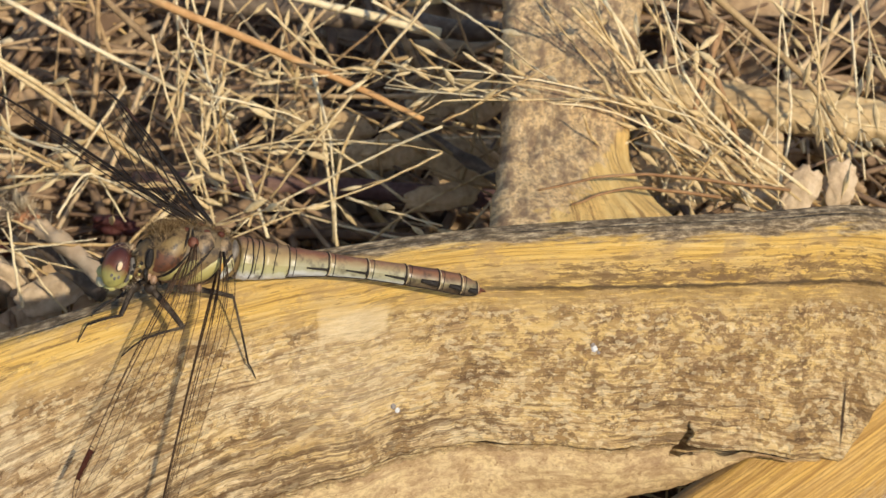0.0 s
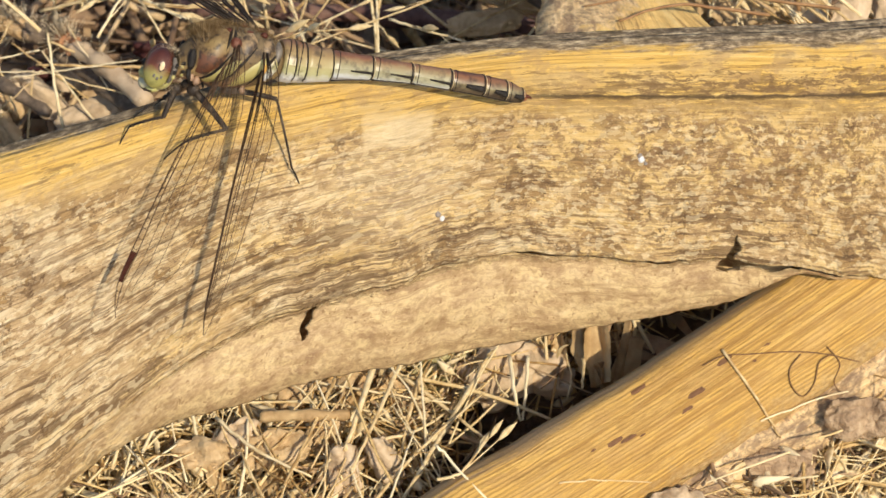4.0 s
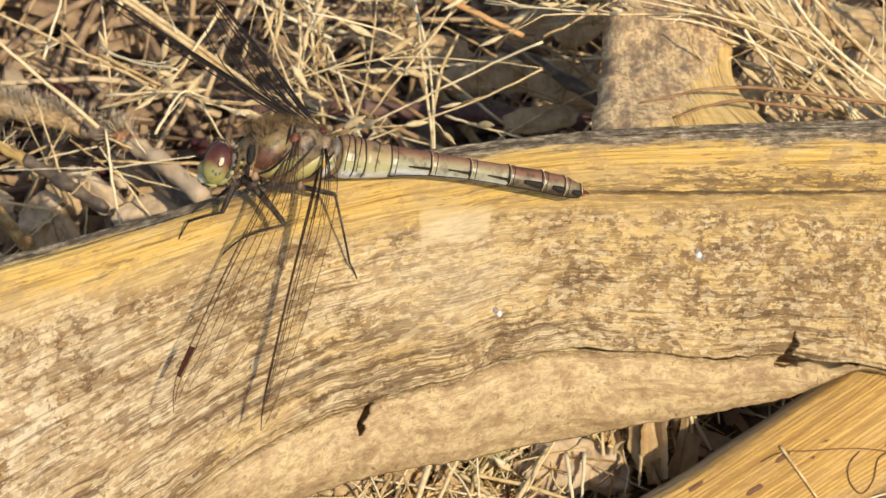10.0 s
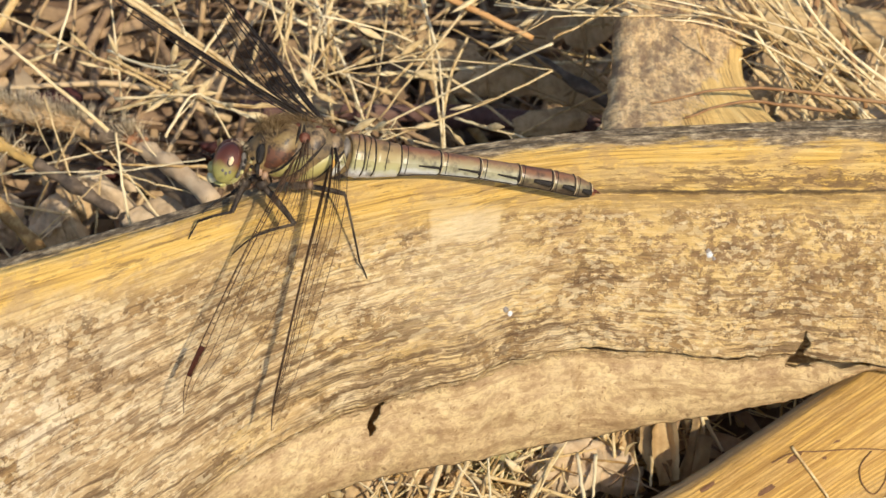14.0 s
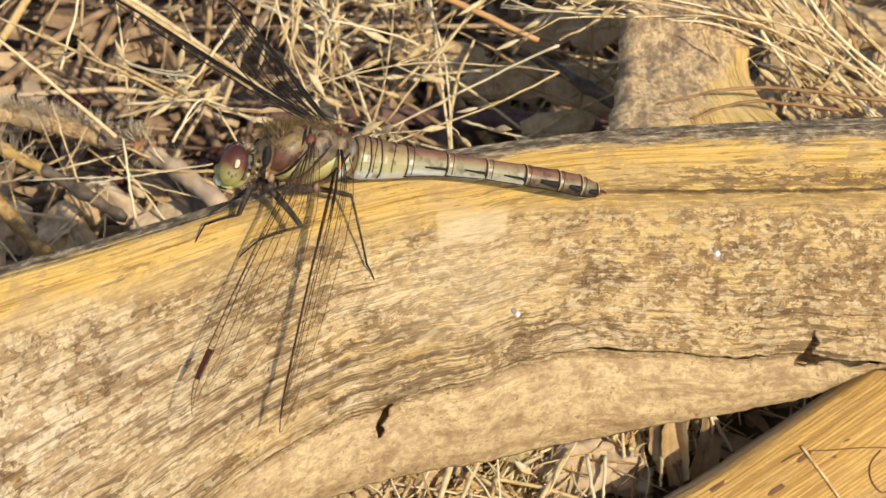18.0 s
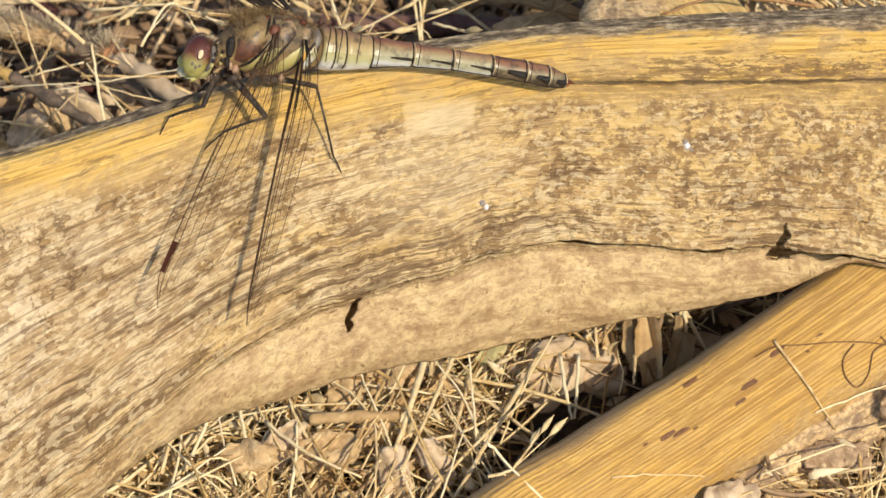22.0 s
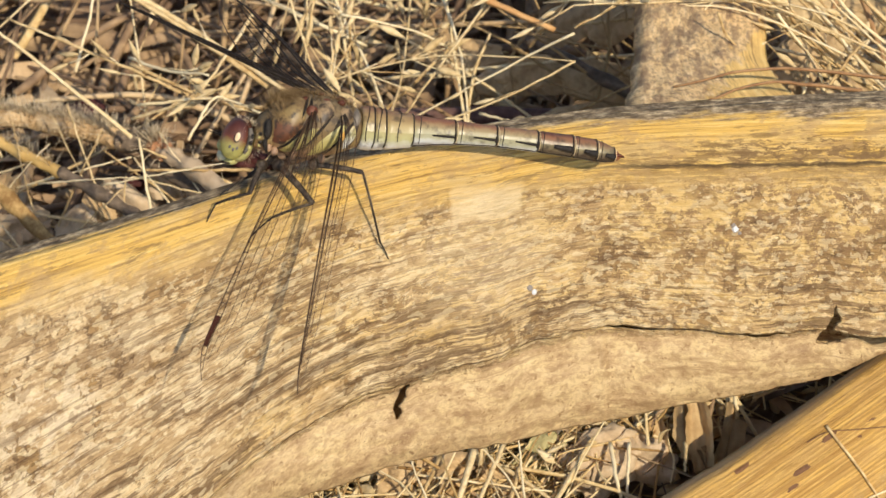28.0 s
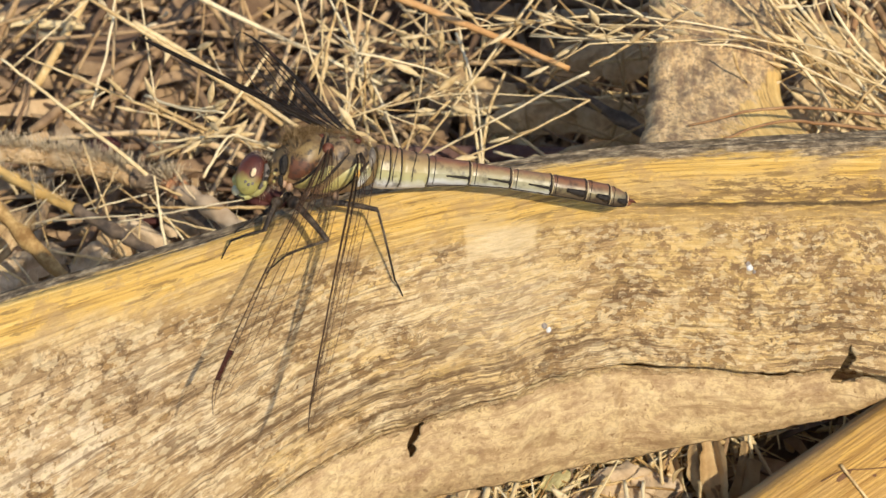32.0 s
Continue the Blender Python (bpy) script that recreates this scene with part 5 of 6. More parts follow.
OLIVE_SCRAP = dry_material("olive_scrap", [(0.24, 0.20, 0.10), (0.46, 0.41, 0.20), (0.66, 0.58, 0.33)], 500, relief=0.0005)
for k, (a, b, c, w, h, turn, mat) in enumerate(((14.6, -26.0, -6, 5.0, 4.2, 30, PALE_SCRAP),
        (19.9, -25.6, -6, 4.2, 3.0, -20, PALE_SCRAP),
        (6.9, -25.5, -8, 4.6, 2.2, 50, OLIVE_SCRAP),
        (-4.7, -25.9, -4, 4.0, 2.6, 10, TAN_SCRAP),
        (-10.0, -27.2, -3, 3.4, 2.2, 70, TAN_SCRAP),
        (-12.2, -33.8, 4, 4.2, 2.4, 15, TAN_SCRAP),
        (-17.2, -33.2, 3, 4.0, 2.0, 40, PALE_SCRAP),
        (-4.0, -36.4, 6, 3.6, 2.0, 100, PALE_SCRAP),
        (-6.7, -32.3, 1, 3.2, 1.8, 60, TAN_SCRAP),
        (0.6, -35.3, 5, 3.4, 1.6, 120, PALE_SCRAP),
        (-21.0, -34.2, 5, 3.6, 2.0, 0, TAN_SCRAP),
        (2.7, -28.2, -4, 3.8, 2.0, 140, TAN_SCRAP))):
    scrap(a, b, c, w, h, 70 + k, "papery crumpled piece of dead leaf in the straw heap", mat, turn, 0.9)
# faint straws deep in the gap behind the leaf
rnd = random.Random(37)
for k in range(22):
    x, y, z, t = rnd.uniform(2, 27), rnd.uniform(19, 38), rnd.uniform(-54, -44), rnd.gauss(2.2, 0.7)
    dx, dy = math.cos(t) * rnd.uniform(4, 9), math.sin(t) * rnd.uniform(3, 7)
    grass_stem([(x - dx, y - dy, z - 2), (x + rnd.gauss(0, 0.8), y, z), (x + dx, y + dy, z + 2)], rnd.choice((0.35, 0.5, 0.7)), 0, 700 + k, STEM_TAN, "dull tan straw deep in the litter")
# long straws leaning over the heap and across the dark gap
for pts, w in (
    ([(-0.4, -23.8, -4), (-2.1, -28.6, 2), (-4.0, -33.8, 6)], 0.9),
    ([(13.3, -23.7, -5), (7.9, -31.4, 3.5), (2.8, -38.6, 11)], 0.75),
    ([(2.8, -26.0, -3), (8.0, -29.5, 0), (12.7, -33.0, 3)], 0.6),
    ([(15.7, -23.7, -5), (16.1, -27.6, -1), (16.8, -31.0, 0)], 0.6),
    ([(18.0, -23.7, -5), (17.5, -27.7, -2), (17.1, -30.9, 0)], 0.5),
    ([(24.3, -23.7, -1), (24.2, -25.3, 1), (23.9, -26.8, 3)], 0.5),
    ([(3.2, -23.0, -5), (0.0, -29.6, 3), (-3.2, -35.7, 8)], 0.6),
    ([(-4.6, -24.6, -3), (-7.9, -31.3, 4), (-11.0, -37.2, 10)], 0.5),
    ([(-19.2, -30.3, 2), (-14.4, -33.6, 6), (-7.8, -36.4, 9)], 0.5),
    ([(4.9, -26.0, -3), (3.4, -30.4, 2), (2.6, -34.1, 5)], 0.6),
    ([(-0.0, -32.8, 4), (4.6, -31.7, 3), (9.7, -29.0, -2)], 0.45)):
    stem(pts, w, 0)
twig("flat_straw", "broad pale hollow straw lying on the heap", [(-14.0, -30.1, 2.5), (-8.6, -30.0, 2.5), (-3.4, -30.0, 2.0)], 1.25, SHEATH)
rnd = random.Random(23)
for k in range(26):
    x, y, t = rnd.uniform(-30, 8), rnd.uniform(-40, -27), rnd.gauss(1.45, 0.55)
    ln = rnd.uniform(5, 10)
    z = -4.5 - (24 + y) * 0.87
    dx, dy = math.cos(t) * ln, math.sin(t) * ln
    stem([(x - dx, y - dy, z + 0.87 * dy), (x, y, z + 1.5), (x + dx + rnd.gauss(0, 1), y + dy, z - 0.5 * dy)], rnd.choice((0.28, 0.36, 0.5)), 0)


# ---- the dragonfly: x to the head, y to its left, z to its back, in millimetres ----
BODY_X = Vector((-0.924, 0.117, 0.363)).normalized()
BODY_Z = Vector((0.16, 0.97, 0.20))
BODY_Z = (BODY_Z - BODY_Z.dot(BODY_X) * BODY_X).normalized()
BODY_Y = BODY_Z.cross(BODY_X)
BODY = Matrix((BODY_X, BODY_Y, BODY_Z)).transposed().to_4x4()
BODY.translation = Vector((-14.1, 10.3, 50.0))
BODY_IN = BODY.inverted()
REST = TILT @ Matrix.Translation(BODY.translation * MM) @ BODY.to_3x3().to_4x4()


def own(a, b, c):
    """A place of TILT, in the dragonfly's own millimetres."""
    return BODY_IN @ Vector((a, b, c))


def insect_material(name, stops, axis="Z", lo=-2.0, hi=2.0, spot=(0.03, 0.02, 0.015), amount=0.5, rough=0.4, scale=1400, level=0.6):
    """Chitin: colours along one axis of the part, with small dark blotches."""
    m, nt, b = shade(name)
    tc = node(nt, "ShaderNodeTexCoord").outputs["Object"]
    xyz = node(nt, "ShaderNodeSeparateXYZ", Vector=tc)
    n = noise_of(nt, tc, scale, 4, 0.6)
    mr = node(nt, "ShaderNodeMapRange", Value=calc(nt, "ADD", xyz.outputs[axis], calc(nt, "MULTIPLY", calc(nt, "SUBTRACT", n, 0.5), (hi - lo) * 0.25 * MM)))
    mr.inputs[1].default_value, mr.inputs[2].default_value = lo * MM, hi * MM
    col = ramp(nt, mr.outputs[0], stops)
    sp = ramp(nt, noise_of(nt, tc, scale * 0.7, 3, 0.6, shift=(3, 1, 5)), [(level, (0,)), (level + 0.14, (amount,))])
    nt.links.new(mix(nt, sp, col, spot), b.inputs["Base Color"])
    b.inputs["Roughness"].default_value = rough
    nt.links.new(bump(nt, n, 0.00005), b.inputs["Normal"])
    return m


RED, OLIVE, PALE_BLUE = (0.23, 0.105, 0.05), (0.27, 0.235, 0.115), (0.53, 0.55, 0.55)
SEGMENT = insect_material("abdomen_chitin", [(0.0, (0.30, 0.29, 0.27)), (0.10, PALE_BLUE), (0.20, (0.52, 0.53, 0.47)), (0.30, (0.38, 0.37, 0.25)), (0.58, OLIVE), (0.78, (0.29, 0.20, 0.10)), (0.90, RED), (1.0, (0.17, 0.06, 0.03))], lo=-0.45, hi=2.15, amount=0.65, rough=0.36, scale=1000, level=0.53)
BASE_SEGMENT = insect_material("abdomen_base_chitin", [(0.0, (0.45, 0.45, 0.44)), (0.18, (0.66, 0.67, 0.64)), (0.36, (0.42, 0.40, 0.20)), (0.62, (0.36, 0.28, 0.12)), (0.88, (0.28, 0.18, 0.08)), (1.0, (0.20, 0.09, 0.04))], lo=-1.7, hi=2.6, amount=0.65, rough=0.36, scale=1000, level=0.53)
TAIL_SEGMENT = insect_material("abdomen_tail_chitin", [(0.0, (0.04, 0.028, 0.02)), (0.25, (0.12, 0.09, 0.055)), (0.5, (0.24, 0.20, 0.10)), (0.72, (0.20, 0.11, 0.055)), (0.85, RED), (1.0, (0.10, 0.035, 0.02))], lo=-0.5, hi=1.85, amount=0.7, rough=0.36, scale=1000, level=0.5)
THORAX = insect_material("thorax_chitin", [(0.0, (0.30, 0.17, 0.10)), (0.25, (0.26, 0.18, 0.07)), (0.42, (0.16, 0.105, 0.04)), (0.7, (0.13, 0.085, 0.034)), (1.0, (0.22, 0.16, 0.08))], lo=-2.8, hi=3.0, amount=0.8, rough=0.6, scale=1700, level=0.5)
LIME = insect_material("side_plate_chitin", [(0, (0.33, 0.28, 0.09)), (1, (0.50, 0.45, 0.18))], amount=0.45, rough=0.45)
SHOULDER = insect_material("shoulder_chitin", [(0.0, (0.10, 0.036, 0.018)), (0.34, (0.14, 0.06, 0.026)), (0.46, (0.21, 0.135, 0.05)), (0.66, (0.27, 0.19, 0.075)), (0.82, (0.16, 0.10, 0.04)), (1.0, (0.34, 0.25, 0.12))], lo=-1.2, hi=3.2, amount=0.9, rough=0.45, scale=1700, level=0.46)
WING_BASE = insect_material("wing_base_plate_chitin", [(0, (0.16, 0.10, 0.045)), (1, (0.33, 0.23, 0.12))], lo=0.0, hi=3.0, amount=0.9, rough=0.5, scale=1500, level=0.46)
EYE = insect_material("compound_eye", [(0.0, (0.30, 0.29, 0.09)), (0.30, (0.29, 0.26, 0.075)), (0.42, (0.20, 0.13, 0.045)), (0.50, (0.13, 0.042, 0.022)), (0.8, (0.075, 0.022, 0.014)), (1.0, (0.035, 0.014, 0.010))], lo=-2.35, hi=2.35, amount=0.35, rough=0.3, level=0.56)
EYE_SPOT = dry_material("eye_spot", [(0.66, 0.46, 0.24), (0.86, 0.70, 0.48)], 1500, rough=0.35)
ORANGE_PATCH = dry_material("orange_chitin", [(0.42, 0.20, 0.04), (0.66, 0.38, 0.09)], 1800, rough=0.45)
COXA = insect_material("coxa_chitin", [(0, (0.16, 0.10, 0.06)), (1, (0.40, 0.25, 0.15))], lo=-3.4, hi=-1.8, amount=0.85, rough=0.55, level=0.52)
GREY_PLATE = insect_material("grey_chitin", [(0, (0.09, 0.08, 0.07)), (1, (0.20, 0.17, 0.13))], amount=0.6, rough=0.5, level=0.5)
FACE = insect_material("face_chitin", [(0.0, (0.44, 0.42, 0.16)), (0.5, (0.40, 0.36, 0.10)), (1.0, (0.30, 0.20, 0.07))], lo=-2.0, hi=1.5, amount=0.5, spot=(0.05, 0.045, 0.015), scale=900)
PALE_FACE = insect_material("pale_face_chitin", [(0, (0.50, 0.47, 0.30)), (1, (0.58, 0.54, 0.36))], amount=0.35, rough=0.3)
BLACK = dry_material("black_chitin", [(0.010, 0.009, 0.008), (0.035, 0.028, 0.022)], 3000, rough=0.38)
LEG = dry_material("leg_chitin", [(0.010, 0.008, 0.007), (0.035, 0.026, 0.020), (0.16, 0.125, 0.09)], 1300, rough=0.5)
TAN_MEMBRANE = dry_material("wing_base_chitin", [(0.04, 0.014, 0.009), (0.11, 0.034, 0.019), (0.26, 0.13, 0.085)], 1700, rough=0.5)
STIGMA = dry_material("pterostigma", [(0.05, 0.016, 0.010), (0.12, 0.034, 0.018)], 2500, rough=0.45)
FUR = dry_material("tawny_fur", [(0.10, 0.06, 0.025), (0.25, 0.16, 0.07), (0.42, 0.30, 0.15)], 900, island=0.5)
# VEIN again, with the shade on the raised wings put into its colour
VEIN_SHADED = dry_material("shaded_wing_vein", [(0.010, 0.008, 0.007), (0.035, 0.024, 0.018)], 2500, rough=0.4)
VEIN = dry_material("wing_vein", [(0.030, 0.017, 0.010), (0.10, 0.055, 0.030)], 2500, rough=0.45)


def membrane_material():
    m = bpy.data.materials.new("wing_membrane")
    m.use_nodes = True
    nt = m.node_tree
    out = nt.nodes["Material Output"]
    b = nt.nodes["Principled BSDF"]
    b.inputs["Base Color"].default_value, b.inputs["Roughness"].default_value = (0.32, 0.25, 0.17, 1), 0.22
    clear = nt.nodes.new("ShaderNodeBsdfTransparent")
    clear.inputs[0].default_value = (0.985, 0.975, 0.95, 1)
    mx = node(nt, "ShaderNodeMixShader")
    tc = node(nt, "ShaderNodeTexCoord").outputs["Object"]
    nt.links.new(ramp(nt, noise_of(nt, tc, 500, 3), [(0.3, (0.015,)), (0.8, (0.05,))]), mx.inputs[0])
    nt.links.new(clear.outputs[0], mx.inputs[1])
    nt.links.new(b.outputs[0], mx.inputs[2])
    nt.links.new(mx.outputs[0], out.inputs[0])
    return m


MEMBRANE = membrane_material()


def mm_acc(fn):
    """An Acc filled in millimetres by fn, turned to metres."""
    acc = Acc()
    fn(acc)
    acc.v = [Vector(p) * MM for p in acc.v]
    return acc


def lathe(acc, stations, sides=18):
    """A body along x: stations (x, y, z, half width, half height)."""
    rows = []
    for x, y, z, w, h in stations:
        rows.append([Vector((x, y + w * math.cos(t), z + h * math.sin(t))) * 1.0 for t in np.linspace(0, 2 * math.pi, sides + 1)])
    acc.grid(rows)
    for r, flip in ((rows[0], False), (rows[-1], True)):
        c = sum(r[:-1], Vector()) / sides
        base = len(acc.v)
        acc.v.append(c)
        acc.v.extend(r)
        for k in range(sides):
            f = (base, base + 1 + k, base + 2 + k)
            acc.f.append(f if flip else f[::-1])


def ball(acc, centre, radii, n=16):
    rows = []
    for p in np.linspace(0, math.pi, n):
        rows.append([Vector((math.sin(p) * math.cos(t) * radii[0], math.sin(p) * math.sin(t) * radii[1], math.cos(p) * radii[2])) for t in np.linspace(0, 2 * math.pi, 2 * n + 1)])
    rows = [[v + Vector(centre) for v in r] for r in rows]
    acc.grid(rows)


def piece(name, material, parent, fn, label=""):
    return part(name, mm_acc(fn), material, parent, label)


def radius_at(x):
    xs = [-32, -31.2, -30.3, -28.9, -26.3, -22.7, -18.4, -14.3, -12, -9.7, -7.6, -5.5, -4.6]
    hs = [0.4, 0.72, 0.98, 1.12, 1.13, 1.09, 1.06, 1.24, 1.42, 1.67, 1.95, 2.2, 2.1]
    return float(np.interp(x, xs, hs))


def axis_z(x):
    return float(np.interp(x, [-32, -31, -28.9, -26.3, -22.7, -18.4, -14.3, -12, -9.7, -7.6, -5.5, 0], [0.1, 0.26, 0.52, 0.70, 0.82, 0.90, 0.88, 0.75, 0.60, 0.50, 0.48, 0.3]))


def abdomen(root):
    joints = [-4.6, -5.9, -7.1, -9.95, -14.3, -18.65, -22.95, -26.65, -29.2, -31.2]
    for i, (x0, x1) in enumerate(zip(joints, joints[1:])):
        mat = BASE_SEGMENT if i < 3 else (SEGMENT if i < 6 else TAIL_SEGMENT)

        def body(acc):
            st = []
            for u in np.linspace(0, 1, 12):
                x = x0 + (x1 - x0) * u
                r = radius_at(x) * (0.90 + 0.10 * min(1, u / 0.10)) * (1.0 + 0.035 * math.exp(-((u - 0.93) / 0.06) ** 2))
                st.append((x, 0, axis_z(x), r * 1.0, r))
            lathe(acc, st, 22)
        seg = piece("abdomen_segment", mat, root, body)

        def ring(acc):
            xr = x1 + 0.10
            rr = radius_at(xr) * 1.012
            acc_pts = [Vector((xr + 0.05 * math.sin(3 * t), rr * math.cos(t), axis_z(xr) + rr * math.sin(t))) for t in np.linspace(-0.9, math.pi + 0.9, 26)]
            acc.tube(acc_pts, [0.085] * 26, 5)
        piece("joint_ring", BLACK, seg, ring, "black ring at the joint")
        def pale(acc):
            xr = x1 - 0.12
            rr = radius_at(xr) * 0.985
            acc.tube([Vector((xr, rr * math.cos(t), axis_z(xr) + rr * math.sin(t))) for t in np.linspace(-0.9, math.pi + 0.9, 26)], [0.032] * 26, 5)
        if i > 2:
            piece("pale_ring", HUSK, seg, pale, "pale ring at the joint")

            def arc(acc):
                xr = x0 - 0.62 + 0.1 * (i > 5)
                rr = radius_at(xr) * 1.0
                acc.tube([Vector((xr + 0.10 * math.cos(2 * t), rr * math.cos(t), axis_z(xr) + rr * math.sin(t))) for t in np.linspace(-0.8, math.pi + 0.8, 26)], [0.052] * 26, 5)
            piece("front_arc", BLACK, seg, arc, "thin black arc behind the joint")
            for side in (1, -1):
                piece("joint_knot", BLACK, seg, lambda acc: ball(acc, (x1 + 0.16, side * radius_at(x1) * 0.93, axis_z(x1) - 0.12), (0.20, 0.14, 0.42), 8), "black knot at the joint")
        if i in (0, 1, 2):
            def band(acc):
                xr = (x0 + x1) / 2 + 0.1
                rr = radius_at(xr) * 1.01
                acc.tube([Vector((xr + 0.25 * math.cos(t * 2), rr * math.cos(t), axis_z(xr) + rr * math.sin(t))) for t in np.linspace(-0.5, math.pi + 0.5, 24)], [0.055] * 24, 5)
            piece("dark_band", BLACK, seg, band, "thin black band")
        if i >= 3:
            for side in (1, -1):
                def mark(acc):
                    pts, rad = [], []
                    big = 0.17 if i < 6 else 0.44
                    for u in np.linspace(0.42, 0.96, 9):
                        x = x0 + (x1 - x0) * u
                        ang = 0.02 - 0.2 * (u - 0.4)
                        r = radius_at(x) * 1.0
                        ang -= 0.12
                        pts.append((x, side * r * math.cos(ang), axis_z(x) + r * math.sin(ang)))
                        rad.append(big * (0.45 + 0.9 * (u - 0.4)) * (1.0 if u < 0.9 else 0.7))
                    acc.tube(pts, rad, 7)
                piece("side_mark", BLACK, seg, mark, "black side streak")

                def keel(acc):
                    pts = []
                    for u in np.linspace(0.02, 0.98, 8):
                        x = x0 + (x1 - x0) * u
                        ang = -0.98
                        r = radius_at(x) * 1.0
                        pts.append((x, side * r * math.cos(ang), axis_z(x) + r * math.sin(ang)))
                    acc.tube(pts, [0.075] * 8, 5)
                piece("lower_keel", BLACK, seg, keel)
    def tip(acc):
        lathe(acc, [(-31.2, 0, 0.22, 0.68, 0.66), (-31.6, 0, 0.15, 0.5, 0.5), (-31.9, 0, 0.1, 0.25, 0.25)], 12)
    piece("tail_tip", insect_material("tail_tip_chitin", [(0, (0.20, 0.07, 0.03)), (1, (0.30, 0.12, 0.05))]), root, tip, "reddish tail tip")
    for y in (0.35, -0.35):
        piece("cercus", TAN_MEMBRANE, root, lambda acc: acc.tube([(-31.2, y, 0.30), (-31.8, y * 1.2, 0.28), (-32.3, y * 1.0, 0.12)], [0.2, 0.2, 0.05], 7))


def head(root):
    hd = thing("head", mm_acc(lambda acc: ball(acc, (6.6, 0, -1.7), (1.35, 2.1, 1.7))).mesh("head"), FACE, pose(6.95 * MM, 0, -2.15 * MM, 0, 0, -16) @ Matrix.Scale(0.94, 4) @ Matrix.Translation((-6.6 * MM, 0, 1.4 * MM)), parent=root, label="olive-yellow head with dark spots")
    for side in (1, -1):
        eye = thing("compound_eye", mm_acc(lambda acc: ball(acc, (0, 0, 0), (1.5, 1.25, 2.2), 22)).mesh("compound_eye"), EYE, pose(7.0 * MM, side * 1.55 * MM, -0.9 * MM, side * 12, -10, 0), hd, "glossy red-brown eye over olive below")

        def on_eye(x, z, lift=1.0):
            return Vector((x, side * lift * 1.3 * math.sqrt(max(0.05, 1 - (x / 1.62) ** 2 - (z / 2.3) ** 2)), z))
        piece("pale_spot", EYE_SPOT, eye, lambda acc: ball(acc, on_eye(-0.28, 0.22, 0.96), (0.25, 0.14, 0.48), 12), "pale oval eye spot")
        piece("spot_rim", BLACK, eye, lambda acc: acc.tube([on_eye(-0.28 + 0.30 * math.cos(t), 0.22 + 0.56 * math.sin(t), 0.98) for t in np.linspace(-2.6, 0.2, 13)], [0.06] * 13, 5), "dark line round the eye spot")
        for x, z in ((0.2, -0.95), (-0.2, -1.15), (-0.55, -0.9)):
            piece("eye_dot", GREY_PLATE, eye, lambda acc: ball(acc, on_eye(x, z, 0.96), (0.15, 0.07, 0.2), 6), "small dark dot")
        piece("eye_edge", GREY_PLATE, eye, lambda acc: acc.tube([(-1.2, side * 0.5, 1.5), (-1.55, side * 0.6, 0.7), (-1.6, side * 0.65, -0.3), (-1.35, side * 0.7, -1.2)], [0.20, 0.34, 0.30, 0.14], 7), "grey mottled rim behind the eye")
        for z, mat in ((0.75, BLACK), (0.0, BLACK), (-0.45, LIME)):
            piece("rim_spot", mat, eye, lambda acc: ball(acc, (-1.7, side * 0.9, z), (0.2, 0.2, 0.28), 7), "black or yellow spot behind the eye")
    piece("frons", FACE, hd, lambda acc: ball(acc, (8.2, 0, -1.9), (0.75, 1.1, 0.75)), "olive forehead")
    piece("labrum", PALE_FACE, hd, lambda acc: ball(acc, (8.15, 0, -2.9), (0.7, 1.15, 0.75)), "pale yellow upper lip")
    piece("mouthpart", FACE, hd, lambda acc: ball(acc, (7.45, 0, -3.35), (0.9, 1.1, 0.5)))
    for side in (1, -1):
        piece("mandible", BLACK, hd, lambda acc: acc.tube([(8.5, side * 0.5, -3.3), (8.0, side * 0.9, -3.5), (7.3, side * 1.1, -3.55)], [0.10, 0.16, 0.10], 6), "dark jaw line")
    rnd = random.Random(8)

    def hairs(acc):
        for _ in range(340):
            d = Vector((rnd.gauss(-0.3, 0.7), rnd.gauss(0.2, 0.8), rnd.gauss(0.5, 0.7))).normalized()
            p = Vector((6.2, 0, -1.1)) + Vector((d.x * 1.6, d.y * 2.4, d.z * 2.1))
            acc.tube([p, p + d * rnd.uniform(0.2, 0.7)], [0.016, 0.006], 3)
    piece("head_hairs", HAIR, hd, hairs, "pale hairs behind the eyes")
    piece("vertex", BLACK, hd, lambda acc: ball(acc, (8.4, 0, -0.8), (0.45, 0.8, 0.4)), "black bump between the eyes")
    for side in (1, -1):
        piece("antenna", BLACK, hd, lambda acc: acc.tube([(8.7, side * 0.5, -0.8), (9.4, side * 0.8, -0.6), (10.2, side * 1.1, -0.4)], [0.09, 0.06, 0.03], 5))


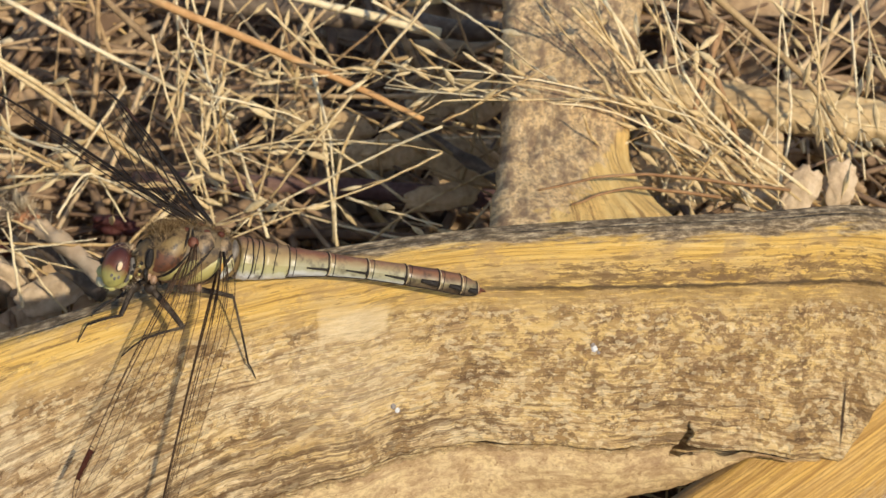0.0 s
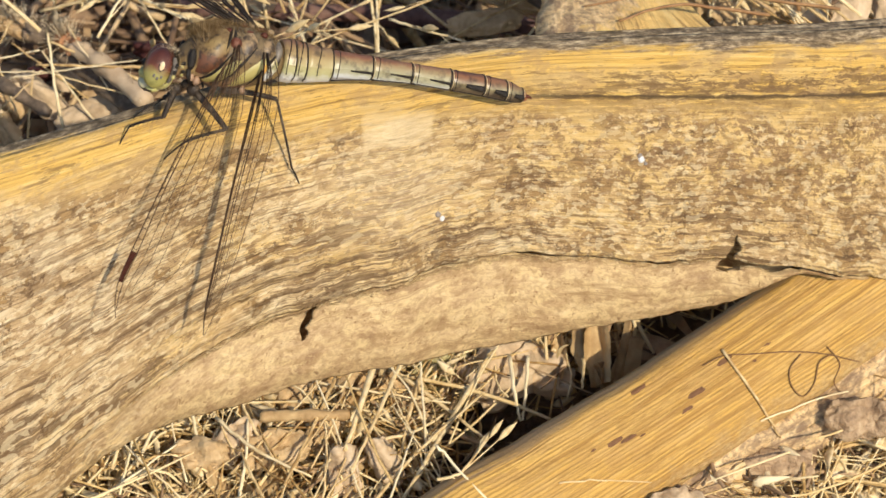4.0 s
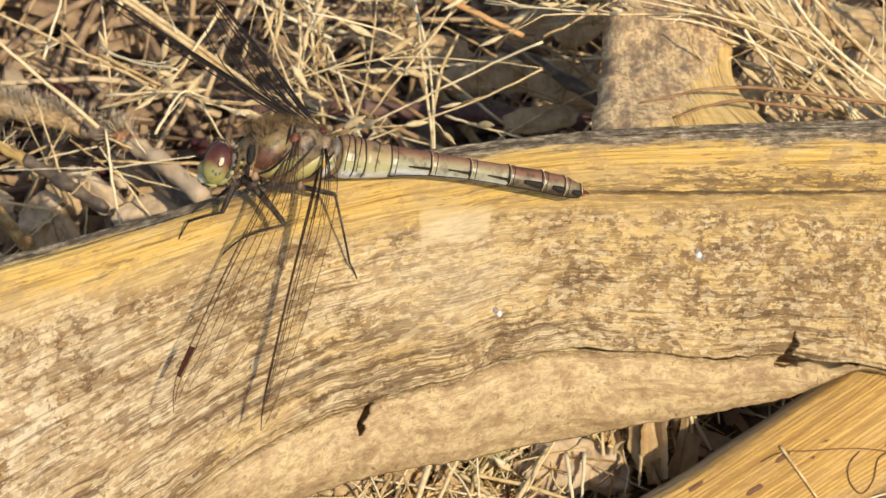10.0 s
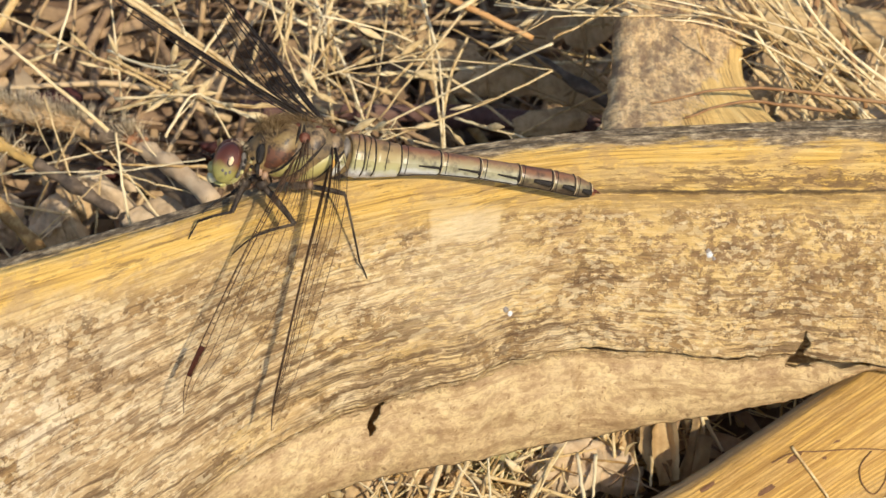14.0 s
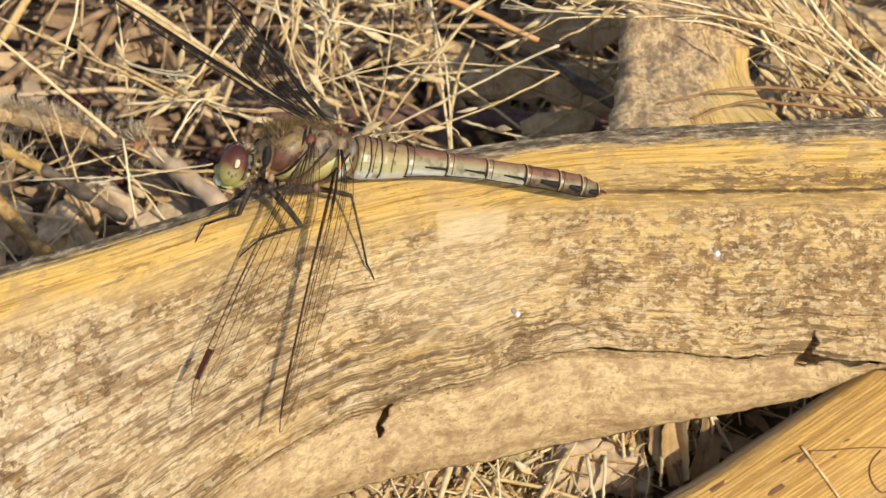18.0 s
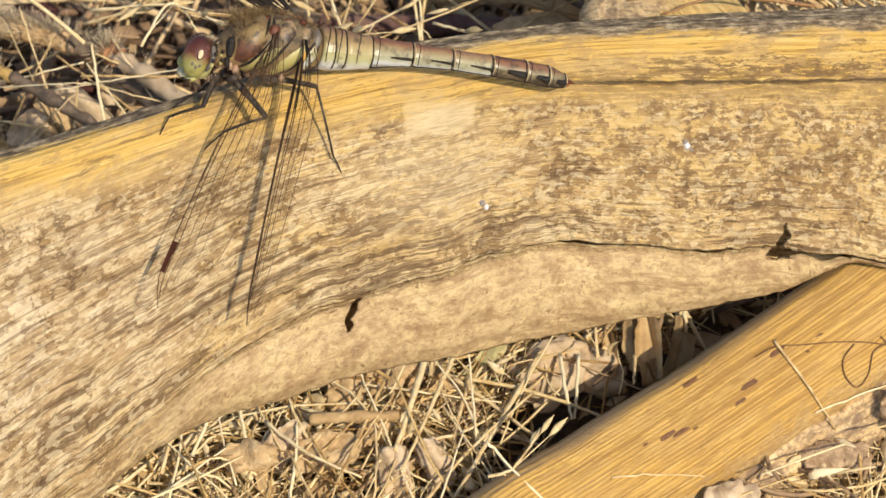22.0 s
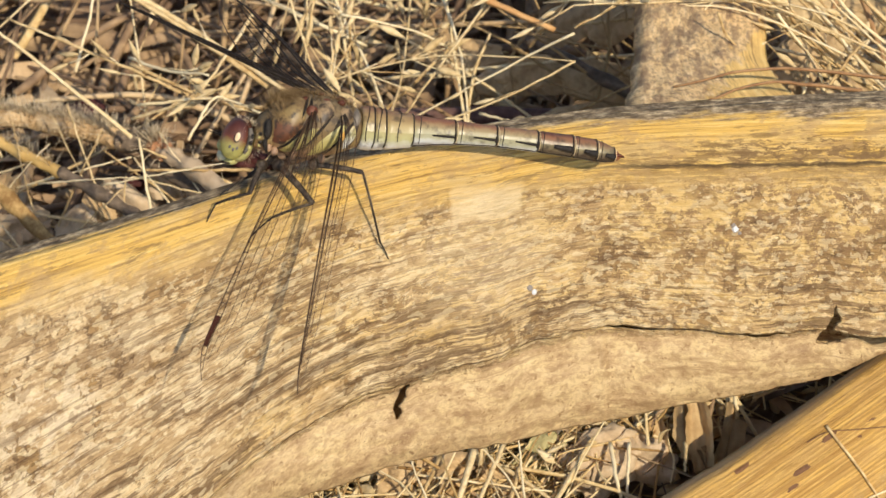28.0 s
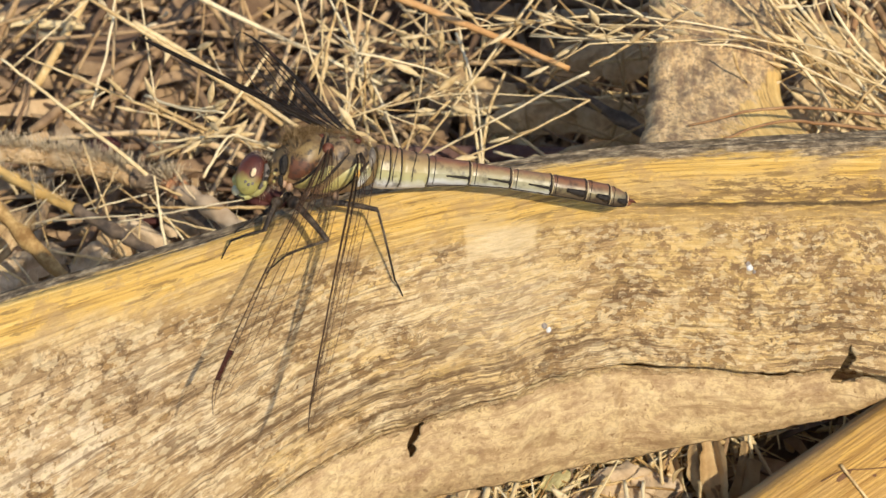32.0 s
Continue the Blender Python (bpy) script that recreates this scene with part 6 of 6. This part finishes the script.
def thorax(root):
    for side in (1, -1):
        piece("black_spot", BLACK, root, lambda acc: ball(acc, (4.72, side * 1.95, -0.30), (0.42, 0.34, 1.08), 12), "black oval mark behind the head")
        for x, z in ((5.35, -0.9), (5.3, -1.7)):
            piece("dark_dot", BLACK, root, lambda acc: ball(acc, (x, side * 1.62, z), (0.2, 0.2, 0.2), 6), "small black dot")
            piece("yellow_dot", LIME, root, lambda acc: ball(acc, (x + 0.1, side * 1.62, z - 0.35), (0.16, 0.12, 0.16), 6), "small yellow dot")
        piece("black_spot", BLACK, root, lambda acc: acc.tube([(4.9, side * 2.0, -1.3), (4.85, side * 2.05, -2.0), (4.6, side * 1.9, -2.6)], [0.22, 0.26, 0.12], 7), "black streak below the mark behind the head")
        for x, z, r in ((4.35, -2.2, 0.40), (3.75, -2.5, 0.45), (1.9, -2.75, 0.42), (-1.0, -2.8, 0.42)):
            piece("coxa", COXA, root, lambda acc: ball(acc, (x, side * 1.3, z), (r * 0.8, r * 0.8, r * 1.1), 10), "pinkish tan leg base")
        piece("orange_patch", ORANGE_PATCH, root, lambda acc: ball(acc, (-2.6, side * 2.2, -0.2), (0.26, 0.18, 0.5), 8), "orange patch below the wing root")
    piece("prothorax", THORAX, root, lambda acc: lathe(acc, [(5.7, 0, -1.3, 1.2, 1.2), (5.2, 0, -1.0, 1.7, 1.8), (4.6, 0, -0.7, 1.9, 2.0), (3.6, 0, -0.3, 1.9, 2.1)]), "brown collar behind the head")
    body = piece("thorax", THORAX, root, lambda acc: lathe(acc, [(4.7, 0, -0.2, 1.4, 1.5), (4.2, 0, 0.0, 2.1, 2.4), (2.6, 0, 0.1, 2.5, 2.9), (0.8, 0, 0.1, 2.6, 3.1), (-1.2, 0, 0.2, 2.55, 3.0), (-3.0, 0, 0.3, 2.2, 2.5), (-4.3, 0, 0.4, 1.8, 1.9), (-4.9, 0, 0.4, 1.4, 1.4)], 26), "brown and ochre furred thorax")
    xs = [-4.9, -4.3, -3.0, -1.2, 0.8, 2.6, 4.2, 4.7]
    ws, hs, zs = [1.4, 1.8, 2.2, 2.55, 2.6, 2.5, 2.1, 1.4], [1.4, 1.9, 2.5, 3.0, 3.1, 2.9, 2.4, 1.5], [0.4, 0.4, 0.3, 0.2, 0.1, 0.1, 0.0, -0.2]

    def plate(name, material, x, half, t0, t1, slant, lift, label):
        """A plate that follows the thorax: half is its half length, t0 to t1 its angles round the body."""
        for side in (1, -1):
            def fn(acc):
                rows = []
                for k, t in enumerate(np.linspace(t0, t1, 11)):
                    e = math.sin(math.pi * min(0.93, max(0.07, k / 10))) ** 0.55
                    row = []
                    for v in np.linspace(-1, 1, 9):
                        px = x + slant * (t - (t0 + t1) / 2) + v * half * e
                        off = lift * (1 - v * v) * e - 0.03
                        w, h, z = (float(np.interp(px, xs, q)) for q in (ws, hs, zs))
                        row.append(Vector((px, side * (w + off) * math.cos(t), z + (h + off) * math.sin(t))))
                    rows.append(row if side > 0 else row[::-1])
                acc.grid(rows)
            piece(name, material, body, fn, label)
    plate("side_plate", LIME, 1.55, 0.95, -1.1, 0.05, -2.3, 0.16, "lime-yellow side plate")
    plate("side_plate", LIME, -1.25, 1.0, -1.05, 0.2, -2.3, 0.16, "lime-yellow side plate")
    plate("side_plate", BASE_SEGMENT, -3.45, 0.6, -0.85, 0.2, -0.6, 0.18, "ochre side plate")
    plate("shoulder_plate", SHOULDER, 2.75, 1.45, -0.65, 1.15, -0.95, 0.42, "glossy brown shoulder plate")
    plate("wing_base_plate", WING_BASE, -0.7, 0.9, 0.25, 1.1, -0.5, 0.25, "tan plate below the wing roots")
    plate("wing_base_plate", WING_BASE, -2.9, 0.7, 0.3, 1.1, -0.4, 0.25, "tan plate below the wing roots")
    plate("black_stripe", BLACK, 0.35, 0.24, -1.15, 0.55, -2.2, 0.12, "black stripe")
    plate("black_stripe", BLACK, 2.2, 0.16, -1.0, 0.3, -2.0, 0.30, "black stripe under the shoulder")
    plate("grey_plate", GREY_PLATE, -4.0, 0.45, 0.1, 1.2, -0.2, 0.30, "dark grey plate before the tail")
    plate("black_stripe", BLACK, 1.35, 0.2, 0.25, 1.2, -0.8, 0.40, "black stripe across the shoulder")
    plate("black_stripe", BLACK, -2.55, 0.24, -1.1, 0.6, -1.8, 0.12, "black stripe")
    plate("black_stripe", BLACK, 0.75, 0.22, 0.35, 1.2, -0.3, 0.12, "black stripe")
    plate("black_stripe", BLACK, -3.9, 0.22, -0.9, 0.7, -0.4, 0.08, "black stripe")
    for x in (1.2, -0.9, -2.4):
        for y in (0.9, -0.9):
            piece("wing_hinge", TAN_MEMBRANE, body, lambda acc: ball(acc, (x, y, 2.8), (0.4, 0.36, 0.3), 10), "red-brown wing hinge")
    for j, q in enumerate(((-13.8, 11.7, 52.2), (-11.0, 10.8, 50.4), (-13.3, 13.2, 49.5), (-11.5, 12.8, 48.2))):
        at = own(*q)
        piece("wing_root", TAN_MEMBRANE, body, lambda acc: ball(acc, at + Vector((0, 0.25, 0)), (0.62, 0.5, 0.62), 12), "red-brown wing root")
        piece("wing_root", BLACK, body, lambda acc: ball(acc, at + Vector((-0.15, -0.1, -0.6)), (0.62, 0.42, 0.45), 8), "black knob at the wing root")
        piece("wing_root", WING_BASE, body, lambda acc: ball(acc, at + Vector((-0.95, 0, 0.15)), (0.42, 0.36, 0.42), 8), "tan knob at the wing root")
    rnd = random.Random(3)

    def fur(acc):
        for _ in range(3000):
            x = rnd.uniform(-4.0, 4.2) if rnd.random() < 0.25 else rnd.gauss(3.1, 0.8)
            t = rnd.uniform(-0.9, math.pi + 0.9) if rnd.random() < 0.18 else rnd.gauss(1.5, 0.32)
            k = math.sqrt(max(0.1, 1 - (x / 5.4) ** 2))
            p = Vector((x, 2.5 * k * math.cos(t), 0.2 + 2.95 * k * math.sin(t)))
            d = Vector((rnd.gauss(0.1, 0.4), math.cos(t), math.sin(t))).normalized()
            acc.tube([p, p + d * rnd.uniform(0.35, 1.0)], [0.016, 0.006], 3)
    piece("fur", FUR, body, fur, "short pale hairs")

    def tuft(acc):
        for _ in range(220):
            x, t = rnd.gauss(3.6, 0.6), rnd.uniform(0.1, math.pi - 0.1)
            p = Vector((x, 1.9 * math.cos(t), 0.1 + 2.4 * math.sin(t)))
            d = Vector((rnd.gauss(0.6, 0.3), math.cos(t), math.sin(t) + 0.3)).normalized()
            acc.tube([p, p + d * rnd.uniform(0.6, 1.6)], [0.028, 0.010], 3)
    piece("collar_fur", FUR, body, tuft, "tawny fur behind the head")


def leg(root, joints, thick):
    """Femur, tibia and tarsus of one leg along its joints, which are places of TILT."""
    pts = [own(*j) for j in joints]
    base = thing("leg", mm_acc(lambda acc: ball(acc, pts[0], (thick * 1.7, thick * 1.5, thick * 1.6), 8)).mesh("leg_base"), LEG, parent=root, label="black spiny leg with paler streaks")

    def limb(p, q, r0, r1, spines):
        def fn(acc):
            mid = [(p.lerp(q, u) + Vector((0, 0, 0.12 * math.sin(math.pi * u)))) for u in np.linspace(0, 1, 7)]
            acc.tube(mid, [r0 + (r1 - r0) * u for u in np.linspace(0, 1, 7)], 8)
            d = (q - p).normalized()
            s = d.orthogonal().normalized()
            for k in range(spines):
                u = (k + 1) / (spines + 1)
                at = p.lerp(q, u)
                for sg in (1, -1):
                    tip = at + (s * sg * 0.55 + d * 0.4) * 0.85
                    acc.tube([at, tip], [0.03, 0.012], 3)
        return fn
    piece("femur", LEG, base, limb(pts[0], pts[1], thick, thick * 0.7, 5))
    piece("tibia", LEG, base, limb(pts[1], pts[2], thick * 0.40, thick * 0.32, 6))
    piece("tarsus", BLACK, base, limb(pts[2], pts[3], thick * 0.27, thick * 0.16, 0))
    return base


def wing(name, root, base, tip, chord, span_shape, label, stout=1.0, ink=None):
    """One wing: its own x runs along the leading edge from the hinge, its y is the chord."""
    p, q = own(*base), own(*tip)
    x = (q - p).normalized()
    y = BODY_IN.to_3x3() @ Vector(chord)
    y = (y - y.dot(x) * x).normalized()
    z = x.cross(y)
    m = Matrix((x, y, z)).transposed().to_4x4()
    m.translation = p * MM
    ln = (q - p).length
    us, ws = zip(*span_shape)

    def place(u, v):
        w = float(np.interp(u, us, ws))
        lead = -0.35 * math.sin(math.pi * min(1, u * 1.05)) + 80 * max(0, u - 0.86) ** 2
        return Vector((u * ln, lead + v * w, 0.10 * math.sin(v * 17) * (1 - u) + 0.35 * math.sin(math.pi * v) * (1 - 0.5 * u)))
    top = thing(name, mm_acc(lambda acc: acc.grid([[place(u, v) for v in np.linspace(0, 1, 13)] for u in np.linspace(0, 1, 40)])).mesh("membrane"), MEMBRANE, m, root, label)

    def veins(acc):
        rnd = random.Random(17)
        longs = ((0.0, 0.0, 1.0, 0.085), (0.055, 0.0, 0.56, 0.05), (0.12, 0.0, 0.97, 0.075), (0.28, 0.08, 0.95, 0.05), (0.44, 0.05, 0.9, 0.05), (0.62, 0.0, 0.8, 0.045), (0.8, 0.02, 0.6, 0.04), (1.0, 0.02, 1.0, 0.04))
        for v, u0, u1, r in longs:
            n = 22
            acc.tube([place(u, min(1, v + 0.03 * math.sin(u * 9) * (0 < v < 1))) for u in np.linspace(u0, u1, n)], [stout * r * (1 - 0.45 * k / n) for k in range(n)], 5)
        for k, v in enumerate((0.07, 0.16, 0.28, 0.42, 0.58, 0.75)):
            acc.tube([place(u, v) for u in np.linspace(0.0, 0.24, 6)], [0.075 * stout ** 0.5 * (1 - 0.13 * i) for i in range(6)], 5)
        for k in range(24):
            u = 0.05 + 0.9 * k / 24
            acc.tube([place(u, 0.0), place(u + 0.004, 0.06), place(u + 0.004, 0.12)], [0.04] * 3, 4)
        lanes = (0.12, 0.20, 0.28, 0.36, 0.44, 0.53, 0.62, 0.71, 0.8, 0.9, 1.0)
        for i, (v0, v1) in enumerate(zip(lanes, lanes[1:])):
            n = 30
            for k in range(n):
                u = 0.05 + 0.9 * (k + 0.5 * (i % 2)) / n + rnd.uniform(-0.006, 0.006)
                acc.tube([place(u, v0), place(u + rnd.uniform(-0.008, 0.008), v1)], [0.0105 * stout ** 0.5] * 2, 3)
            if i % 2 == 0:
                pts = [place(0.1 + 0.82 * k / 30, v1 + (0.03 if k % 2 else -0.03) * (v1 < 1)) for k in range(31)]
                acc.tube(pts, [0.011] * 31, 3)
    piece("venation", ink or VEIN, top, veins, "dark net of wing veins")
    def stigma(acc):
        rows = [[place(u, v) + Vector((0, 0, 0.06 * s)) for v in (0.0, 0.06, 0.12)] for u in np.linspace(0.775, 0.885, 7) for s in (1,)]
        acc.grid(rows)
        acc.grid([[p - Vector((0, 0, 0.12)) for p in r][::-1] for r in rows])
    piece("pterostigma", STIGMA, top, stigma, "dark red-brown wing spot")
    return top


FORE = ((0, 1.0), (0.08, 2.6), (0.2, 4.4), (0.4, 5.9), (0.6, 6.4), (0.78, 5.8), (0.9, 4.2), (0.97, 2.0), (1, 0.3))
HIND = ((0, 2.4), (0.06, 5.6), (0.15, 7.8), (0.3, 8.6), (0.5, 7.8), (0.7, 6.4), (0.88, 4.2), (0.96, 2.0), (1, 0.3))


def dragonfly():
    root = thing("dragonfly", None, None, REST, label="olive and red-brown darter dragonfly with clear veined wings", category="dragonfly")
    abdomen(root)
    head(root)
    thorax(root)
    legs = [leg(root, ((-19.7, 7.3, 50.3), (-20.9, 4.5, 51.5), (-24.2, 3.6, 51.3), (-25.2, 1.9, 50.8)), 0.36),
            leg(root, ((-18.0, 7.2, 51.0), (-14.7, 3.3, 52.0), (-18.8, 2.1, 50.8), (-21.0, 0.4, 49.6)), 0.40),
            leg(root, ((-14.7, 7.2, 50.0), (-9.9, 6.3, 49.5), (-8.6, -0.5, 45.5), (-7.9, -2.1, 44.2)), 0.34),
            leg(root, ((-18.8, 8.0, 47.5), (-21.2, 6.4, 47.5), (-23.2, 5.1, 49.2), (-24.0, 4.4, 49.6)), 0.34),
            leg(root, ((-16.5, 8.5, 47.0), (-18.0, 9.5, 45.0), (-17.5, 7.6, 44.5), (-17.6, 7.0, 45.0)), 0.34),
            leg(root, ((-13.7, 8.5, 46.5), (-10.5, 11.0, 45.0), (-9.0, 9.6, 43.0), (-8.6, 9.2, 42.8)), 0.31)]
    wings = [wing("forewing", root, (-13.8, 11.7, 52.2), (-26.4, -14.3, 55.5), (0.88, 0.05, 0.42), FORE, "clear drooping wing with dark veins", 0.95),
             wing("hindwing", root, (-11.0, 10.8, 50.4), (-17.6, -16.7, 50.3), (0.36, 0.05, 0.92), HIND, "clear drooping wing with dark veins", 1.15),
             wing("forewing", root, (-13.3, 13.2, 49.5), (-33.9, 27.0, 37.0), (0.08, -0.17, 0.97), FORE, "clear raised wing with dark veins", 2.1, VEIN_SHADED),
             wing("hindwing", root, (-11.5, 12.8, 48.2), (-23.3, 27.9, 30.0), (-0.22, -0.2, 0.9), HIND, "clear raised wing with dark veins", 1.9, VEIN_SHADED)]
    return root, legs, wings

FLY, LEGS, WINGS = dragonfly()


def motions():
    """The dragonfly shifts forward and lifts its tail at 23.7 s, then lets it sink; grasses sway."""
    def lifted(a, b, c, pitch, yaw):
        return Matrix.Translation(TILT.to_3x3() @ Vector((a, b, c)) * MM) @ REST @ pose(0, 0, 0, 0, pitch, yaw)
    rows = [(0.0, REST), (23.5, REST), (23.8, lifted(-0.5, 0.6, -0.3, 2.0, -4.0)), (24.0, lifted(-0.6, 0.65, -0.3, 2.2, -4.5)), (25.0, lifted(-0.6, 0.6, -0.3, 2.2, -4.6)),
            (28.0, lifted(-0.6, 0.55, -0.3, 1.7, -4.4)), (30.0, lifted(-0.6, 0.55, -0.3, 1.4, -4.3)), (31.0, lifted(-0.6, 0.55, -0.3, 0.7, -3.8)), (32.0, lifted(-0.6, 0.55, -0.3, 0.2, -3.3))]
    walk(FLY, rows)
    for ob in LEGS:
        walk(ob, [(t, m.inverted() @ REST) for t, m in rows])
    body = rows[4][1]
    for ob, tip in zip(WINGS, ((-26.0, -12.9, 60.4), (-16.5, -15.4, 58.4))):
        rest = ob.matrix_basis.copy()
        hinge = rest.translation
        old = rest.to_3x3() @ Vector((1, 0, 0))
        want = body.inverted() @ (TILT @ (Vector(tip) * MM)) - hinge
        moved = Matrix.Translation(hinge) @ old.rotation_difference(want).to_matrix().to_4x4() @ rest.to_3x3().to_4x4()
        walk(ob, [(0.0, rest), (23.5, rest), (23.85, moved), (32.0, moved)])
    for ob, drop in zip(WINGS[2:], ((6, 0), (4, 3))):
        rest = ob.matrix_basis.copy()
        moved = Matrix.Translation(rest.translation) @ pose(0, 0, 0, drop[0], drop[1], 0) @ rest.to_3x3().to_4x4()
        walk(ob, [(0.0, rest), (23.5, rest), (23.85, moved), (32.0, moved)])
    for k, ob in enumerate(SWAY):
        rest = ob.matrix_basis.copy()
        rows = []
        for i in range(33):
            s = 0.7 * math.sin(i * 1.3 + k) + 0.4 * math.sin(i * 2.9 + 2 * k)
            rows.append((float(i), rest @ pose(0, 0, 0, 0.5 * s, 0.35 * s, 0.6 * s)))
        walk(ob, rows)


motions()
